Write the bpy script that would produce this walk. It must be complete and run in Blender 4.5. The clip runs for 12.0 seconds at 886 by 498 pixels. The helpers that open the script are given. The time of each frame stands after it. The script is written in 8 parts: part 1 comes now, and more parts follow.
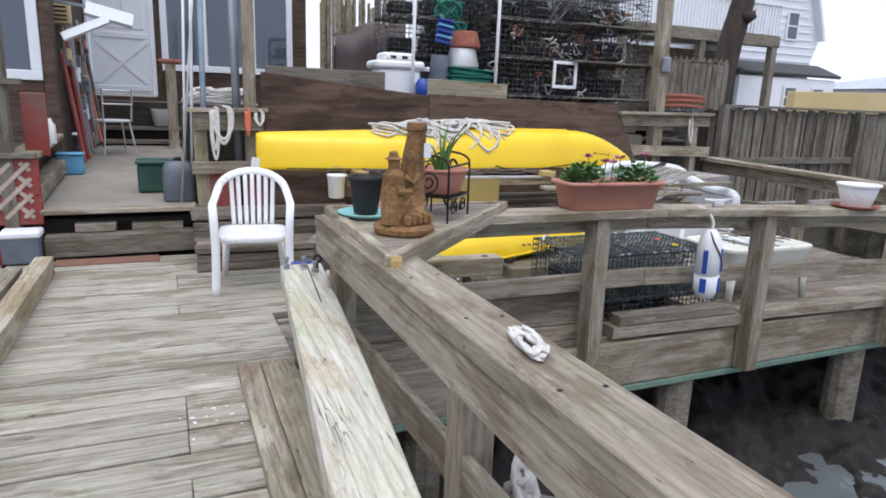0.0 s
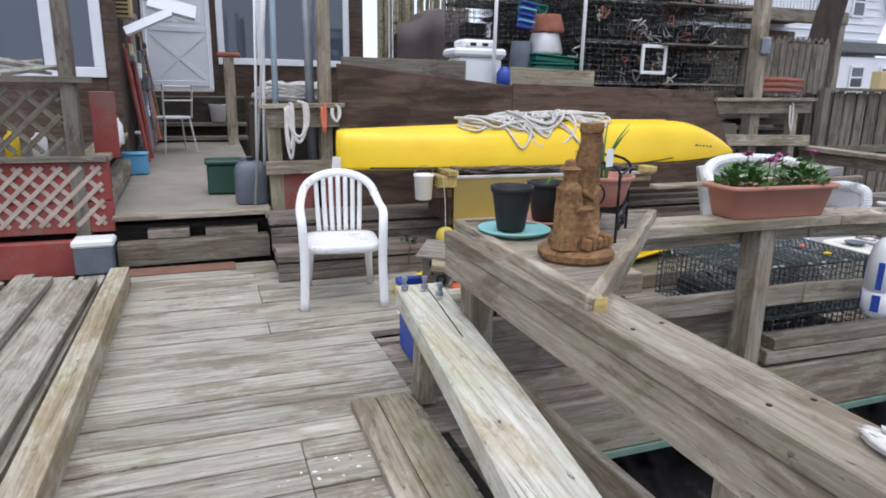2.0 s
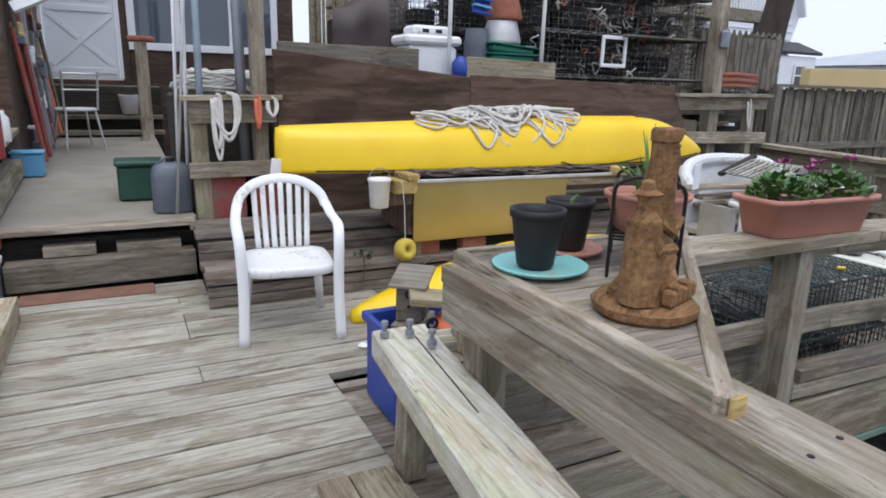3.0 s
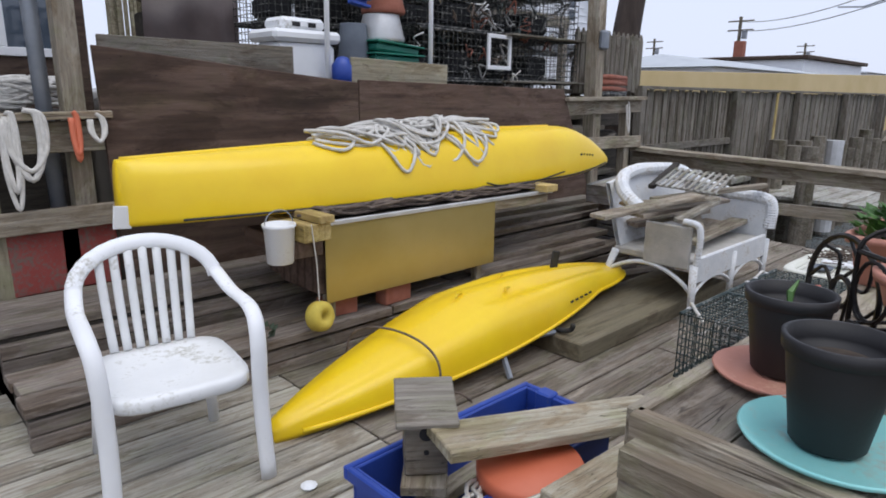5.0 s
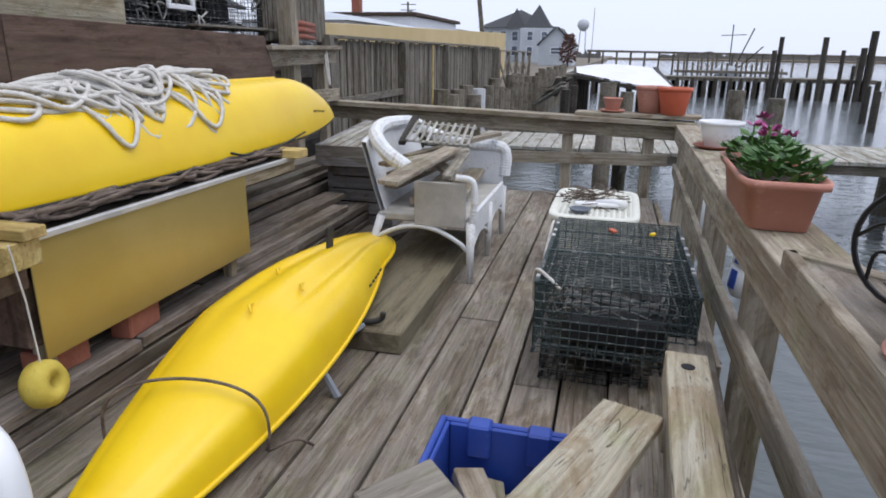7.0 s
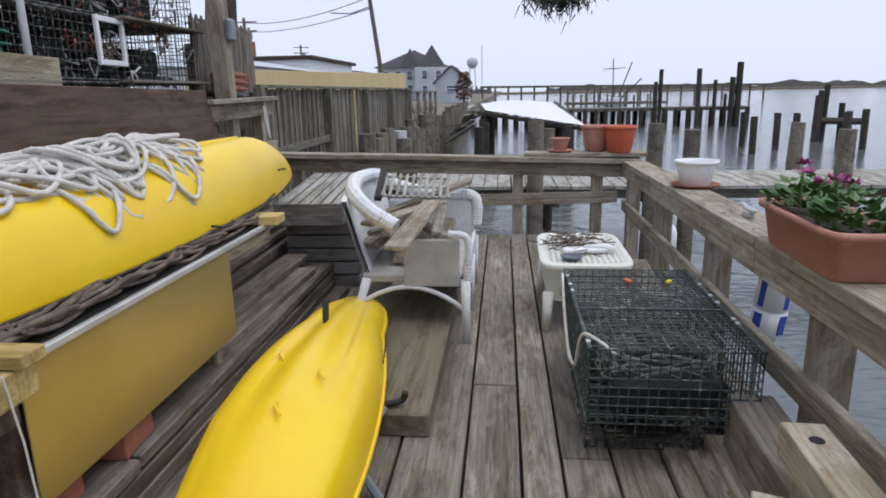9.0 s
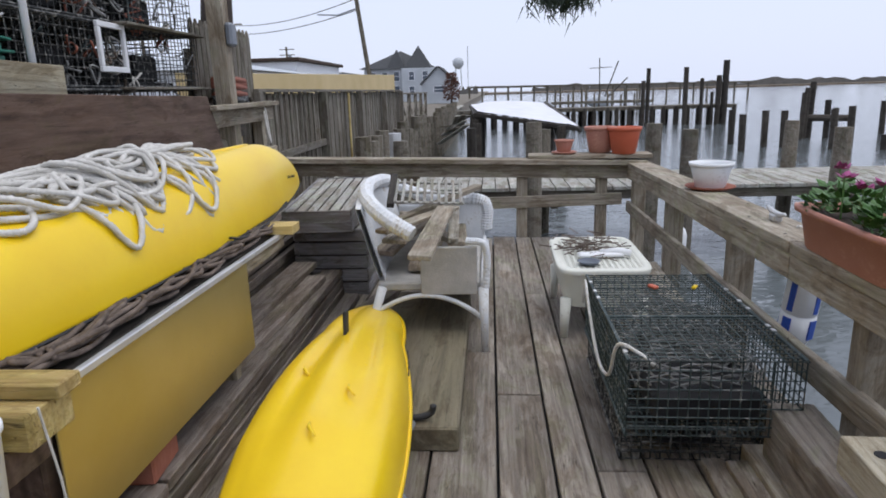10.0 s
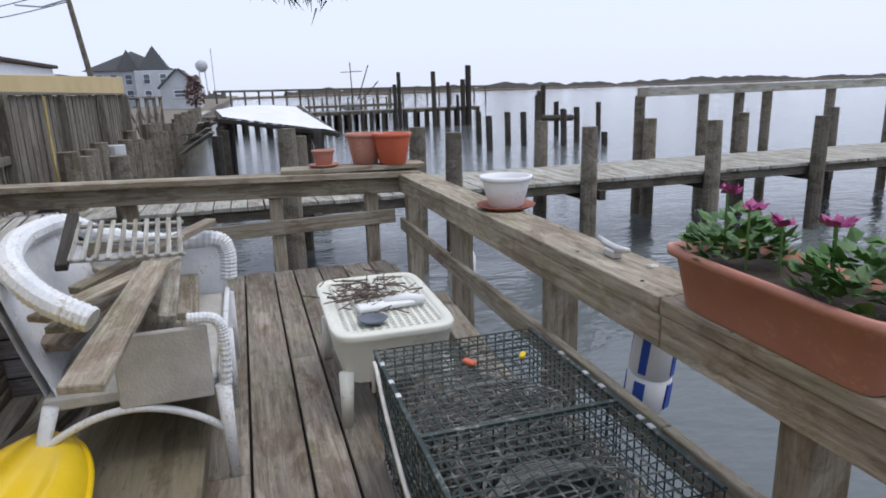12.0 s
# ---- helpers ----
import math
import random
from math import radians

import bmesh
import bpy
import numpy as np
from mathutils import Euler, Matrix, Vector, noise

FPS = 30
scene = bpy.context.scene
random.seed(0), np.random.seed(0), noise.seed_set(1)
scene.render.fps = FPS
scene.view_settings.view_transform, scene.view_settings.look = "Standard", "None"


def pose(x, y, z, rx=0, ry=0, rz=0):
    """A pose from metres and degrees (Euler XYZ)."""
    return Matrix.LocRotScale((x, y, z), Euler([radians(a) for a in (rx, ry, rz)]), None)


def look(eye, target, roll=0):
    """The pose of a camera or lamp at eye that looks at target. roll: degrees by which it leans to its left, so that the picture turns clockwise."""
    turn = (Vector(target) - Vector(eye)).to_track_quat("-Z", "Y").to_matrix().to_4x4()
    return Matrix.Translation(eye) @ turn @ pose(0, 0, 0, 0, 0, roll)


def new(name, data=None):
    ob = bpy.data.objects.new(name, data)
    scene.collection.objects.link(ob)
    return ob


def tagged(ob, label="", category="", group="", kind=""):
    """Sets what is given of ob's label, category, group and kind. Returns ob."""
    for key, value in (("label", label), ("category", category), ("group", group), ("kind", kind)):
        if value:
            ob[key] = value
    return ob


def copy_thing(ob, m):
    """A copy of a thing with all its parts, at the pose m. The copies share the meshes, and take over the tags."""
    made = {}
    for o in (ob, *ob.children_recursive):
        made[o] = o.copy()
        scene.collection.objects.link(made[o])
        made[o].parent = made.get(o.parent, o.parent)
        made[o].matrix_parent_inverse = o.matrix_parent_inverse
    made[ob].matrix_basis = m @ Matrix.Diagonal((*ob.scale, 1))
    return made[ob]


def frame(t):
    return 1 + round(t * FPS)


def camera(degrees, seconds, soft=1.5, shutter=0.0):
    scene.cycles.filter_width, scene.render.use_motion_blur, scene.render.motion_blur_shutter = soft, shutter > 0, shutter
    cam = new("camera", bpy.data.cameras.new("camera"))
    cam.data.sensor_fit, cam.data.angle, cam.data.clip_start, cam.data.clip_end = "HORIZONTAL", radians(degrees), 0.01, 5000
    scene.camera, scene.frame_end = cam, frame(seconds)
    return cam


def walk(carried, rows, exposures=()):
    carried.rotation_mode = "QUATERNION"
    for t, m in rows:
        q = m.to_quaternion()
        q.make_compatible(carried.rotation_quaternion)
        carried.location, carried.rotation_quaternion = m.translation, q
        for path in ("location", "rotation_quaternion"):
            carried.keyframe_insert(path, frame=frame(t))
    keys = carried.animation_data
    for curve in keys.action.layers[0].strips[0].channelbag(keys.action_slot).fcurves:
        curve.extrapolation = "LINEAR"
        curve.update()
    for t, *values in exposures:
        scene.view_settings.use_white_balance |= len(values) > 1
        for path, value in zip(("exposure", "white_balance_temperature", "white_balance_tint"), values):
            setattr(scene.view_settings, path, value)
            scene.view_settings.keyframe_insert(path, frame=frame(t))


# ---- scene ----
cam = camera(69.6, 12.0, soft=1.8)
METRES, EYE, TILT, LEAN, TURN = 5.4, 1.32, 0.0, 0.0, -23.6
ROWS = [
    (0.0, 0.0, 0.0, 0.0, 0.45, -12.76, -1.99),
    (0.5, -0.0136, -0.0209, 0.0008, 5.43, -13.89, -3.1),
    (1.0, -0.0276, -0.0055, 0.0045, 4.89, -14.26, -3.64),
    (1.5, -0.0455, 0.0364, 0.0044, 5.06, -14.08, -3.39),
    (2.0, -0.0855, 0.0815, 0.0032, 3.49, -13.87, -0.87),
    (2.5, -0.1092, 0.1377, 0.0014, 0.09, -14.16, -0.54),
    (4.5, -0.1926, 0.3556, 0.0036, -13.98, -13.87, -2.18),
    (5.0, -0.217, 0.4009, 0.0033, -20.08, -13.72, -0.7),
    (5.5, -0.2219, 0.4458, 0.0013, -26.33, -13.78, -1.27),
    (6.0, -0.2271, 0.488, 0.0006, -31.39, -13.76, -1.76),
    (6.5, -0.2432, 0.5263, -0.0064, -42.76, -14.7, 0.02),
    (7.0, -0.2508, 0.5679, -0.0076, -51.95, -17.1, -0.83),
    (9.0, -0.2634, 0.6651, 0.0045, -61.14, -13.86, 1.07),
    (9.5, -0.2696, 0.6801, 0.0077, -60.94, -13.04, 1.43),
    (10.0, -0.2659, 0.6956, 0.0089, -62.35, -13.84, 1.63),
    (10.5, -0.2262, 0.7057, 0.0108, -62.44, -14.12, 1.82),
    (11.0, -0.1834, 0.7242, 0.0059, -61.83, -13.9, -0.44),
    (11.5, -0.1429, 0.7513, 0.0063, -68.8, -13.37, 0.83),
    (12.0, -0.0826, 0.7531, 0.0031, -83.68, -14.12, 1.76),
]
walk(cam, [(t, pose(0, 0, EYE, TILT, LEAN, TURN) @ pose(METRES * x, METRES * y, METRES * z, 90 + pitch, roll, yaw)) for t, x, y, z, yaw, pitch, roll in ROWS],
     exposures=[(0.0, 0.44), (2.5, 0.32), (4.5, 0.06), (5.5, 0.02), (7.0, 0.18), (9.0, 0.05), (11.0, 0.03), (12.0, 0.11)])

# ---- world and light: a bright overcast afternoon ----
world = bpy.data.worlds.new("overcast_sky")
scene.world = world
world.use_nodes = True
wn, wl = world.node_tree.nodes, world.node_tree.links
sky = wn.new("ShaderNodeTexSky")
sky.sky_type = "NISHITA"
sky.sun_disc = False
sky.sun_elevation = radians(70)
sky.sun_rotation = radians(196)
sky.air_density, sky.dust_density = 1.0, 3.0
sky_bg = wn["Background"]
sky_bg.inputs["Strength"].default_value = 0.075
cloud_bg = wn.new("ShaderNodeBackground")
cloud_bg.inputs["Color"].default_value = (0.812, 0.882, 1.09, 1)
cloud_bg.inputs["Strength"].default_value = 1.10
sky_mix = wn.new("ShaderNodeMixShader")
sky_mix.inputs[0].default_value = 0.8
wl.new(sky.outputs[0], sky_bg.inputs["Color"])
wl.new(sky_bg.outputs[0], sky_mix.inputs[1])
wl.new(cloud_bg.outputs[0], sky_mix.inputs[2])
wl.new(sky_mix.outputs[0], wn["World Output"].inputs["Surface"])

sun = new("sun", bpy.data.lights.new("sun", "SUN"))
sun.data.energy, sun.data.angle, sun.data.color = 1.35, radians(50), (1.0, 0.98, 0.95)
sun.matrix_world = look((0, 0, 20), (1.6, 5.6, 4.0))


# ---- materials ----
def base_material(name, rough=0.7, metal=0.0):
    m = bpy.data.materials.new(name)
    m.use_nodes = True
    n, l = m.node_tree.nodes, m.node_tree.links
    b = n["Principled BSDF"]
    b.inputs["Roughness"].default_value, b.inputs["Metallic"].default_value = rough, metal
    return m, n, l, b


def ramp(n, stops):
    r = n.new("ShaderNodeValToRGB")
    while len(r.color_ramp.elements) < len(stops):
        r.color_ramp.elements.new(0.5)
    for e, (p, c) in zip(r.color_ramp.elements, stops):
        e.position, e.color = p, (*c, 1)
    return r


def coords(n, l, scale):
    """Object coordinates stretched by scale and shifted by each object's random number."""
    tc, mp, oi = n.new("ShaderNodeTexCoord"), n.new("ShaderNodeMapping"), n.new("ShaderNodeObjectInfo")
    mp.inputs["Scale"].default_value = scale
    mul = n.new("ShaderNodeMath")
    mul.operation = "MULTIPLY"
    mul.inputs[1].default_value = 37.0
    l.new(oi.outputs["Random"], mul.inputs[0])
    cmb = n.new("ShaderNodeCombineXYZ")
    for k in range(3):
        l.new(mul.outputs[0], cmb.inputs[k])
    l.new(tc.outputs["Object"], mp.inputs["Vector"])
    l.new(cmb.outputs[0], mp.inputs["Location"])
    return mp, oi


def noise_tex(n, l, src, scale, detail=5, rough=0.6, warp=0.0):
    t = n.new("ShaderNodeTexNoise")
    t.inputs["Scale"].default_value, t.inputs["Detail"].default_value = scale, detail
    t.inputs["Roughness"].default_value, t.inputs["Distortion"].default_value = rough, warp
    l.new(src.outputs[0], t.inputs["Vector"])
    return t


def blend(n, l, kind, fac, a, b):
    x = n.new("ShaderNodeMix")
    x.data_type, x.blend_type = "RGBA", kind
    for sock, v in ((x.inputs[0], fac), (x.inputs[6], a), (x.inputs[7], b)):
        if isinstance(v, (int, float)):
            sock.default_value = v
        elif isinstance(v, tuple):
            sock.default_value = (*v, 1)
        else:
            l.new(v, sock)
    return x.outputs[2]


def bump(n, l, b, height, strength, distance=0.01):
    k = n.new("ShaderNodeBump")
    k.inputs["Strength"].default_value, k.inputs["Distance"].default_value = strength, distance
    l.new(height, k.inputs["Height"])
    l.new(k.outputs[0], b.inputs["Normal"])


def wood(name, dark, mid, light, stain=(0.30, 0.24, 0.18), stain_at=0.55, vary=0.2, rough=0.85, grain=1.0, rings=0.3, bare=0.7, mottle=0.85):
    """Weathered timber with the grain along the piece's own x axis: fine streaks, growth lines, long cracks, bleached and stained patches, knots."""
    m, n, l, b = base_material(name, rough)
    c1, oi = coords(n, l, (3.6 * grain, 46 * grain, 46 * grain))
    g = noise_tex(n, l, c1, 1.0, 7, 0.7, 0.5)
    r1 = ramp(n, [(0.28, dark), (0.5, mid), (0.72, light)])
    l.new(g.outputs["Fac"], r1.inputs[0])
    col = r1.outputs[0]
    # bleached silver patches and bare brown patches
    c2, _ = coords(n, l, (1.6, 5.0, 5.0))
    p = noise_tex(n, l, c2, 1.0, 6, 0.68, 0.4)
    r2 = ramp(n, [(stain_at - 0.03, (0, 0, 0)), (stain_at + 0.015, (0.75, 0.75, 0.75)), (stain_at + 0.12, (1, 1, 1))])
    l.new(p.outputs["Fac"], r2.inputs[0])
    worn = blend(n, l, "MULTIPLY", 1.0, col, tuple(0.35 + 0.9 * v for v in stain))
    col = blend(n, l, "MIX", r2.outputs[0], col, worn)
    r2b = ramp(n, [(0.34, (1, 1, 1)), (0.40, (0, 0, 0))])
    l.new(p.outputs["Fac"], r2b.inputs[0])
    pale = blend(n, l, "MIX", bare, col, tuple(min(0.8, 1.12 * v) for v in light))
    col = blend(n, l, "MIX", r2b.outputs[0], col, pale)
    # broad damp and algae blotches that run across the grain
    c7, _ = coords(n, l, (3.0, 5.0, 5.0))
    q = noise_tex(n, l, c7, 1.0, 7, 0.72, 0.8)
    r7 = ramp(n, [(0.34, (0.70, 0.62, 0.52)), (0.42, (0.97, 0.93, 0.87)), (0.50, (1.0, 1.0, 1.0)), (0.58, (0.92, 0.96, 0.83)), (0.66, (0.78, 0.84, 0.66))])
    l.new(q.outputs["Fac"], r7.inputs[0])
    col = blend(n, l, "MULTIPLY", mottle, col, r7.outputs[0])
    # growth lines
    c5, _ = coords(n, l, (0.16, 1.0, 1.0))
    w = n.new("ShaderNodeTexWave")
    w.bands_direction = "Y"
    w.inputs["Scale"].default_value, w.inputs["Distortion"].default_value = 9.0 * grain, 5.0
    w.inputs["Detail"].default_value, w.inputs["Detail Scale"].default_value = 2.0, 1.1
    l.new(c5.outputs[0], w.inputs["Vector"])
    r5 = ramp(n, [(0.0, (0.5, 0.46, 0.42)), (0.3, (1, 1, 1))])
    l.new(w.outputs["Fac"], r5.inputs[0])
    col = blend(n, l, "MULTIPLY", rings, col, r5.outputs[0])
    # long drying cracks
    c3, _ = coords(n, l, (1.3, 34, 34))
    cr = noise_tex(n, l, c3, 1.0, 2, 0.5, 0.6)
    r3 = ramp(n, [(0.489, (1, 1, 1)), (0.5, (0.12, 0.10, 0.09)), (0.511, (1, 1, 1))])
    l.new(cr.outputs["Fac"], r3.inputs[0])
    c6, _ = coords(n, l, (2.5, 6, 6))
    where = noise_tex(n, l, c6, 1.0, 3, 0.6)
    r6 = ramp(n, [(0.48, (0, 0, 0)), (0.62, (1, 1, 1))])
    l.new(where.outputs["Fac"], r6.inputs[0])
    col = blend(n, l, "MIX", r6.outputs[0], col, blend(n, l, "MULTIPLY", 0.85, col, r3.outputs[0]))
    # knots, dents and dirt specks
    c4, _ = coords(n, l, (8.0, 34.0, 34.0))
    sp = noise_tex(n, l, c4, 2.0, 5, 0.75, 0.3)
    r4 = ramp(n, [(0.29, (0.24, 0.21, 0.18)), (0.345, (0.78, 0.76, 0.74)), (0.39, (1, 1, 1))])
    l.new(sp.outputs["Fac"], r4.inputs[0])
    col = blend(n, l, "MULTIPLY", 1.0, col, r4.outputs[0])
    hs = n.new("ShaderNodeHueSaturation")
    mr = n.new("ShaderNodeMapRange")
    mr.inputs["To Min"].default_value, mr.inputs["To Max"].default_value = 1 - vary, 1 + vary
    l.new(oi.outputs["Random"], mr.inputs["Value"])
    l.new(mr.outputs[0], hs.inputs["Value"])
    l.new(col, hs.inputs["Color"])
    l.new(hs.outputs[0], b.inputs["Base Color"])
    lum = n.new("ShaderNodeRGBToBW")
    l.new(col, lum.inputs[0])
    bump(n, l, b, lum.outputs[0], 0.85, 0.014)
    return m


def surface(name, c1, c2, rough=0.6, scale=6.0, metal=0.0, bumpy=0.15, speck=None, speck_at=0.66, stretch=(1, 1, 1), fine=60.0, coat=0.0):
    """A painted, plastic, stone or metal surface: two tones in patches, specks of dirt or wear, fine relief."""
    m, n, l, b = base_material(name, rough, metal)
    c, oi = coords(n, l, stretch)
    p = noise_tex(n, l, c, scale, 5, 0.6)
    f = noise_tex(n, l, c, fine, 4, 0.6)
    r = ramp(n, [(0.32, c1), (0.68, c2)])
    l.new(p.outputs["Fac"], r.inputs[0])
    col = r.outputs[0]
    if speck:
        mixn = n.new("ShaderNodeMath")
        mixn.operation = "MULTIPLY_ADD"
        mixn.inputs[1].default_value, mixn.inputs[2].default_value = 0.45, 0.0
        l.new(f.outputs["Fac"], mixn.inputs[0])
        ad = n.new("ShaderNodeMath")
        ad.operation = "MULTIPLY_ADD"
        ad.inputs[1].default_value = 0.6
        l.new(p.outputs["Fac"], ad.inputs[0])
        l.new(mixn.outputs[0], ad.inputs[2])
        rs = ramp(n, [(speck_at - 0.08, (0, 0, 0)), (speck_at + 0.05, (1, 1, 1))])
        l.new(ad.outputs[0], rs.inputs[0])
        col = blend(n, l, "MIX", rs.outputs[0], col, speck)
    l.new(col, b.inputs["Base Color"])
    b.inputs["Coat Weight"].default_value = coat
    bump(n, l, b, f.outputs["Fac"], bumpy, 0.004)
    return m


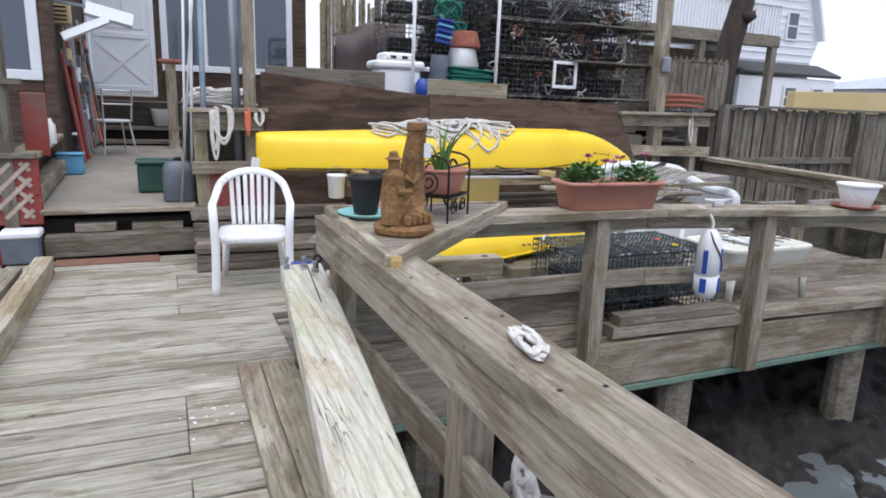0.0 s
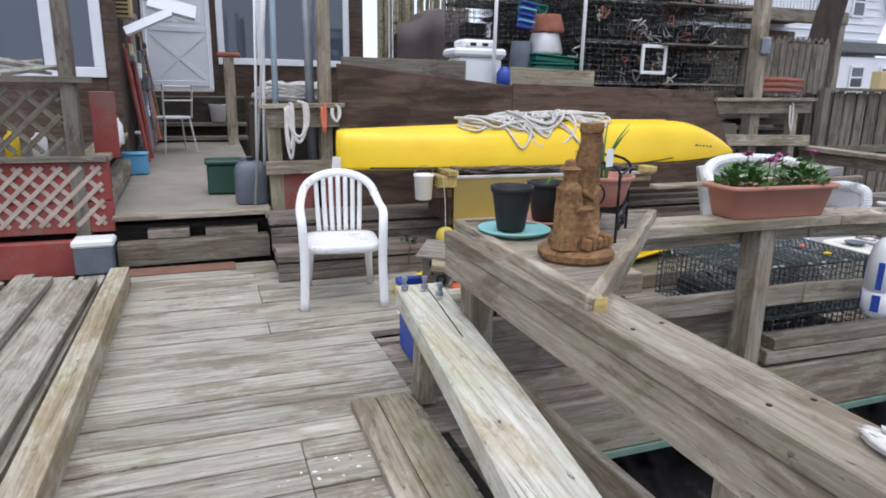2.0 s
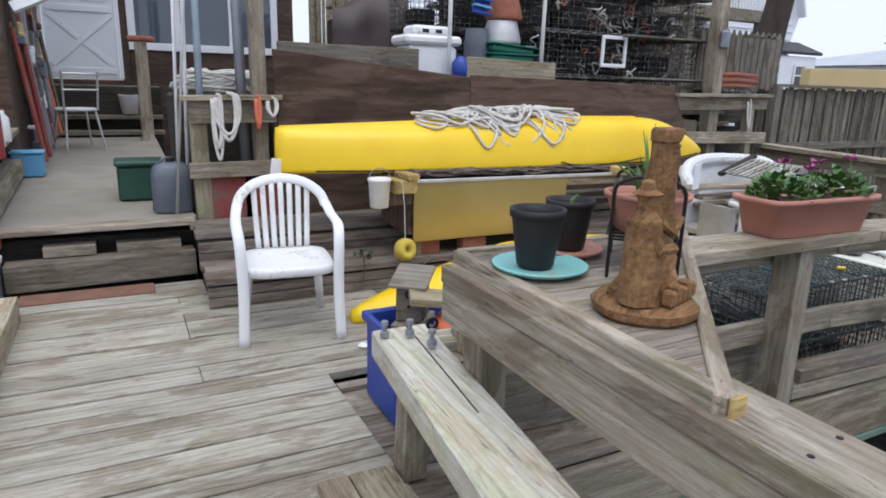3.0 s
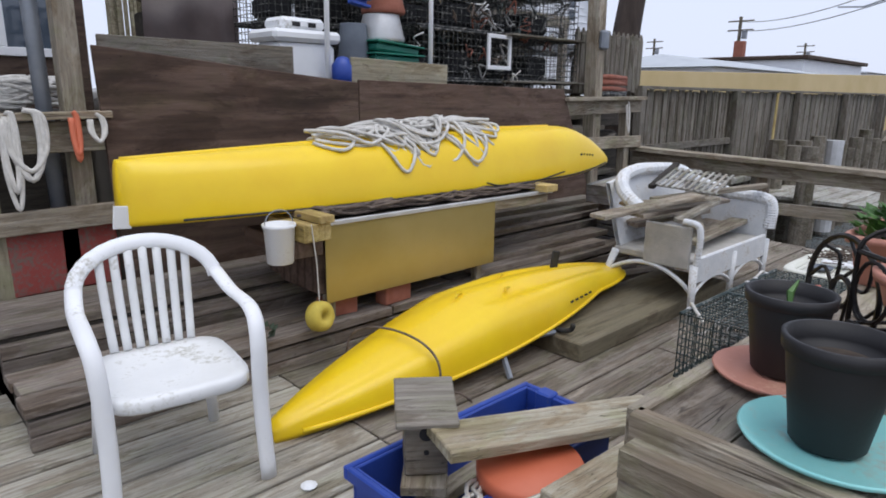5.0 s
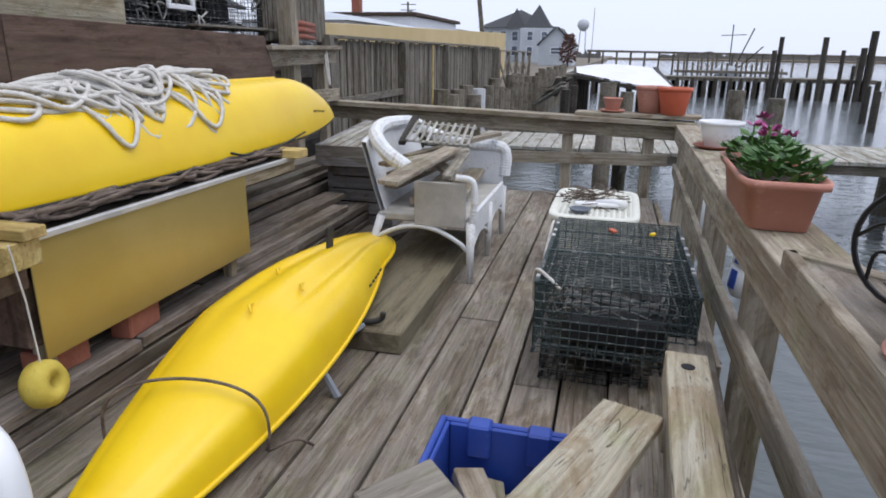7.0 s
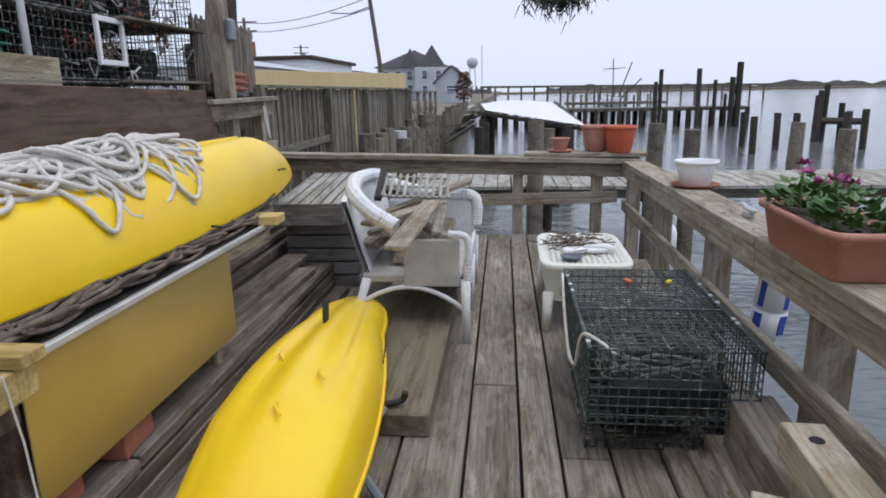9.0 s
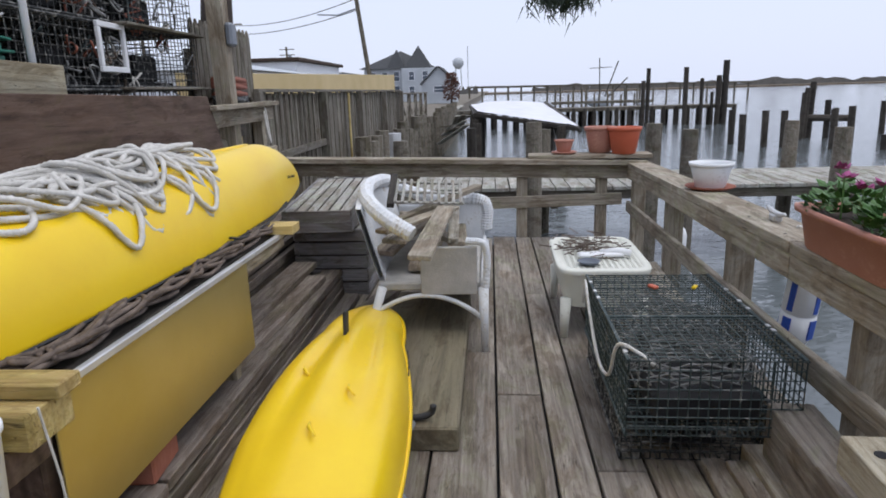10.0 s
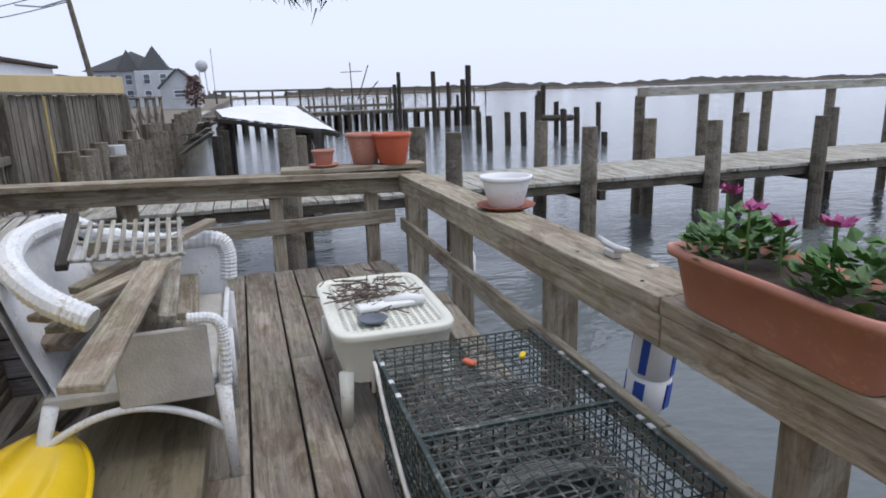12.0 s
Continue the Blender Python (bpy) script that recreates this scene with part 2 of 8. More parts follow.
MAT = {
    "deck": wood("grey_deck_wood", (0.225, 0.205, 0.17), (0.39, 0.365, 0.31), (0.55, 0.525, 0.46), vary=0.12, mottle=0.5, bare=0.4),
    "deck_brown": wood("brown_deck_wood", (0.145, 0.12, 0.10), (0.275, 0.237, 0.198), (0.425, 0.38, 0.325), vary=0.32),
    # darker than the deck woods, for the boards on and beside the ledge
    "ledge": wood("dark_brown_board_wood", (0.095, 0.078, 0.068), (0.18, 0.152, 0.132), (0.29, 0.255, 0.225), vary=0.35),
    "rail": wood("weathered_rail_wood", (0.185, 0.153, 0.116), (0.325, 0.282, 0.222), (0.47, 0.425, 0.35), vary=0.16),
    "pale": wood("bleached_new_timber", (0.44, 0.42, 0.35), (0.61, 0.59, 0.51), (0.73, 0.71, 0.64), stain=(0.60, 0.52, 0.40), stain_at=0.56, vary=0.06, rings=0.3),
    "treated": wood("greenish_treated_timber", (0.22, 0.195, 0.135), (0.33, 0.295, 0.215), (0.42, 0.385, 0.29), vary=0.1),
    "pale_worn": wood("worn_grey_timber", (0.25, 0.21, 0.15), (0.43, 0.39, 0.30), (0.58, 0.545, 0.45), stain=(0.45, 0.35, 0.24), stain_at=0.52, vary=0.08),
    "olive": wood("olive_brown_timber", (0.10, 0.084, 0.055), (0.16, 0.138, 0.092), (0.22, 0.19, 0.13), vary=0.05, grain=0.5, mottle=0.3, bare=0.2, rings=0.1),
    "plywood": wood("brown_stained_plywood", (0.062, 0.038, 0.029), (0.118, 0.076, 0.058), (0.165, 0.112, 0.088), vary=0.05, grain=0.5, rings=0.95, bare=0.3),
    "fence": wood("grey_fence_wood", (0.10, 0.088, 0.072), (0.19, 0.17, 0.142), (0.28, 0.255, 0.22), vary=0.2),
    "pile": wood("wet_piling_wood", (0.09, 0.075, 0.06), (0.17, 0.15, 0.12), (0.26, 0.235, 0.20), vary=0.25),
    # wet pilings, and the solid blocks that stand in for shaded spaces
    "pile_dark": wood("dark_wet_wood_and_shade_fill", (0.02, 0.017, 0.014), (0.05, 0.042, 0.035), (0.09, 0.078, 0.065), vary=0.25),
    "dock": wood("bleached_dock_wood", (0.23, 0.22, 0.20), (0.39, 0.38, 0.35), (0.52, 0.51, 0.48), vary=0.12),
    "house_shingle": wood("brown_house_shingle", (0.045, 0.028, 0.022), (0.085, 0.055, 0.042), (0.13, 0.09, 0.07), vary=0.25),
    "statue": wood("carved_brown_wood", (0.10, 0.045, 0.018), (0.24, 0.125, 0.05), (0.36, 0.21, 0.10), vary=0.0, grain=1.5),
    "yellow_wood": wood("yellow_pine_block", (0.38, 0.27, 0.09), (0.55, 0.42, 0.17), (0.66, 0.53, 0.26), vary=0.05),
    "red_wood": surface("faded_red_paint", (0.22, 0.035, 0.03), (0.31, 0.06, 0.05), 0.7, 3, speck=(0.16, 0.12, 0.1), speck_at=0.63),
    "lattice": surface("weathered_pinkish_lattice", (0.34, 0.27, 0.22), (0.48, 0.40, 0.34), 0.8, 8),
    "yellow": surface("yellow_kayak_plastic", (0.80, 0.52, 0.005), (0.86, 0.60, 0.01), 0.38, 2.5, bumpy=0.05, speck=(0.55, 0.38, 0.06), speck_at=0.74, fine=30, coat=0.15),
    "white": surface("white_resin", (0.74, 0.75, 0.76), (0.82, 0.83, 0.84), 0.45, 3, bumpy=0.05, speck=(0.42, 0.40, 0.34), speck_at=0.70),
    "white_dirty": surface("white_resin_with_grime", (0.72, 0.73, 0.73), (0.80, 0.81, 0.81), 0.5, 5, bumpy=0.06, speck=(0.42, 0.41, 0.35), speck_at=0.65, fine=45),
    "cream": surface("cream_resin", (0.66, 0.66, 0.58), (0.74, 0.74, 0.66), 0.5, 4, bumpy=0.06, speck=(0.4, 0.37, 0.28), speck_at=0.7),
    "wicker": surface("white_painted_wicker", (0.62, 0.64, 0.66), (0.80, 0.81, 0.82), 0.6, 9, bumpy=0.9, speck=(0.40, 0.36, 0.30), speck_at=0.64, fine=90),
    "wicker_grey": surface("worn_grey_wicker", (0.36, 0.35, 0.32), (0.50, 0.48, 0.45), 0.75, 9, bumpy=0.9, fine=90),
    "terracotta": surface("terracotta", (0.42, 0.175, 0.125), (0.50, 0.235, 0.175), 0.65, 4, speck=(0.62, 0.36, 0.26), speck_at=0.68),
    "red_pot": surface("orange_red_pot", (0.50, 0.10, 0.045), (0.58, 0.14, 0.07), 0.55, 4),
    "black_plastic": surface("black_plastic", (0.007, 0.007, 0.008), (0.013, 0.012, 0.014), 0.6, 6, speck=(0.03, 0.028, 0.026), speck_at=0.76),
    "iron": surface("black_wrought_iron", (0.012, 0.011, 0.011), (0.03, 0.026, 0.024), 0.5, 12, metal=0.6),
    "turquoise": surface("turquoise_glazed_saucer", (0.20, 0.52, 0.52), (0.27, 0.60, 0.58), 0.35, 5, speck=(0.35, 0.45, 0.4)),
    "soil": surface("potting_soil", (0.03, 0.022, 0.016), (0.07, 0.05, 0.035), 0.95, 30, bumpy=1.0),
    "leaf": surface("green_leaves", (0.045, 0.12, 0.025), (0.09, 0.20, 0.045), 0.5, 14),
    "needle": surface("dark_pine_needles", (0.015, 0.025, 0.015), (0.03, 0.05, 0.025), 0.7, 14),
    "flower": surface("purple_petals", (0.30, 0.04, 0.16), (0.42, 0.09, 0.26), 0.6, 14),
    "bark": surface("dark_bark", (0.028, 0.02, 0.016), (0.075, 0.055, 0.045), 0.95, 9, bumpy=1.0, stretch=(1, 1, 0.2)),
    "blue": surface("blue_crate_plastic", (0.015, 0.045, 0.26), (0.025, 0.07, 0.36), 0.45, 5, speck=(0.1, 0.13, 0.25), speck_at=0.72),
    "light_blue": surface("light_blue_plastic", (0.10, 0.32, 0.55), (0.14, 0.40, 0.62), 0.5, 5),
    "blue_paint": surface("blue_stripe_paint", (0.02, 0.06, 0.34), (0.03, 0.09, 0.42), 0.5, 8),
    "green_box": surface("dark_green_plastic", (0.01, 0.05, 0.035), (0.018, 0.075, 0.05), 0.5, 5),
    "green_tub": surface("green_basket_plastic", (0.01, 0.13, 0.09), (0.02, 0.20, 0.14), 0.5, 5),
    "jug": surface("blue_grey_jug_plastic", (0.085, 0.10, 0.125), (0.13, 0.15, 0.18), 0.5, 5),
    "trap_wire": surface("green_coated_trap_wire", (0.018, 0.032, 0.032), (0.04, 0.062, 0.06), 0.6, 20, speck=(0.28, 0.27, 0.25), speck_at=0.64),
    "trap_dark": surface("dark_trap_wire", (0.01, 0.012, 0.012), (0.03, 0.032, 0.03), 0.6, 20, speck=(0.30, 0.29, 0.27), speck_at=0.6),
    "rope": surface("off_white_rope", (0.48, 0.46, 0.42), (0.70, 0.68, 0.64), 0.9, 18, bumpy=1.0, fine=120),
    "rope_dark": surface("old_brown_rope", (0.07, 0.052, 0.042), (0.20, 0.155, 0.125), 0.95, 18, bumpy=1.0, fine=120),
    # grey metal with the kayak's yellow reflection mixed into its colour
    "sheet": surface("reflection_tinted_aluminium_sheet", (0.43, 0.34, 0.12), (0.51, 0.42, 0.19), 0.40, 1.6, metal=0.65, bumpy=0.05, speck=(0.30, 0.27, 0.22), speck_at=0.72),
    "alu": surface("dull_aluminium", (0.50, 0.50, 0.50), (0.66, 0.66, 0.66), 0.45, 6, metal=0.5, bumpy=0.08),
    "steel": surface("grey_galvanised_pole", (0.20, 0.22, 0.25), (0.30, 0.32, 0.35), 0.5, 5, metal=0.4),
    "black_trim": surface("dark_rubber", (0.012, 0.012, 0.012), (0.03, 0.03, 0.03), 0.7, 10),
    "brick": surface("red_clay_brick", (0.25, 0.085, 0.055), (0.34, 0.13, 0.09), 0.9, 15, bumpy=0.8),
    "tarp_brown": surface("dark_brown_tarpaulin", (0.055, 0.04, 0.04), (0.10, 0.075, 0.072), 0.55, 2, bumpy=0.3),
    "tarp_white": surface("white_tarpaulin", (0.66, 0.66, 0.70), (0.78, 0.78, 0.82), 0.5, 2, bumpy=0.3),
    "siding": surface("white_siding", (0.74, 0.77, 0.82), (0.80, 0.83, 0.87), 0.55, 1.5, bumpy=0.05),
    "siding_grey": surface("pale_grey_siding", (0.40, 0.43, 0.46), (0.50, 0.53, 0.56), 0.6, 0.6, bumpy=0.05),
    "white_trim": surface("white_window_trim", (0.74, 0.76, 0.80), (0.80, 0.82, 0.85), 0.4, 6, bumpy=0.03),
    "roof": surface("dark_roof_shingle", (0.04, 0.042, 0.045), (0.085, 0.088, 0.092), 0.9, 8, bumpy=0.6),
    "tan": surface("tan_panel_wall", (0.52, 0.40, 0.19), (0.60, 0.47, 0.25), 0.7, 0.7),
    "concrete": surface("worn_grey_concrete", (0.23, 0.21, 0.175), (0.32, 0.295, 0.25), 0.85, 2.2, bumpy=0.35, speck=(0.16, 0.14, 0.115)),
    "land": surface("sandy_yard_ground", (0.12, 0.105, 0.08), (0.22, 0.19, 0.15), 0.95, 0.8, bumpy=0.6),
    "marsh": surface("brown_marsh_grass", (0.13, 0.10, 0.07), (0.21, 0.16, 0.115), 0.95, 0.15),
    # lightened colour, with the haze of the distance already in it
    "far_tree": surface("hazed_far_bare_trees", (0.12, 0.115, 0.105), (0.18, 0.17, 0.155), 0.95, 0.6),
    "rust_tree": surface("rust_coloured_cedar", (0.085, 0.035, 0.025), (0.13, 0.06, 0.04), 0.95, 1.5),
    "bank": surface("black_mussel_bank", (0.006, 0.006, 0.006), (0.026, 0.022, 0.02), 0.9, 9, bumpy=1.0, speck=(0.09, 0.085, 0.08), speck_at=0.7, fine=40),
    "mat": surface("reddish_brown_mat", (0.16, 0.08, 0.055), (0.22, 0.115, 0.08), 0.95, 10, bumpy=0.6),
    "green_edge": surface("algae_green_edge", (0.10, 0.17, 0.13), (0.16, 0.24, 0.19), 0.8, 8, bumpy=0.4),
    "paper": surface("white_paper_tag", (0.72, 0.73, 0.74), (0.78, 0.79, 0.80), 0.7, 8),
    "orange": surface("orange_plastic", (0.55, 0.13, 0.06), (0.62, 0.17, 0.09), 0.5, 5),
    "yellow_float": surface("dirty_yellow_foam_float", (0.46, 0.35, 0.05), (0.60, 0.48, 0.09), 0.8, 10, bumpy=0.6, speck=(0.2, 0.16, 0.06), speck_at=0.66),
    "grey_net": surface("grey_netting_twine", (0.16, 0.16, 0.155), (0.30, 0.30, 0.29), 0.9, 20, bumpy=0.8),
    "pole_blue": surface("weathered_pale_blue_paint", (0.24, 0.33, 0.40), (0.34, 0.42, 0.48), 0.6, 6),
    "box_grey": wood("grey_violet_box_wood", (0.17, 0.16, 0.165), (0.27, 0.26, 0.27), (0.38, 0.37, 0.38), vary=0.12),
    # near-black: also stands in for the shade in gaps, holes and hollows
    "screen": surface("dark_parts_and_hollow_shade", (0.008, 0.008, 0.009), (0.02, 0.02, 0.022), 0.8, 12),
}


def glass_material():
    m, n, l, b = base_material("sky_tinted_window_glass", 0.04)
    # base colour raised to blue-grey for the sky that the panes reflect
    b.inputs["Base Color"].default_value = (0.07, 0.09, 0.12, 1)
    b.inputs["Specular IOR Level"].default_value = 0.8
    return m


def water_material():
    m, n, l, b = base_material("rippled_harbour_water", 0.06)
    b.inputs["Base Color"].default_value = (0.12, 0.135, 0.14, 1)
    b.inputs["IOR"].default_value = 1.33
    tc, mp = n.new("ShaderNodeTexCoord"), n.new("ShaderNodeMapping")
    mp.inputs["Scale"].default_value = (1.6, 0.8, 1)
    mp.inputs["Rotation"].default_value = (0, 0, 0.35)
    l.new(tc.outputs["Object"], mp.inputs["Vector"])
    a = noise_tex(n, l, mp, 1.3, 3, 0.5, 0.8)
    f = noise_tex(n, l, mp, 7.0, 2, 0.5, 0.3)
    add = n.new("ShaderNodeMath")
    add.operation = "MULTIPLY_ADD"
    add.inputs[1].default_value = 0.35
    l.new(f.outputs["Fac"], add.inputs[0])
    l.new(a.outputs["Fac"], add.inputs[2])
    bump(n, l, b, add.outputs[0], 0.30, 0.12)
    return m


MAT["glass"] = glass_material()
MAT["water"] = water_material()


# ---- mesh helpers ----
def mesh_of(verts, faces, mat, smooth=False):
    me = bpy.data.meshes.new("mesh")
    me.from_pydata([tuple(v) for v in verts], [], faces)
    me.update()
    if mat:
        me.materials.append(MAT[mat])
    if smooth:
        me.polygons.foreach_set("use_smooth", [True] * len(me.polygons))
    return me


def part(name, geo, mat, parent=None, label="", at=None, smooth=False):
    """One mesh object under a thing (or a thing of its own when it has no parent)."""
    me = geo if isinstance(geo, bpy.types.Mesh) else mesh_of(geo[0], geo[1], mat, smooth)
    ob = new(name, me)
    if parent:
        ob.parent = parent
    if at is not None:
        ob.matrix_basis = at
    if label:
        ob["label"] = label
    return ob


def thing(name, label, category, at=None, group="", kind=""):
    """An Empty at the base of a thing, which parents its parts."""
    ob = new(name)
    ob.empty_display_size = 0.1
    if at is not None:
        ob.matrix_basis = at
    return tagged(ob, label, category, group, kind)


def solo(name, geo, mat, label, category, at=None, group="", kind="", smooth=False):
    return tagged(part(name, geo, mat, None, "", at, smooth), label, category, group, kind)


def joined(*geos):
    verts, faces = [], []
    for v, f in geos:
        k = len(verts)
        verts += [tuple(p) for p in v]
        faces += [tuple(i + k for i in q) for q in f]
    return verts, faces


def moved(geo, m):
    return [m @ Vector(v) for v in geo[0]], geo[1]


def box(x0, x1, y0, y1, z0, z1, c=0.006):
    """A box whose edges are all chamfered by c."""
    c = min(c, (x1 - x0) * 0.3, (y1 - y0) * 0.3, (z1 - z0) * 0.3)
    v = []
    for axis in range(3):
        for sx in (0, 1):
            for sy in (0, 1):
                for sz in (0, 1):
                    s, p = (sx, sy, sz), []
                    for k, (a, b) in enumerate(((x0, x1), (y0, y1), (z0, z1))):
                        inset = 0 if k == axis else c
                        p.append(b - inset if s[k] else a + inset)
                    v.append(tuple(p))
    idx = lambda ax, s: ax * 8 + s[0] * 4 + s[1] * 2 + s[2]
    f = []
    for ax in range(3):
        o1, o2 = (ax + 1) % 3, (ax + 2) % 3
        for side in (0, 1):
            q = []
            for a, b in ((0, 0), (1, 0), (1, 1), (0, 1)):
                s = [0, 0, 0]
                s[ax], s[o1], s[o2] = side, a, b
                q.append(idx(ax, s))
            f.append(tuple(q if side else q[::-1]))
        for a in (0, 1):
            for b in (0, 1):
                s0, s1 = [0, 0, 0], [0, 0, 0]
                s0[o1], s0[o2], s1[o1], s1[o2] = a, b, a, b
                s0[ax], s1[ax] = 0, 1
                q = (idx(o1, s0), idx(o1, s1), idx(o2, s1), idx(o2, s0))
                f.append(q if a == b else q[::-1])
    for sx in (0, 1):
        for sy in (0, 1):
            for sz in (0, 1):
                q = tuple(idx(ax, (sx, sy, sz)) for ax in range(3))
                f.append(q if (sx + sy + sz) % 2 else q[::-1])
    return v, f


PLANKS = {}


def plank_mesh(length, width, thick, mat):
    key = (round(length, 2), round(width, 3), round(thick, 3), mat)
    if key not in PLANKS:
        a, b, d = key[0] / 2, key[1] / 2, key[2] / 2
        PLANKS[key] = mesh_of(*box(-a, a, -b, b, -d, d, 0.0035), mat)
    return PLANKS[key]


def plank(name, p, q, width, thick, mat, parent=None, roll=0.0, label=""):
    """A board from p to q (its middle line), width across, thick through; roll in degrees about its length."""
    p, q = Vector(p), Vector(q)
    d = q - p
    m = Matrix.Translation((p + q) / 2) @ d.to_track_quat("X", "Z").to_matrix().to_4x4() @ pose(0, 0, 0, roll, 0, 0)
    return part(name, plank_mesh(d.length, width, thick, mat), mat, parent, label, m)


def tube(path, radius, n=6, closed=False, cap=True, flat=1.0):
    """A round bar swept along a path; radius may be a number or one per point."""
    pts = [Vector(p) for p in path]
    k = len(pts)
    rad = radius if isinstance(radius, (list, tuple)) else [radius] * k
    verts, faces, up = [], [], None
    for i, p in enumerate(pts):
        a, b = (pts[(i - 1) % k], pts[(i + 1) % k]) if closed else (pts[max(i - 1, 0)], pts[min(i + 1, k - 1)])
        d = (b - a).normalized() if (b - a).length > 1e-9 else Vector((0, 0, 1))
        if up is None:
            up = Vector((0, 0, 1)) if abs(d.z) < 0.9 else Vector((1, 0, 0))
        side = d.cross(up)
        side = side.normalized() if side.length > 1e-6 else d.orthogonal().normalized()
        up = side.cross(d).normalized()
        for j in range(n):
            t = 2 * math.pi * j / n
            verts.append(p + rad[i] * (flat * math.cos(t) * side + math.sin(t) * up))
    for i in range(k if closed else k - 1):
        for j in range(n):
            a, b = i * n + j, i * n + (j + 1) % n
            c, d = ((i + 1) % k) * n + (j + 1) % n, ((i + 1) % k) * n + j
            faces.append((a, b, c, d))
    if not closed and cap:
        faces.append(tuple(range(n))[::-1])
        faces.append(tuple(range((k - 1) * n, k * n)))
    return verts, faces


def rope_geo(path, radius, pitch=0.05, step=0.008):
    """A three-strand twisted rope along a path."""
    pts = [Vector(p) for p in path]
    dense, turn, a = [pts[0]], [0.0], 0.0
    for p, q in zip(pts, pts[1:]):
        d = (q - p).length
        k = max(1, int(d / step))
        for i in range(1, k + 1):
            a += d / k
            dense.append(p.lerp(q, i / k))
            turn.append(a)
    rings, side = [], None
    for i, p in enumerate(dense):
        t = (dense[min(i + 1, len(dense) - 1)] - dense[max(i - 1, 0)]).normalized()
        side = t.orthogonal() if side is None else side - t * side.dot(t)
        side.normalize()
        other, w = t.cross(side), turn[i] / pitch * 2 * math.pi
        rings.append([p + (side * math.cos(b) + other * math.sin(b)) * radius * (1.0 + 0.22 * math.cos(3 * (b - w))) for b in np.linspace(0, 2 * math.pi, 9, endpoint=False)])
    return loft(rings)


def lathe(profile, n=24, sx=1.0, sy=1.0):
    """A turned shape from (radius, height) pairs."""
    verts, faces = [], []
    for r, z in profile:
        for j in range(n):
            t = 2 * math.pi * j / n
            verts.append((r * math.cos(t) * sx, r * math.sin(t) * sy, z))
    for i in range(len(profile) - 1):
        for j in range(n):
            faces.append((i * n + j, i * n + (j + 1) % n, (i + 1) * n + (j + 1) % n, (i + 1) * n + j))
    faces.append(tuple(range(n))[::-1])
    faces.append(tuple(range((len(profile) - 1) * n, len(profile) * n)))
    return verts, faces


def loft(rings, closed=True, caps=True):
    n = len(rings[0])
    verts = [v for r in rings for v in r]
    faces = []
    for i in range(len(rings) - 1):
        for j in range(n if closed else n - 1):
            faces.append((i * n + j, i * n + (j + 1) % n, (i + 1) * n + (j + 1) % n, (i + 1) * n + j))
    if caps:
        faces.append(tuple(range(n))[::-1])
        faces.append(tuple(range((len(rings) - 1) * n, len(rings) * n)))
    return verts, faces


def smooth_path(pts, steps=6):
    """A Catmull-Rom curve through the points."""
    p = [Vector(v) for v in pts]
    p = [2 * p[0] - p[1], *p, 2 * p[-1] - p[-2]]
    out = []
    for i in range(1, len(p) - 2):
        for s in range(steps):
            t = s / steps
            a, b, c, d = p[i - 1], p[i], p[i + 1], p[i + 2]
            out.append(0.5 * (2 * b + (c - a) * t + (2 * a - 5 * b + 4 * c - d) * t * t + (3 * b - a - 3 * c + d) * t ** 3))
    out.append(p[-2])
    return out


# ---- ground, water and far shore ----
solo("water", ([(-600, -900, -1.1), (1500, -900, -1.1), (1500, 6.6, -1.1), (-600, 6.6, -1.1)], [(0, 1, 2, 3)]), "water",
     "calm grey harbour water with small ripples", "water", kind="structure")
solo("ground", joined(box(-600, 6.6, 6.9, 900, -3, 0.0, 0.01), box(6.6, 1500, 6.95, 900, -3, 0.0, 0.01)), "land",
     "sandy yard ground behind the bulkhead", "ground", kind="structure")


def bank_geo():
    verts, faces, nx, ny = [], [], 220, 130
    for i in range(nx + 1):
        for j in range(ny + 1):
            x, y = 0.2 + 6.6 * i / nx, 1.9 + 5.0 * j / ny
            z = -1.25 + 0.24 * (y - 1.9)
            z += 0.16 * noise.noise((x * 2.3, y * 2.3, 0)) + 0.07 * noise.noise((x * 7, y * 7, 3)) + 0.05 * noise.noise((x * 17, y * 17, 8))
            verts.append((x, y, min(z, -0.35)))
    for i in range(nx):
        for j in range(ny):
            a = i * (ny + 1) + j
            faces.append((a, a + ny + 1, a + ny + 2, a + 1))
    return verts, faces


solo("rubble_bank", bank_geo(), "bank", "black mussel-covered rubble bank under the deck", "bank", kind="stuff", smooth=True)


def far_strip(x0, x1, y0, y1, z0, z1, seed, n=120):
    """A long low shoreline with an uneven top."""
    verts, faces = [], []
    for i in range(n + 1):
        t = i / n
        x, y = x0 + (x1 - x0) * t, y0 + (y1 - y0) * t
        h = z1 * (0.55 + 0.5 * noise.noise((t * 30, seed, 0)) + 0.35 * noise.noise((t * 110, seed, 4)))
        verts += [(x, y, z0), (x, y, max(h, z0 + 0.2)), (x + 25, y, z0)]
    for i in range(n):
        a = 3 * i
        faces += [(a, a + 3, a + 4, a + 1), (a + 1, a + 4, a + 5, a + 2)]
    return verts, faces


solo("far_shore", joined(box(420, 560, -900, 140, -2.0, -0.2, 0.05)), "marsh", "low brown marsh on the far side of the water", "shore", kind="structure")
solo("far_tree_line", far_strip(470, 520, -900, -30, -1.0, 5.5, 1.7, 260), "far_tree", "hazy line of bare trees on the far shore", "tree line", kind="stuff")
solo("far_tree_row", far_strip(330, 380, 10, 60, -1.0, 5, 5.1, 60), "far_tree", "hazy low trees beyond the piers", "tree line", kind="stuff")

# ---- the decks ----
rnd = random.Random(4)


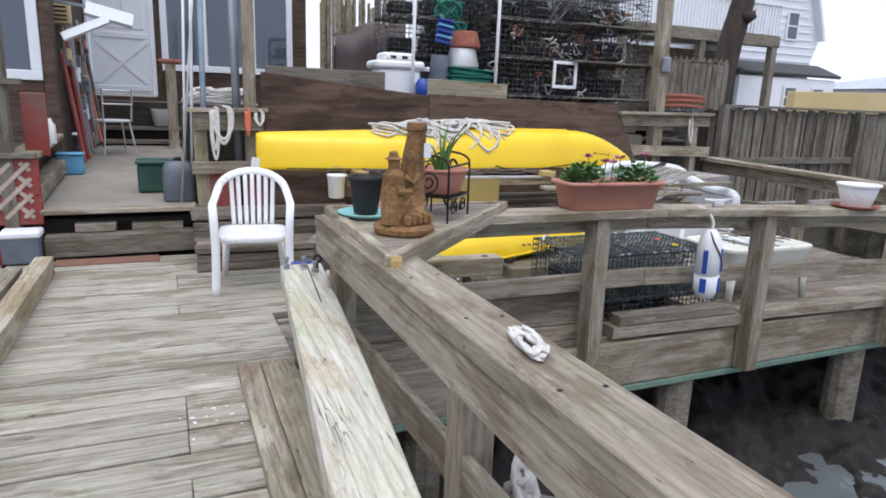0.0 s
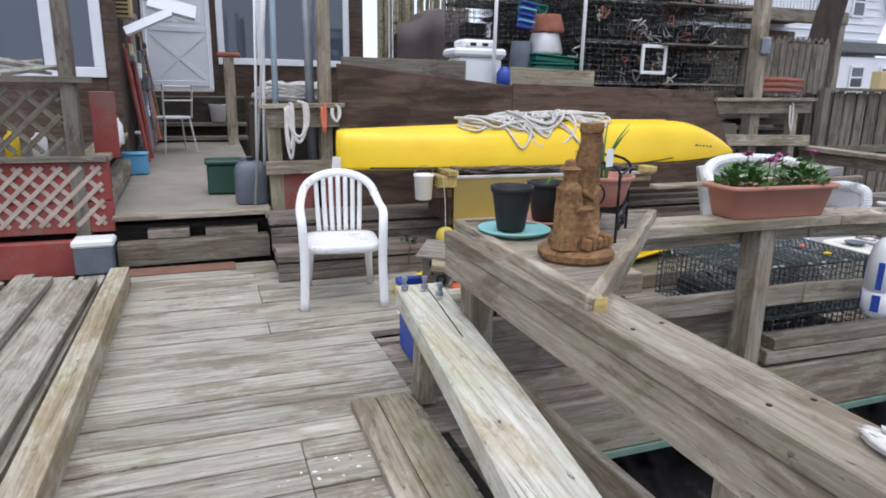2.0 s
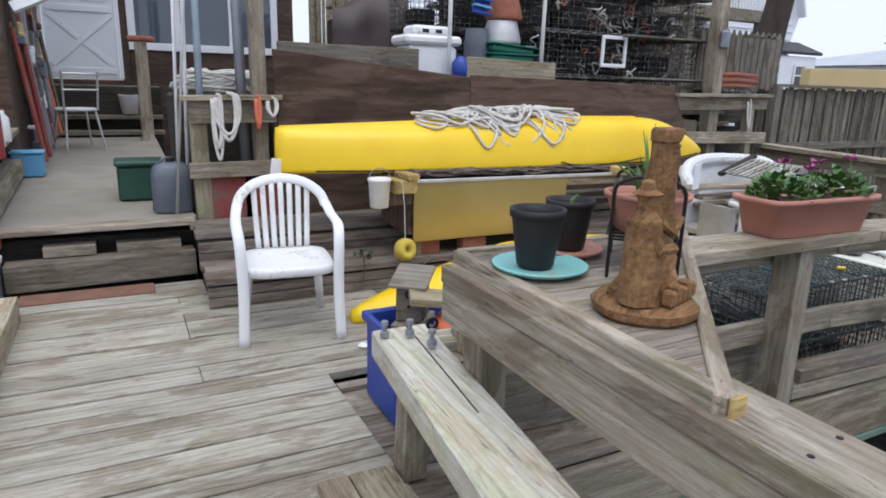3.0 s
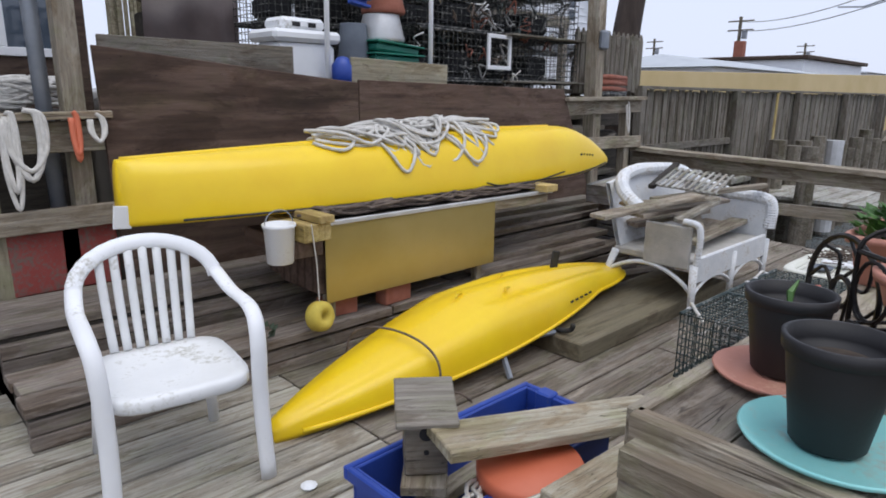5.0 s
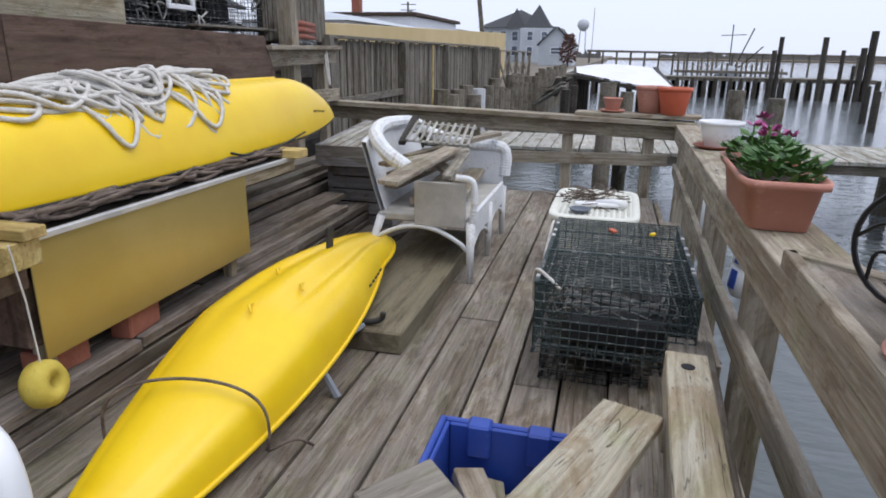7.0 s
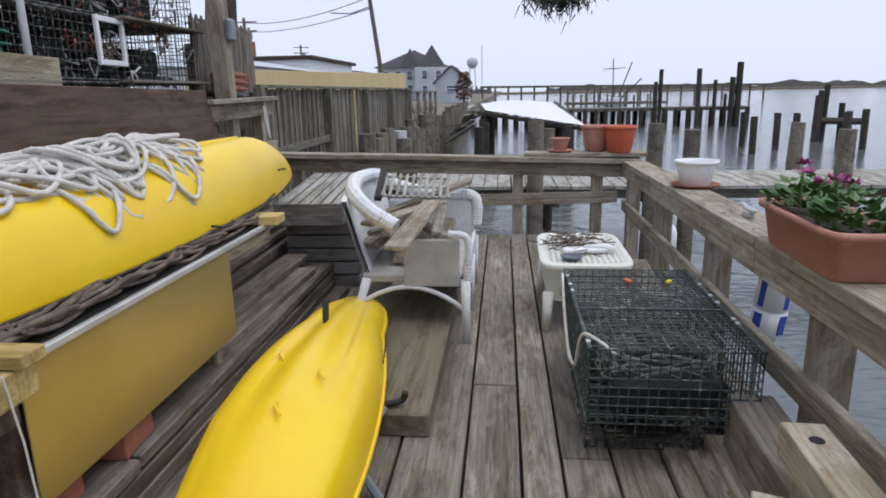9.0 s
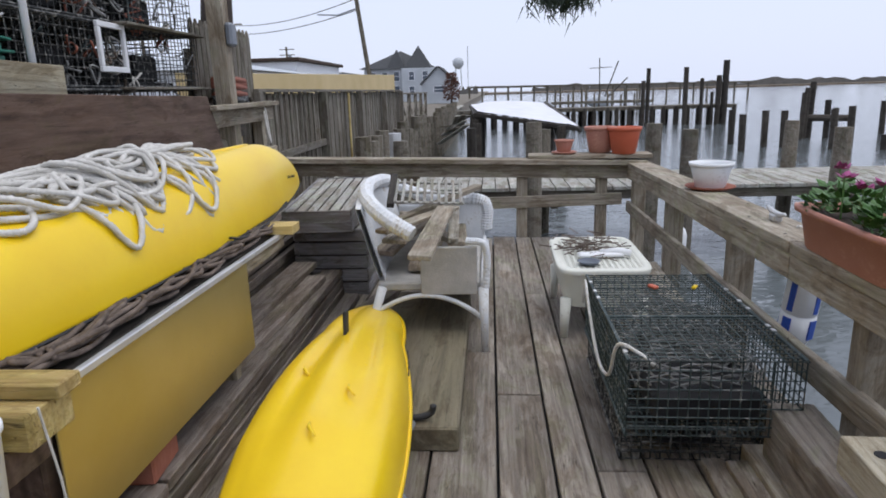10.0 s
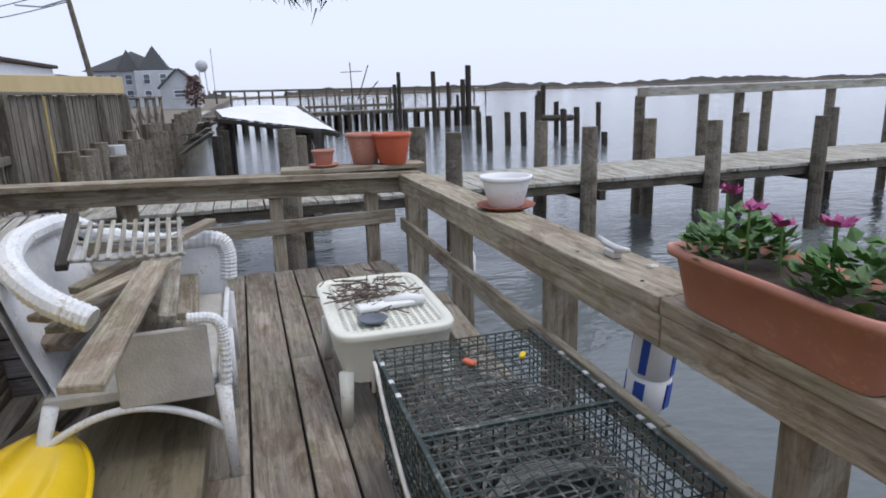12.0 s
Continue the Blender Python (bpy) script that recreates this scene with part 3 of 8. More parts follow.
def joists(x0, x1, y0, y1, z, step, along_y=True):
    g = []
    if along_y:
        k = x0 + 0.05
        while k < x1:
            g.append(box(k - 0.025, k + 0.025, y0, y1, z - 0.18, z, 0.004))
            k += step
    else:
        k = y0 + 0.05
        while k < y1:
            g.append(box(x0, x1, k - 0.025, k + 0.025, z - 0.18, z, 0.004))
            k += step
    return joined(*g)


# near-black sheet added under the planks, so that their gaps read as shade
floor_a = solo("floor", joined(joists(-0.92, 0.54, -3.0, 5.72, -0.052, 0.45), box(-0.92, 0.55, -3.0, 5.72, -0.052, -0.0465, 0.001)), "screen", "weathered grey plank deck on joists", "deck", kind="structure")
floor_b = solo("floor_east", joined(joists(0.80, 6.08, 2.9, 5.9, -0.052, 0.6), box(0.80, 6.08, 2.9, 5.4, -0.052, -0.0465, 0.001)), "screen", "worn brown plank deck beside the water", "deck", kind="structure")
floor_c = solo("floor_west", joists(-4.2, -1.0, -3.0, 5.9, -0.06, 0.6, False), "pile_dark", "old plank landing with wide gaps", "deck", kind="structure")

# ---- railings ----
RA0, RA1 = Vector((0.70, -1.6, 0.775)), Vector((0.70, 2.905, 0.775))
railing_a = thing("railing", "weathered timber railing with a wide flat cap", "railing", kind="structure")
plank("cap", RA0, RA1, 0.17, 0.055, "rail", railing_a)
plank("side_board", RA0 + Vector((-0.06, 0, -0.09)), RA1 + Vector((-0.06, 0, -0.09)), 0.12, 0.04, "rail", railing_a, roll=90)
plank("mid_rail", (0.69, 2.92, 0.30), (0.69, -1.5, 0.44), 0.13, 0.03, "rail", railing_a, roll=90)
for y in (2.80, 1.42, -0.1):
    plank("post", (0.72, y, -1.0), (0.72, y, 0.745), 0.10, 0.10, "rail", railing_a)

RB = lambda x: 2.82 if x < 2.553 else 2.82 - 0.042 * (x - 2.553)
RBZ = lambda x: 0.775 if x < 2.6 else 0.775 - 0.028 * (x - 2.6)
railing_b = thing("railing_east", "weathered timber railing over the water", "railing", kind="structure")
for a, b in ((0.79, 2.55), (2.555, 6.28)):
    plank("cap", (a, RB(a), RBZ(a)), (b, RB(b), RBZ(b)), 0.205, 0.045, "rail", railing_b)
    plank("side_board", (a, RB(a) + 0.079, RBZ(a) - 0.073), (b, RB(b) + 0.079, RBZ(b) - 0.073), 0.095, 0.036, "rail", railing_b, roll=90)
    plank("mid_rail", (a, RB(a) + 0.055, RBZ(a) - 0.405), (b, RB(b) + 0.055, RBZ(b) - 0.405), 0.10, 0.036, "rail", railing_b, roll=90)
for x in (2.15, 3.375, 4.75, 6.12):
    plank("post", (x, RB(x) - 0.01, -0.28), (x, RB(x) - 0.01, RBZ(x) - 0.024), 0.115, 0.09, "rail", railing_b)

RC = lambda y: 6.17 + 0.03 * (y - 2.8)
RCZ = lambda y: 0.70 + 0.022 * (y - 2.8)
railing_c = thing("railing_far", "grey timber railing across the end of the deck", "railing", kind="structure")
plank("cap", (RC(2.6), 2.6, RCZ(2.6)), (RC(6.15), 6.15, RCZ(6.15)), 0.20, 0.045, "rail", railing_c)
plank("side_board", (RC(2.6) - 0.02, 2.6, RCZ(2.6) - 0.09), (RC(6.15) - 0.02, 6.15, RCZ(6.15) - 0.09), 0.12, 0.036, "rail", railing_c, roll=90)
plank("mid_rail", (RC(2.8), 2.8, 0.36), (RC(6.1), 6.1, 0.27), 0.11, 0.036, "rail", railing_c, roll=90)
for y in (2.98, 3.72, 4.75, 5.9):
    plank("post", (RC(y) + 0.06, y, -1.4), (RC(y) + 0.06, y, RCZ(y) - 0.025), 0.10, 0.09, "rail", railing_c)

rim = solo("deck_fascia", joined(box(0.62, 6.1, 2.84, 2.885, -0.30, -0.02, 0.008)), "rail", "wide timber fascia along the deck edge", "fascia", kind="structure")
part("algae_strip", box(0.62, 6.1, 2.836, 2.889, -0.345, -0.303, 0.006), "green_edge", rim, "algae-green lower edge")
solo("deck_fascia_inner", joined(box(0.56, 0.615, -3, 2.8, -0.35, -0.02, 0.008)), "pile_dark", "dark timber fascia beside the walkway", "fascia", kind="structure")
deck_piles = thing("deck_pilings", "old greenish timber pilings under the deck", "piling", kind="structure")
for x, y in ((1.2, 2.98), (3.0, 2.98), (4.7, 2.98), (6.15, 2.75), (0.75, 1.9), (0.72, 0.2)):
    part("piling", tube([(0, 0, -3), (0, 0, -0.32)], 0.12, 12), "pile", deck_piles, "", pose(x, y, 0))

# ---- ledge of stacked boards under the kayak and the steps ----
# solid dark cores; their colour shows in the gaps between the boards
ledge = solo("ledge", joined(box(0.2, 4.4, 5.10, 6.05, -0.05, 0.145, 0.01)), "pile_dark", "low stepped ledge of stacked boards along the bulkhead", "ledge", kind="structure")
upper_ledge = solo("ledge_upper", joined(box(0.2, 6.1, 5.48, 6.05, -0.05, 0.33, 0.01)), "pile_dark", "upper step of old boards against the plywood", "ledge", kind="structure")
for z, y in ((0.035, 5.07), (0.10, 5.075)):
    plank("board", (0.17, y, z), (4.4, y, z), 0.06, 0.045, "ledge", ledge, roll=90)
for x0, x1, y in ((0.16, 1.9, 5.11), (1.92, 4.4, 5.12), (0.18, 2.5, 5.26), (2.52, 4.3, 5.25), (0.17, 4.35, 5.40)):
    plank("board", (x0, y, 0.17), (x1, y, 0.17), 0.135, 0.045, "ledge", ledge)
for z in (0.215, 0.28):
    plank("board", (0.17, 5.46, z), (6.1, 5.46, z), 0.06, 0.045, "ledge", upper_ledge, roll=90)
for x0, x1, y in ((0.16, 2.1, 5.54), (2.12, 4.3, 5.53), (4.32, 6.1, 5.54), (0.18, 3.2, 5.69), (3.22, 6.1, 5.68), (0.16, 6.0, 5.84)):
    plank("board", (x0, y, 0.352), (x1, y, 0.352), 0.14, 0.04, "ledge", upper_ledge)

steps = thing("entry_steps", "low step of an old grey timber below the walkway", "steps", kind="structure")
plank("timber", (-0.93, 5.83, 0.10), (0.18, 5.85, 0.11), 0.16, 0.17, "pile", steps)
plank("edge_board", (-0.95, 5.93, 0.365), (0.2, 5.93, 0.37), 0.16, 0.035, "deck_brown", steps)
for x0, x1, z in ((-0.72, -0.42, 0.23), (-0.3, 0.1, 0.22)):
    plank("block", (x0, 5.93, z), (x1, 5.93, z), 0.12, 0.07, "deck_brown", steps)
solo("door_mat", box(-0.85, -0.1, 5.50, 5.70, 0.001, 0.014, 0.004), "mat", "worn reddish-brown mat in front of the step", "mat")


def walkway_geo():
    g = []
    y, k = 6.0, 0
    while y < 11.0:
        z0 = 0.38 + 0.04 * (y - 6.0)
        a = box(-1.25, 0.22, 0, 1.22, -0.06, 0.0, 0.006)
        g.append(moved(a, pose(0, y, z0, 2.29, 0, 0)))
        y += 1.23
    return joined(*g)


solo("walkway", walkway_geo(), "concrete", "sloping grey concrete-board walkway to the house", "walkway", kind="structure")
# dark solid added where there is only the shaded gap below the walkway
solo("walkway_base", box(-1.2, 0.2, 6.05, 11.4, -0.4, 0.28, 0.01), "pile_dark", "solid dark block in place of the shade under the walkway", "base", kind="structure")

# ---- plywood screen and the raised yard behind it ----
screen = thing("plywood_screen", "brown-stained plywood sheets standing as a screen", "screen", kind="structure")
for x0, x1, zl, zr in ((0.865, 2.42, 1.55, 1.40), (2.425, 4.715, 1.42, 1.385)):
    v, f = box(x0, x1, 6.02, 6.045, 0.0, 1.0, 0.004)
    v = [(x, y, z if z < 0.5 else (zl + (zr - zl) * (x - x0) / (x1 - x0)) - (1.0 - z)) for x, y, z in v]
    v = [(x + 0.52 * (1.40 - z) if x > 4.7 else x - 0.11 * (z - 1.0) if x < 0.9 and z > 0.5 else x, y, z) for x, y, z in v]
    part("panel", (v, f), "plywood", screen)
solo("yard_bank", joined(box(0.9, 5.2, 6.1, 8.5, -0.5, 1.05, 0.02), box(-3, 6.6, 6.06, 7.0, -1.5, -0.06, 0.02)), "land", "raised yard behind the plywood", "ground", kind="structure")

back_rail = thing("yard_fence_rail", "grey timber rails and post beside the plywood", "railing", kind="structure")
plank("rail", (4.75, 6.06, 1.22), (6.15, 6.06, 1.24), 0.14, 0.045, "rail", back_rail, roll=90)
plank("cap", (4.75, 6.04, 1.30), (6.15, 6.04, 1.315), 0.14, 0.035, "rail", back_rail)
plank("rail", (4.75, 6.06, 0.88), (6.2, 6.06, 0.86), 0.12, 0.045, "rail", back_rail, roll=90)
plank("post", (5.44, 6.16, 0.0), (5.36, 6.16, 3.2), 0.13, 0.13, "rail", back_rail)
part("meter_box", box(-0.06, 0.06, -0.03, 0.03, -0.09, 0.09, 0.02), "steel", back_rail, "grey metal box", pose(5.40, 6.07, 1.86))
plank("post", (5.98, 6.11, 0.3), (5.95, 6.11, 1.2), 0.09, 0.09, "rail", back_rail)

left_rail = thing("walkway_rail", "timber rails and posts hung with ropes beside the walkway", "railing", kind="structure")
plank("cap", (0.17, 6.05, 1.20), (0.86, 6.05, 1.215), 0.13, 0.035, "rail", left_rail)
plank("rail", (0.22, 6.06, 1.10), (0.84, 6.06, 1.11), 0.15, 0.04, "rail", left_rail, roll=90)
plank("rail", (0.20, 6.03, 0.70), (0.84, 6.03, 0.71), 0.11, 0.045, "rail", left_rail, roll=90)
plank("post", (0.30, 6.12, 0.0), (0.28, 6.12, 1.18), 0.12, 0.11, "treated", left_rail)
plank("post", (0.72, 6.14, 0.0), (0.72, 6.14, 2.9), 0.10, 0.10, "rail", left_rail)
plank("post", (0.62, 6.10, 0.3), (0.62, 6.10, 0.66), 0.08, 0.08, "rail", left_rail)
solo("bulkhead_board", box(0.34, 0.84, 6.06, 6.10, 0.33, 0.66, 0.006), "red_wood", "dark red board behind the rail", "board", kind="structure")

# ---- board fence, bulkhead and far walls ----
fence = thing("board_fence", "grey weathered vertical board fence along the bulkhead", "fence", kind="structure")
x, k = 6.75, 0
while x < 18.0:
    w = (0.062 if x < 9.4 else 0.125) + 0.02 * rnd.random()
    y = 6.42 + 0.02 * (x - 6.75) / 3 + (0.012 if k % 2 else 0)
    h = 1.40 + 0.03 * rnd.random()
    part("board", plank_mesh(1.42, round(w, 2), 0.02, "fence"), "fence", fence, "", pose(x + w / 2, y, h - 0.71, 0, 90, 0) @ pose(0, 0, 0, 90, 0, 0))
    x += w + (0.028 if x < 9.4 else 0.004)
    k += 1
for k in range(24):
    plank("back_board", (6.78 + 0.115 * k, 6.47, 0.02), (6.78 + 0.115 * k, 6.47, 1.39), 0.11, 0.018, "pile", fence)
plank("top_rail", (6.7, 6.40, 1.435), (18.0, 6.47, 1.44), 0.10, 0.035, "fence", fence)
plank("foot_rail", (6.7, 6.38, 0.72), (9.4, 6.39, 0.72), 0.09, 0.04, "fence", fence, roll=90)
for x in (6.72, 9.4, 12.0, 14.8, 17.6):
    plank("post", (x, 6.37, -0.6), (x, 6.38, 1.42), 0.10, 0.10, "fence", fence)
plank("new_batten", (11.0, 6.365, 0.25), (11.0, 6.365, 1.4), 0.07, 0.02, "yellow_wood", fence, roll=90, label="unweathered yellow batten")
bulkhead = solo("bulkhead_wall", joined(box(6.6, 60, 6.55, 6.9, -2.5, 0.05, 0.02)), "pile", "timber bulkhead at the water's edge", "bulkhead", kind="structure")
plank("cap", (6.3, 6.6, 0.10), (60, 6.6, 0.10), 0.5, 0.08, "dock", bulkhead)
for i in range(46):
    x = 9.6 + 0.62 * i + 0.1 * rnd.random()
    h = 0.35 + 0.45 * rnd.random()
    part("piling", tube([(0, 0, -2), (0, 0, h)], 0.13, 9), "pile", bulkhead, "", pose(x, 6.05 - 0.05 * rnd.random(), 0))
brace = thing("braced_railing", "grey railing with crossed braces beyond the fence", "railing", kind="structure")
for i in range(5):
    x = 18.2 + 1.7 * i
    plank("post", (x, 6.45, 0), (x, 6.45, 1.35), 0.10, 0.10, "fence", brace)
    if i < 4:
        plank("brace", (x, 6.43, 0.3), (x + 1.7, 6.43, 1.25), 0.09, 0.03, "fence", brace, roll=90)
        plank("brace", (x, 6.47, 1.25), (x + 1.7, 6.47, 0.3), 0.09, 0.03, "fence", brace, roll=90)
plank("top_rail", (18.1, 6.45, 1.36), (25.2, 6.45, 1.36), 0.14, 0.04, "fence", brace)
tan_geo = box(12.0, 38.8, 9.6, 9.8, 0.0, 1.78, 0.01)
tan_geo = ([(x, y, z if z < 1 else z + 0.65 * (x - 9.0) / 29.8) for x, y, z in tan_geo[0]], tan_geo[1])
solo("tan_wall", tan_geo, "tan", "long low tan panelled wall behind the fence", "wall", kind="structure")
back_fence = thing("picket_fence", "dark brown picket fence behind the trap stacks", "fence", kind="structure")
for i in range(14):
    part("picket", plank_mesh(0.60, 0.085, 0.02, "fence"), "fence", back_fence, "", pose(5.46 + 0.095 * i, 6.42, 1.64 + 0.05 * rnd.random(), 0, 90, 0) @ pose(0, 0, 0, 90, 0, 0))
    part("picket_tip", ([(-0.04, -0.01, 0), (0.04, -0.01, 0), (0, -0.01, 0.07), (-0.04, 0.01, 0), (0.04, 0.01, 0), (0, 0.01, 0.07)], [(0, 1, 2), (5, 4, 3), (0, 3, 4, 1), (1, 4, 5, 2), (2, 5, 3, 0)]), "fence", back_fence, "", pose(5.46 + 0.095 * i, 6.42, 1.94))
plank("rail", (5.4, 6.45, 1.72), (6.75, 6.45, 1.72), 0.09, 0.035, "fence", back_fence, roll=90)
for x in (5.60, 6.70):
    plank("post", (x, 6.51, 0.0), (x, 6.51, 1.78), 0.09, 0.08, "fence", back_fence)

# ---- the plank dock across the water ----
dock = thing("dock", "bleached plank dock on timber piles", "dock", kind="structure")
for xx in (9.55, 10.25, 10.95):
    plank("beam", (xx, 5.9, -0.14), (xx, -16, -0.14), 0.14, 0.08, "pile", dock, roll=90)
for x, y, h in ((9.38, 3.4, 0.92), (9.38, 1.75, 0.86), (9.38, 1.25, 0.77), (9.38, -0.8, 0.75), (9.38, -2.94, 0.75), (9.38, -5.0, 0.73), (9.38, -7.2, 0.75), (9.38, -9.4, 0.74), (9.38, 5.3, 0.70),
                (11.36, 3.1, 0.70), (11.36, -0.99, 0.745), (11.36, -3.17, 0.70), (11.36, -5.22, 0.72), (11.36, -7.41, 0.74), (11.36, -9.6, 0.73)):
    part("piling", tube([(0, 0, -3), (0, 0, 0.1), (0, 0, h)], [0.125, 0.118, 0.11], 12), "pile", dock, "", pose(x, y, 0, 1.2 * rnd.random(), 1.2 * rnd.random(), 0))
    plank("cross_beam", (9.3, y, -0.24), (11.4, y, -0.24), 0.10, 0.14, "pile_dark", dock)
plank("hand_rail", (11.52, -3.0, 1.16), (11.6, -14.0, 1.20), 0.16, 0.06, "dock", dock, roll=90)
for y in (-3.14, -4.54, -5.36, -6.03, -7.63, -9.3, -11.0, -12.8):
    part("tall_piling", tube([(0, 0, -3), (0, 0, 1.10)], 0.095, 10), "pile", dock, "", pose(11.66, y, 0))


# ---- furniture and boats on the deck ----
def plastic_chair():
    t = thing("plastic_chair", "white moulded plastic armchair with a slatted back", "chair", pose(0.537, 4.62, 0.0, 0, 0, -7.5) @ Matrix.Diagonal((0.94, 1, 0.955, 1)))
    for s in (-1, 1):
        path = smooth_path([(s * 0.265, -0.26, 0.0), (s * 0.255, -0.25, 0.3), (s * 0.262, -0.235, 0.55), (s * 0.272, -0.15, 0.635), (s * 0.27, 0.05, 0.65), (s * 0.255, 0.18, 0.70)], 5)
        v, f = tube(path, 0.03, 10, flat=0.6)
        part("front_leg_and_arm", (v, f), "white", t, smooth=True)
        v, f = tube([(s * 0.20, 0.20, 0.40), (s * 0.23, 0.27, 0.0)], [0.03, 0.022], 8)
        part("rear_leg", (v, f), "white", t, smooth=True)
    arch = [(0.255 * math.cos(a) if abs(math.cos(a)) > 1e-6 else 0, 0.18 + 0.07 * math.sin(a), 0.68 + 0.155 * math.sin(a)) for a in np.linspace(0, math.pi, 17)]
    part("back_arch", tube(arch, 0.03, 10, flat=0.55), "white", t, smooth=True)
    for i in range(7):
        x = -0.15 + 0.05 * i
        top = 0.68 + 0.155 * math.sqrt(max(0, 1 - (x / 0.255) ** 2))
        path = smooth_path([(x * 0.95, 0.19, 0.43), (x, 0.215, 0.58), (x * 1.05, 0.24, top)], 3)
        v, f = tube(path, 0.0165, 8, flat=0.4)
        part("slat", (v, f), "white_dirty", t, smooth=True)
    n, rings = 24, []
    for z, k in ((0.375, 0.96), (0.385, 1.0), (0.415, 1.0), (0.428, 0.97), (0.420, 0.80), (0.415, 0.4)):
        rings.append([(0.25 * k * (abs(math.cos(a)) ** 0.45) * (1 if math.cos(a) > 0 else -1), -0.03 + 0.235 * k * (abs(math.sin(a)) ** 0.45) * (1 if math.sin(a) > 0 else -1), z) for a in np.linspace(0, 2 * math.pi, n, endpoint=False)])
    part("seat", loft(rings), "white_dirty", t, smooth=True)
    return t


plastic_chair()

def yk(x):
    """The kayak's middle line."""
    return 5.435 - 0.033 * (x - 0.7)


HALF = ((1.0, 0.0), (1.0, 0.06), (0.965, 0.25), (0.90, 0.5), (0.80, 0.70), (0.62, 0.86), (0.36, 0.95), (0.10, 0.99))


def hull_shape(x):
    """Half beam, gunwale height and keel height of the upper kayak at x."""
    s = (x - 0.68) / (4.38 - 0.68)
    b = 0.255 * (max(0.0, math.sin(math.pi * min(1, 0.02 + 0.98 * s) ** 0.85)) ** 0.62)
    b = max(b, 0.012)
    zg = 0.765 + 0.055 * max(0, (s - 0.8) / 0.2) ** 1.5
    zk = 1.045 + 0.075 * min(1, s / 0.55) - 0.27 * max(0, (s - 0.80) / 0.2) ** 1.9
    return b, zg, max(zk, zg + 0.025)


def hull_point(x, u):
    """A point on the near side of the hull; u runs from 0 at the keel to 1 at the gunwale."""
    b, zg, zk = hull_shape(x)
    k = (len(HALF) - 1) * (1 - u)
    i = min(int(k), len(HALF) - 2)
    (a0, c0), (a1, c1), f = HALF[i], HALF[i + 1], k - i
    return Vector((x, yk(x) - b * (a0 + (a1 - a0) * f), zg + (zk - zg) * (c0 + (c1 - c0) * f)))


def hull_mark(x, u):
    """A pose lying on the hull's near side."""
    p, up, along = hull_point(x, u), hull_point(x, u - 0.05) - hull_point(x, u + 0.05), hull_point(x + 0.03, u) - hull_point(x - 0.03, u)
    along.normalize()
    out = up.cross(along).normalized()
    m = Matrix((along, -out if out.y > 0 else out, up.normalized())).transposed().to_4x4()
    return Matrix.Translation(p + Vector((0, -0.002, 0.001))) @ m


def upper_kayak():
    t = thing("kayak", "long yellow plastic kayak lying upside down on a bench", "kayak")
    rings = []
    for i in range(61):
        x = 0.68 + 3.70 * i / 60
        b, zg, zk = hull_shape(x)
        h = zk - zg
        YK = yk(x)
        ring = [(x, YK - b * a, zg + h * c) for a, c in HALF] + [(x, YK + b * a, zg + h * c) for a, c in HALF[::-1]]
        ring += [(x, YK + b * 0.9, zg - 0.012), (x, YK - b * 0.9, zg - 0.012)]
        rings.append(ring)
    part("hull", loft(rings), "yellow", t, smooth=True)
    strip = [(x, yk(x) - hull_shape(x)[0] - 0.002, hull_shape(x)[1] + 0.004) for x in np.linspace(0.9, 4.3, 40)]
    part("seam", tube(strip, 0.006, 5), "black_trim", t, "dark seam line")
    part("keel_ridge", tube([(x, yk(x), hull_shape(x)[2] - 0.004) for x in np.linspace(0.70, 3.6, 40)], 0.012, 6), "yellow", t, smooth=True)
    part("tag", box(-0.045, 0.045, -0.004, 0.004, -0.05, 0.05, 0.003), "paper", t, "white paper tag", pose(0.665, 5.36, 0.80, 0, 8, 20))
    for k, w in enumerate((0.03, 0.012, 0.018, 0.016, 0.02)):
        part("lettering_bar", box(-w / 2, w / 2, -0.002, 0.002, -0.007, 0.007, 0.001), "black_trim", t, "unreadable dark lettering", hull_mark(3.86 + 0.045 * k, 0.62))
    line = smooth_path([(2.72, yk(2.72) - 0.26, 0.80), (2.85, yk(2.85) - 0.268, 0.775), (3.2, yk(3.2) - 0.25, 0.775), (3.55, yk(3.55) - 0.215, 0.81)], 5)
    part("deck_line", tube(line, 0.006, 5), "black_trim", t, "black bungee line")
    return t


upper_kayak()


def hull_z(x, y):
    b, zg, zk = hull_shape(x)
    k = min(1.0, abs(y - yk(x)) / b)
    return zg + (zk - zg) * (1 - k ** 3.2) * (0.99 if k < 0.95 else 0.8)


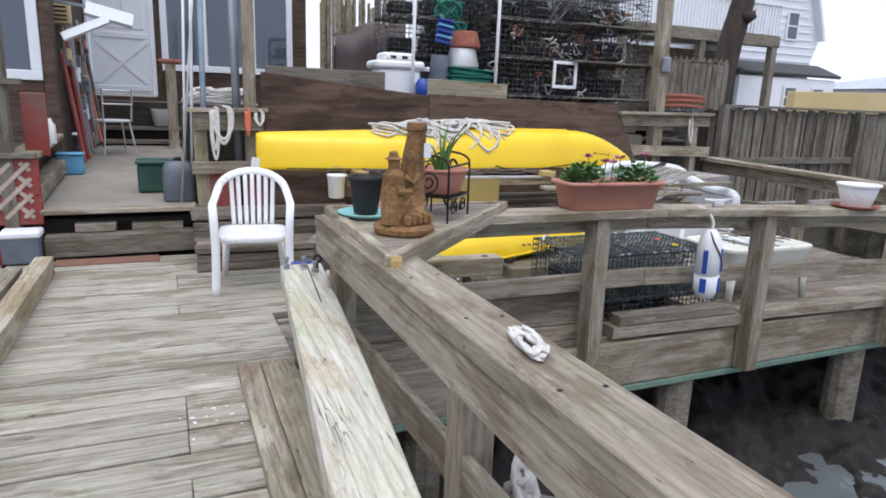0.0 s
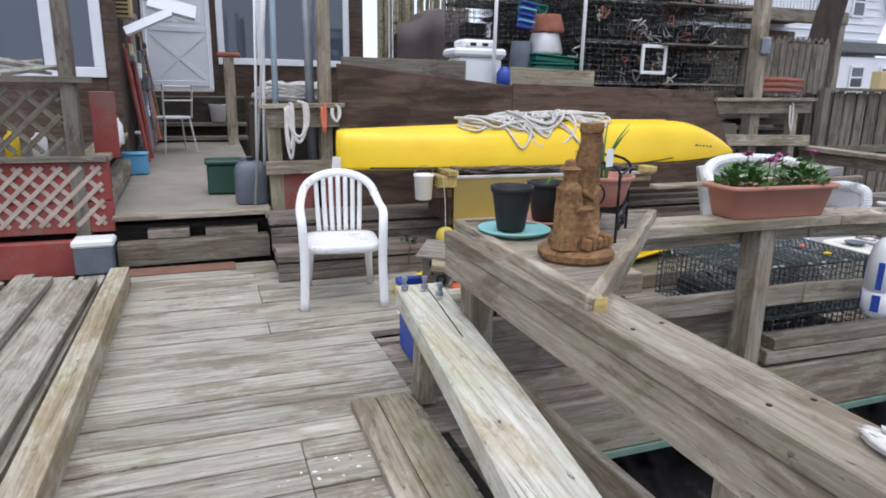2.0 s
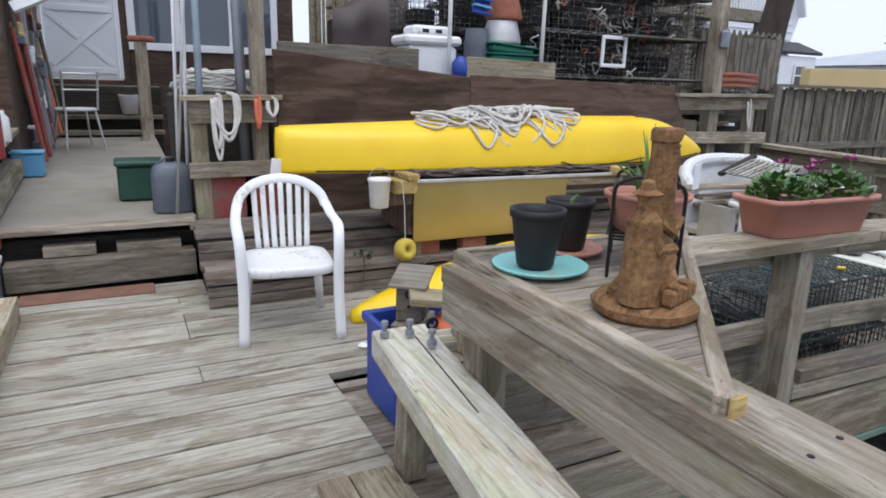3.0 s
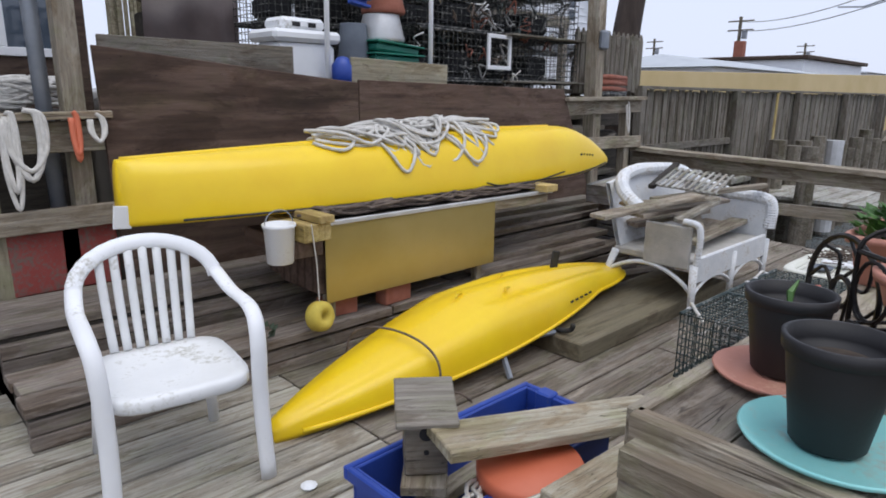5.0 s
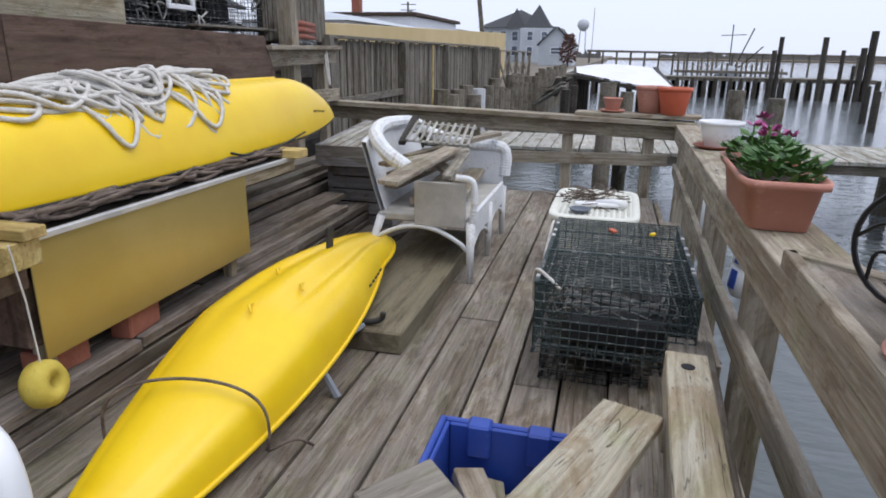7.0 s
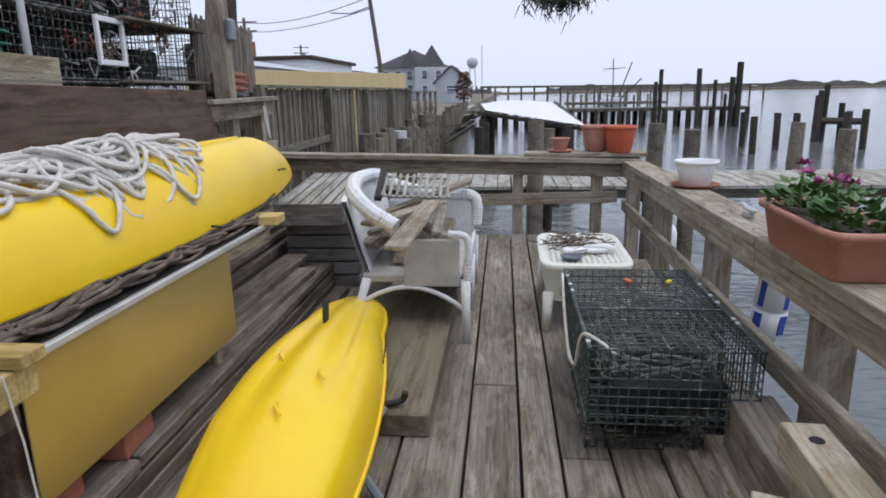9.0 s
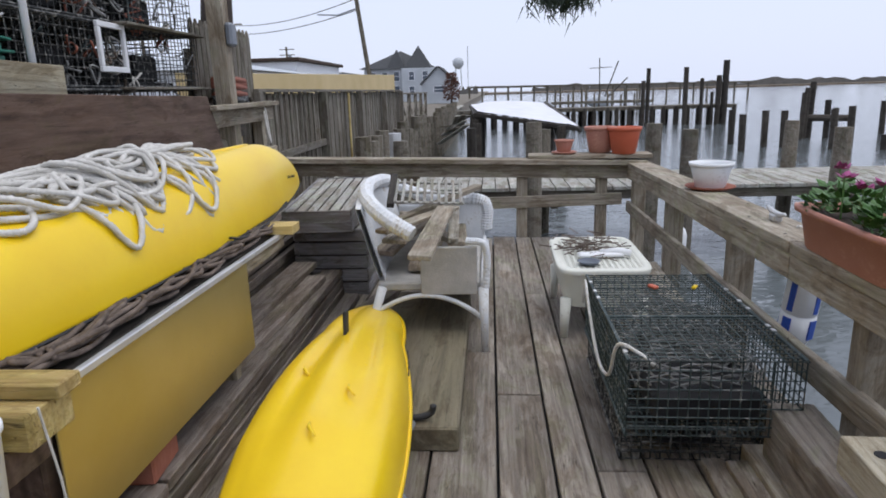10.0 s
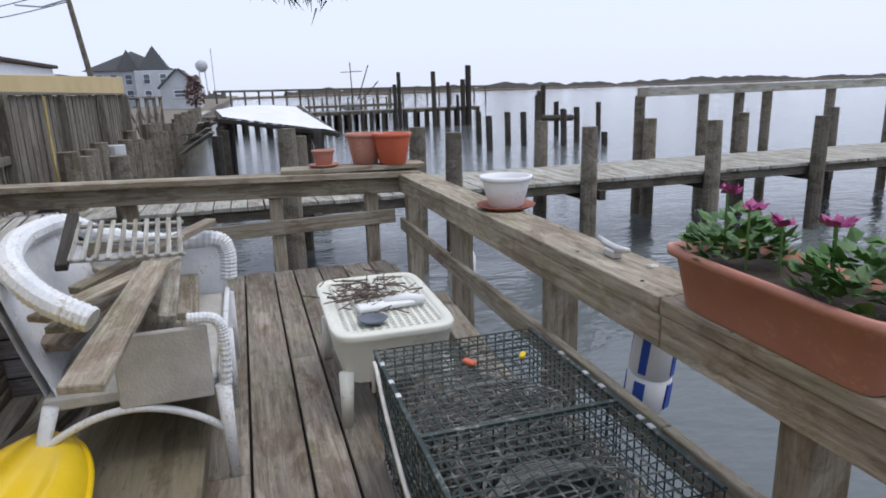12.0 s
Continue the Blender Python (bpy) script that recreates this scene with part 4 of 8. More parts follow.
def rope_pile():
    r = random.Random(11)
    t = thing("rope_coil", "off-white twisted rope heaped on the kayak hull", "rope")
    for strand in range(3):
        pts, a = [], r.random() * 6
        for i in range(110):
            s = i / 109
            a += 0.55 + 0.5 * r.random()
            x = 1.80 + 0.98 * (s if strand != 1 else 1 - s) + 0.20 * math.cos(a) + 0.04 * r.random()
            y = yk(x) - 0.03 + (0.11 + 0.09 * math.sin(5 * s)) * math.sin(a * 0.93) + 0.03 * r.random()
            pts.append((x, y, hull_z(x, y) + 0.014 + 0.05 * r.random() * (1 - abs(2 * s - 1)) + 0.022 * strand))
        part("strand", rope_geo(smooth_path(pts, 4), 0.0095), "rope", t, smooth=True)
    for x0, w, u1 in ((2.10, 0.12, 0.62), (2.66, 0.15, 0.60), (1.74, 0.12, 0.30), (2.36, 0.10, 0.34)):
        pts = []
        for k in np.linspace(0, math.pi, 11):
            pts.append(hull_point(x0 - w * math.cos(k) * (1 + 0.15 * math.sin(k)), 0.08 + (u1 - 0.08) * math.sin(k) ** 0.8) + Vector((0.03 * math.sin(2 * k), -0.009, 0.009)))
        part("loop", rope_geo(smooth_path(pts, 4), 0.0095), "rope", t, smooth=True)


rope_pile()


def kayak_bench():
    t = thing("kayak_bench", "dark bench faced with a metal sheet tinted by a painted yellow reflection", "bench")
    plank("end_rail", (1.40, 5.06, 0.60), (1.40, 5.56, 0.60), 0.16, 0.085, "plywood", t)
    part("body", joined(box(1.47, 2.72, 5.09, 5.60, 0.34, 0.69, 0.008)), "plywood", t)
    part("face_sheet", box(1.49, 2.74, 5.055, 5.062, 0.30, 0.70, 0.002), "sheet", t, "brushed metal sheet with the kayak's yellow reflection in its colour")
    plank("edging", (1.46, 5.05, 0.712), (3.32, 5.06, 0.70), 0.022, 0.024, "alu", t, label="dull aluminium edging")
    plank("shelf_board", (1.46, 5.32, 0.70), (3.32, 5.34, 0.70), 0.48, 0.02, "pile_dark", t)
    plank("back_beam", (2.74, 5.08, 0.665), (3.30, 5.09, 0.66), 0.07, 0.03, "rail", t, roll=90)
    for x, y in ((1.55, 5.13), (2.66, 5.13), (1.55, 5.55), (2.66, 5.55)):
        plank("leg", (x, y, 0.19 if y < 5.4 else 0.37), (x, y, 0.36 if y < 5.4 else 0.4), 0.05, 0.05, "rail", t)
    return t


kayak_bench()
for x, w, y0, y1, z, h in ((1.415, 0.15, 5.00, 5.34, 0.685, 0.085), (1.45, 0.085, 4.97, 5.2, 0.750, 0.036), (3.22, 0.12, 4.98, 5.3, 0.735, 0.045)):
    o = plank("wood_block", (x, y0, z), (x, y1, z), w, h, "yellow_wood")
    tagged(o, "short yellow pine block on the bench end", "wood block", "blocks under the kayak")
for x, y, rz in ((1.98, 5.13, 6), (1.62, 5.16, -5)):
    solo("brick", box(-0.10, 0.10, -0.045, 0.045, 0, 0.10, 0.006), "brick", "red clay brick under the bench", "brick", pose(x, y, 0.193, 0, 0, rz), "bricks under the bench")


def dark_ropes():
    r = random.Random(5)
    t = thing("old_rope_heap", "tangle of old brown rope on the bench", "rope")
    for k in range(14):
        pts, a = [], r.random() * 6
        for i in range(40):
            s = i / 39
            a += 0.8 + r.random()
            pts.append((1.5 + 1.65 * s + 0.11 * math.cos(a), 5.12 + 0.05 * math.sin(a) + 0.010 * k, 0.726 + 0.05 * r.random()))
        part("strand", tube(smooth_path(pts, 3), 0.0085, 5), "rope_dark", t, smooth=True)


dark_ropes()
bucket = thing("hanging_bucket", "small white plastic bucket hanging by the bench", "bucket", pose(1.255, 5.08, 0.55))
part("tub", lathe([(0.055, 0), (0.062, 0.005), (0.072, 0.17), (0.078, 0.175), (0.078, 0.19), (0.070, 0.19), (0.058, 0.03), (0.01, 0.02)], 24), "white", bucket, smooth=True)
part("handle", tube([(0.074 * math.cos(a), 0, 0.185 + 0.07 * math.sin(a)) for a in np.linspace(0, math.pi, 11)], 0.003, 5), "steel", bucket, "thin wire handle")
flo = thing("net_float", "dirty yellow foam float on a thin cord", "float", pose(1.40, 4.985, 0.275, 78, 0, 12))
part("ring", lathe([(0.025, -0.04), (0.055, -0.045), (0.073, -0.025), (0.076, 0.0), (0.073, 0.025), (0.055, 0.045), (0.025, 0.04), (0.022, 0.0)], 24), "yellow_float", flo, smooth=True)
part("cord", tube([(1.40, 4.985, 0.34), (1.395, 4.99, 0.55), (1.38, 5.00, 0.73)], 0.003, 5), "rope", flo, "thin grey cord", flo.matrix_basis.inverted())


def lower_kayak():
    t = thing("sit_on_kayak", "yellow sit-on-top kayak lying hull up on the deck", "kayak")
    x0, x1 = 0.88, 3.57
    yc = lambda x: 4.555 + 0.045 * (x - x0)

    def shape(x):
        s = (x - x0) / (x1 - x0)
        b = 0.29 * (math.sin(math.pi * min(1.0, 0.02 + 0.97 * s)) ** 0.72)
        if s > 0.8:
            b = max(b, 0.205 * math.sqrt(max(0, 1 - ((s - 0.80) / 0.20) ** 2.2)))
        b = max(b, 0.006)
        zg = 0.015 + 0.17 * min(1, s / 0.8) ** 1.1
        zk = 0.06 + 0.30 * min(1, s / 0.42) ** 0.8 - 0.14 * max(0, (s - 0.55) / 0.45) ** 1.6
        return b, zg, max(zk, zg + 0.02)

    CROSS = ((1.0, 0.0), (1.0, 0.10), (0.97, 0.30), (0.90, 0.55), (0.80, 0.74), (0.68, 0.84), (0.57, 0.86), (0.48, 0.80), (0.38, 0.78), (0.27, 0.86), (0.15, 0.97), (0.05, 1.0))
    rings = []
    for i in range(71):
        x = x0 + (x1 - x0) * i / 70
        b, zg, zk = shape(x)
        h = zk - zg
        g = min(1.0, max(0.0, (x - 1.7) / 0.9))
        cross = [(a, c + (1 - g) * (1 - 0.55 * a ** 2.2 - c if a < 0.75 else 0.0)) for a, c in CROSS]
        ring = [(x, yc(x) - b * a, zg + h * c) for a, c in cross] + [(x, yc(x) + b * a, zg + h * c) for a, c in cross[::-1]]
        ring += [(x, yc(x) + b * 0.85, zg - 0.02), (x, yc(x) - b * 0.85, zg - 0.02)]
        rings.append(ring)
    part("hull", loft(rings), "yellow", t, smooth=True)
    for s in (-1, 1):
        strip = [(x, yc(x) + s * (shape(x)[0] + 0.001), shape(x)[1] + 0.012) for x in np.linspace(x0 + 0.1, x1 - 0.05, 40)]
        part("gunwale", tube(strip, 0.011, 6), "yellow", t, smooth=True)
    part("skeg", moved(box(-0.035, 0.035, -0.008, 0.008, 0, 0.14, 0.004), pose(2.85, 4.675, 0.285, 0, 12, 3)), "black_trim", t, "dark upright fin")
    for x, y, z in ((2.55, 4.52, 0.30), (2.72, 4.66, 0.29), (2.25, 4.52, 0.345), (2.45, 4.74, 0.325), (1.95, 4.58, 0.36)):
        part("scupper", moved(tube([(-0.045, 0, 0), (0.0, 0.01, 0.008), (0.045, 0, 0)], [0.004, 0.007, 0.003], 6), pose(x, y, z, 0, 0, 25)), "yellow", t, smooth=True)
    for k in range(5):
        part("lettering_bar", box(-0.016, 0.016, -0.0015, 0.0015, -0.006, 0.006, 0.001), "black_trim", t, "unreadable dark lettering", pose(2.62 + 0.055 * k, yc(2.7) - shape(2.62 + 0.055 * k)[0] - 0.004, 0.235, -15, 0, 4))
    hook = smooth_path([(2.45, 4.40, 0.12), (2.46, 4.30, 0.125), (2.47, 4.26, 0.14), (2.47, 4.25, 0.17)], 4)
    part("handle", tube(hook, 0.014, 7), "black_trim", t, "black carrying handle", smooth=True)
    part("stand_leg", tube([(2.05, 4.42, 0.20), (2.0, 4.27, 0.005)], 0.016, 6), "steel", t, "grey metal support leg")
    part("stand_leg", tube([(1.75, 4.40, 0.16), (2.42, 4.33, 0.12)], 0.014, 6), "steel", t, "grey metal support leg")
    loop = []
    for k in np.linspace(-0.25, math.pi + 0.15, 22):
        x = 1.52 + 0.07 * math.cos(k)
        b, zg, zk = shape(1.52)
        loop.append((x, yc(1.52) - (b + 0.03) * math.cos(k), zg + 0.02 + (zk - zg + 0.02) * max(-0.3, math.sin(k)) ** (1 if math.sin(k) < 0 else 0.6)))
    loop = [(1.68, 4.22, 0.012), (1.63, 4.26, 0.06)] + loop
    part("tie_rope", tube(smooth_path(loop, 3), 0.0055, 6), "rope_dark", t, "thin brown tie rope", smooth=True)
    return t


lower_kayak()
solo("timber_slab", box(2.41, 4.15, 4.15, 4.62, 0.001, 0.105, 0.008), "olive", "thick olive-brown timber slab lying on the deck", "timber")


def wire_grid(w, h, pitch, r, mat_rng=None):
    """Square mesh in the x-y plane from 0,0 to w,h, of thin four-sided wires."""
    g = []
    nx, ny = max(1, round(w / pitch)), max(1, round(h / pitch))
    for i in range(nx + 1):
        x = w * i / nx
        g.append(tube([(x, 0, 0), (x, h, 0)], r, 4, cap=False))
    for j in range(ny + 1):
        y = h * j / ny
        g.append(tube([(0, y, 0), (w, y, 0)], r, 4, cap=False))
    return joined(*g)


def lobster_trap(at, L=1.24, W=0.61, H=0.36, pitch=0.04, r=0.0026, mat="trap_wire", label="green wire lobster trap with netting inside", group="", full=True):
    t = thing("lobster_trap", label, "lobster trap", at, group)
    part("top_panel", moved(wire_grid(L, W, pitch, r), pose(0, 0, H)), mat, t)
    part("bottom_panel", wire_grid(L, W, pitch * 1.3, r), mat, t)
    for y in (0, W):
        part("side_panel", moved(wire_grid(L, H, pitch, r), pose(0, y, 0, 90, 0, 0)), mat, t)
    for x in (0, L):
        part("end_panel", moved(wire_grid(H, W, pitch, r), pose(x, 0, 0, 0, -90, 0)), mat, t)
    frame_bars = [[(0, 0, 0), (L, 0, 0)], [(0, W, 0), (L, W, 0)], [(0, 0, H), (L, 0, H)], [(0, W, H), (L, W, H)], [(L * 0.42, 0, H), (L * 0.42, W, H)]]
    for b in frame_bars:
        part("frame_bar", tube(b, r * 3, 5), mat, t)
    part("divider", moved(wire_grid(H, W, pitch, r), pose(L * 0.42, 0, 0, 0, -90, 0)), "trap_dark", t)
    for o in t.children:
        if o.name.split(".")[0].endswith("panel") or o.name.startswith("divider"):
            o["kind"] = "stuff"
    if full:
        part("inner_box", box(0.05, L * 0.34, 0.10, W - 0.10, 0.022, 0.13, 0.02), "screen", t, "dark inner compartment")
        rr = random.Random(3)
        for side in (0.2, 0.68):
            rings = []
            for k in range(7):
                s = k / 6
                rad = 0.20 - 0.13 * s
                rings.append([(L * (side + 0.16 * s), W / 2 + rad * 1.2 * math.cos(a), H * 0.52 + rad * 2.1 * H * math.sin(a)) for a in np.linspace(0, 2 * math.pi, 14, endpoint=False)])
            g = [tube(q, 0.003, 4, closed=True) for q in rings] + [tube([q[j] for q in rings], 0.0025, 4) for j in range(14)]
            part("net_funnel", joined(*g), "grey_net", t, "grey netting funnel")
        for k in range(9):
            pts, a = [], 0.0
            for i in range(26):
                a += 0.9 + rr.random()
                pts.append((L * (0.15 + 0.7 * i / 25) + 0.1 * math.cos(a), W / 2 + 0.2 * math.sin(a), 0.04 + (H - 0.08) * rr.random()))
            part("twine", tube(smooth_path(pts, 3), 0.0035, 4), "grey_net", t, "loose grey twine")
        for k in range(9):
            x, y = L * rr.random(), W * rr.random()
            part("clip", box(-0.012, 0.012, -0.008, 0.008, 0, 0.008, 0.002), "alu", t, "pale metal clip", pose(x, W * (k % 2), H + 0.002))
    else:
        # dark blocks added inside, so that stacked traps look dense and shaded
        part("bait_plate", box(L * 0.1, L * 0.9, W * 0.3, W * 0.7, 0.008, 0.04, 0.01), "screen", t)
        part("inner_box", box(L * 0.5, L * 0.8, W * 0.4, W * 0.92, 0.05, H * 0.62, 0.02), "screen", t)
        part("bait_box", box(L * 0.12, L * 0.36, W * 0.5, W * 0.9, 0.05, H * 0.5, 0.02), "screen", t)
    return t


lobster_trap(pose(2.36, 3.00, 0.012, 0, 0, -1.0), 0.92, 0.54, 0.175, 0.036, 0.003, "trap_dark", "dark shallow wire lobster trap under another", full=False)
near_trap = lobster_trap(pose(2.205, 2.985, 0.200, 0, 0, -0.5), 1.02, 0.575, 0.275, 0.034, 0.0028)
part("red_tag", box(-0.024, 0.024, -0.014, 0.014, 0, 0.014, 0.005), "red_pot", near_trap, "red plastic clip", pose(0.80, 0.31, 0.279, 0, 0, 25))
part("yellow_tag", box(-0.02, 0.02, -0.009, 0.009, 0, 0.014, 0.004), "yellow", near_trap, "yellow plastic clip", pose(0.79, 0.13, 0.279, 0, 0, -35))
solo("trap_bridle", tube(smooth_path([(3.16, 3.575, 0.36), (3.12, 3.575, 0.482), (2.9, 3.585, 0.40), (2.62, 3.59, 0.30), (2.42, 3.585, 0.33), (2.33, 3.575, 0.483), (2.26, 3.52, 0.484), (2.23, 3.47, 0.45)], 6), 0.007, 6), "rope", "white bridle rope draped over the trap", "rope", smooth=True)


def side_table():
    t = thing("side_table", "cream resin side table with a pierced top", "table", pose(3.975, 3.385, 0, 0, 0, -1) @ Matrix.Diagonal((1, 1.08, 0.885, 1)))
    L, W = 0.415, 0.24
    rim = []
    for z, k in ((0.425, 1.0), (0.45, 1.01), (0.458, 0.995), (0.458, 0.90), (0.445, 0.89)):
        rim.append([(L * k * (abs(math.cos(a)) ** 0.28) * math.copysign(1, math.cos(a)), W * (k if k > 0.95 else k - 0.06) * (abs(math.sin(a)) ** 0.28) * math.copysign(1, math.sin(a)), z) for a in np.linspace(0.02, 2 * math.pi + 0.02, 40, endpoint=False)])
    part("rim", loft(rim, caps=False), "cream", t, smooth=True)
    g = []
    for i in range(25):
        x = -0.36 + 0.03 * i
        g.append(box(x - 0.007, x + 0.007, -0.20, 0.20, 0.440, 0.449, 0.002))
    for j in range(14):
        y = -0.195 + 0.03 * j
        g.append(box(-0.37, 0.37, y - 0.007, y + 0.007, 0.443, 0.452, 0.002))
    part("pierced_top", joined(*g), "cream", t)["kind"] = "stuff"
    # dark plate added below, so that the holes in the top look shaded
    part("under_tray", box(-0.34, 0.34, -0.17, 0.17, 0.40, 0.41, 0.004), "screen", t)
    rings = []
    for z, k in ((0.20, 0.86), (0.30, 0.91), (0.43, 0.985)):
        rings.append([(L * k * (abs(math.cos(a)) ** 0.28) * math.copysign(1, math.cos(a)), W * k * (abs(math.sin(a)) ** 0.28) * math.copysign(1, math.sin(a)), z + (0.06 * max(0, 1 - abs(math.cos(a)) * 1.05) if z < 0.25 else 0)) for a in np.linspace(0.02, 2 * math.pi + 0.02, 40, endpoint=False)])
    part("apron", loft(rings, caps=False), "cream", t, smooth=True)
    for sx in (-1, 1):
        for sy in (-1, 1):
            part("leg", tube([(sx * 0.35, sy * 0.195, 0.26), (sx * 0.365, sy * 0.205, 0.0)], [0.03, 0.02], 8), "cream", t, smooth=True)
    return t


side_table()
pipe = thing("pipe_fitting", "white plastic pipe fitting lying on the table", "pipe fitting", pose(3.85, 3.38, 0.408, 0, 0, 5))
part("bar", box(-0.035, 0.035, -0.13, 0.13, 0, 0.025, 0.008), "white", pipe)
part("stem", tube([(0.02, 0, 0.015), (0.0, -0.10, 0.03), (-0.03, -0.17, 0.02)], 0.022, 10), "white", pipe, smooth=True)
solo("shell_dish", lathe([(0.01, 0.0), (0.05, 0.004), (0.065, 0.02), (0.06, 0.022), (0.045, 0.010), (0.01, 0.008)], 20), "jug", "small grey-blue shell dish on the table", "dish", pose(3.70, 3.47, 0.404), smooth=True)


def twig_heap():
    r = random.Random(8)
    g = []
    for k in range(110):
        x, y = 4.05 + 0.14 * r.gauss(0, 1) * 0.8, 3.44 + 0.08 * r.gauss(0, 1)
        a, L = r.random() * 6.3, 0.05 + 0.07 * r.random()
        z = 0.408 + 0.045 * r.random()
        g.append(tube([(x, y, z), (x + L * math.cos(a), y + L * math.sin(a), z + 0.04 * (r.random() - 0.35))], 0.0035, 4))
    solo("dry_twigs", joined(*g), "rope_dark", "small heap of dry twigs on the table", "twigs", kind="stuff")


twig_heap()


def wicker_settee():
    t = thing("wicker_settee", "broken white wicker settee heaped with scrap wood", "settee")
    x0, x1, y0, y1 = 3.41, 4.52, 4.06, 4.66
    part("seat", box(x0 + 0.04, x1 - 0.04, y0 + 0.02, y1 - 0.03, 0.33, 0.38, 0.01), "wicker_grey", t)
    part("front_apron", box(x0 + 0.02, x1 - 0.02, y0 - 0.01, y0 + 0.015, 0.24, 0.40, 0.008), "wicker", t)
    part("near_arm_panel", box(x0 - 0.012, x0 + 0.012, y0 + 0.03, y0 + 0.33, 0.325, 0.585, 0.006), "wicker_grey", t, "worn grey woven panel")
    part("far_arm_panel", box(x1 - 0.02, x1 + 0.02, y0, y1, 0.25, 0.62, 0.01), "wicker", t)
    v, f = [], []
    n = 24
    for i in range(n + 1):
        s = i / n
        x = x0 + 0.05 + (x1 - x0 - 0.1) * s
        bow = 0.05 * math.sin(math.pi * s)
        for z, dy in ((0.36, -0.03), (0.55, 0.03), (0.78 + 0.03 * math.sin(math.pi * s), 0.09)):
            v += [(x, y1 + bow + dy - 0.05, z), (x, y1 + bow + dy - 0.02, z)]
    for i in range(n):
        a, b = 6 * i, 6 * (i + 1)
        for k in (0, 2):
            f += [(a + k, b + k, b + k + 2, a + k + 2), (a + k + 1, a + k + 3, b + k + 3, b + k + 1)]
        f.append((a + 4, b + 4, b + 5, a + 5))
    part("back_panel", (v, f), "wicker", t)

    def rolled(path, rad):
        """A wound wicker roll with a rib at every turn."""
        pts = smooth_path(path, 16)
        return tube(pts, [rad * (0.86 + 0.12 * (k % 2) + 0.02 * rnd.random()) for k in range(len(pts))], 10)

    part("back_roll", rolled([(x1 + 0.0, y1 - 0.05, 0.72), (x1 - 0.1, y1 + 0.05, 0.80), (4.05, y1 + 0.09, 0.83), (3.78, y1 + 0.07, 0.83), (3.58, y1 + 0.02, 0.80), (3.42, y1 - 0.10, 0.735), (3.37, y1 - 0.24, 0.66)], 0.046), "wicker", t)
    part("far_arm_roll", rolled([(x1, y0 - 0.01, 0.44), (x1, y0 - 0.015, 0.58), (x1, y0 + 0.04, 0.645), (x1, y0 + 0.3, 0.66), (x1, y1 - 0.05, 0.72)], 0.045), "wicker", t)
    part("near_arm_roll", rolled([(x0, y0 - 0.012, 0.36), (x0, y0 - 0.02, 0.52), (x0, y0 + 0.0, 0.60), (x0, y0 + 0.09, 0.615)], 0.021), "wicker", t)
    for x in (x0, (x0 + x1) / 2, x1):
        part("leg", tube([(x, y0, 0.36), (x, y0 - 0.005, 0.0)], [0.028, 0.018], 8), "wicker", t, smooth=True)
    for x in (x0 + 0.02, x1):
        part("leg", tube([(x, y1 - 0.06, 0.36), (x - 0.05, y1 + 0.05, 0.0)], [0.026, 0.018], 8), "wicker", t, smooth=True)
    arch = [(x0, y0 + 0.01 + 0.60 * k, 0.19 + 0.13 * math.sin(math.pi * k) ** 0.8) for k in np.linspace(0, 1, 14)]
    part("arched_brace", tube(arch, 0.014, 7), "wicker", t, smooth=True)
    for a, b in ((x0, (x0 + x1) / 2), ((x0 + x1) / 2, x1)):
        arch = [(a + (b - a) * k, y0, 0.15 + 0.10 * math.sin(math.pi * k) ** 0.7) for k in np.linspace(0, 1, 12)]
        part("arched_brace", tube(arch, 0.012, 7), "wicker", t, smooth=True)
    return t


wicker_settee()
scraps = [((2.73, 4.315, 0.702), (3.85, 4.28, 0.712), 0.10, 0.022, 4, "rail"), ((3.47, 4.22, 0.60), (4.05, 4.24, 0.66), 0.06, 0.03, 8, "deck"), ((3.55, 4.55, 0.58), (4.4, 4.35, 0.62), 0.14, 0.025, 0, "deck_brown"),
          ((3.62, 4.62, 0.50), (4.45, 4.5, 0.52), 0.12, 0.03, 5, "deck_brown"), ((3.6, 4.2, 0.45), (4.5, 4.25, 0.47), 0.12, 0.03, 0, "rail"), ((3.6, 4.4, 0.42), (4.5, 4.42, 0.43), 0.16, 0.04, 0, "deck_brown"),
          ((3.7, 4.2, 0.53), (4.45, 4.6, 0.57), 0.09, 0.03, 10, "rail"), ((3.46, 4.60, 0.655), (4.05, 4.24, 0.68), 0.085, 0.022, 0, "rail"), ((3.75, 4.55, 0.66), (4.5, 4.1, 0.74), 0.06, 0.03, 0, "rail")]
for p, q, w, h, rl, mt in scraps:
    tagged(plank("scrap_board", p, q, w, h, mt, None, rl), "loose weathered scrap board on the wicker settee", "board", "scrap wood on the settee")
grid = thing("lath_panel", "old slatted lath panel tilted on the scrap heap", "lath panel", pose(4.03, 4.40, 0.775, 3, -15, 4) @ Matrix.Diagonal((1, 0.86, 1, 1)))
for i in range(10):
    plank("lath", (-0.17, -0.23 + 0.05 * i, 0.012), (0.17, -0.23 + 0.05 * i, 0.012), 0.022, 0.012, "dock", grid)
for x in (-0.15, 0.0, 0.15):
    plank("batten", (x, -0.25, 0), (x, 0.25, 0), 0.022, 0.012, "dock", grid)
plank("frame_bar", (-0.2, 0.25, 0.0), (0.22, 0.25, 0.02), 0.05, 0.03, "pile_dark", grid)


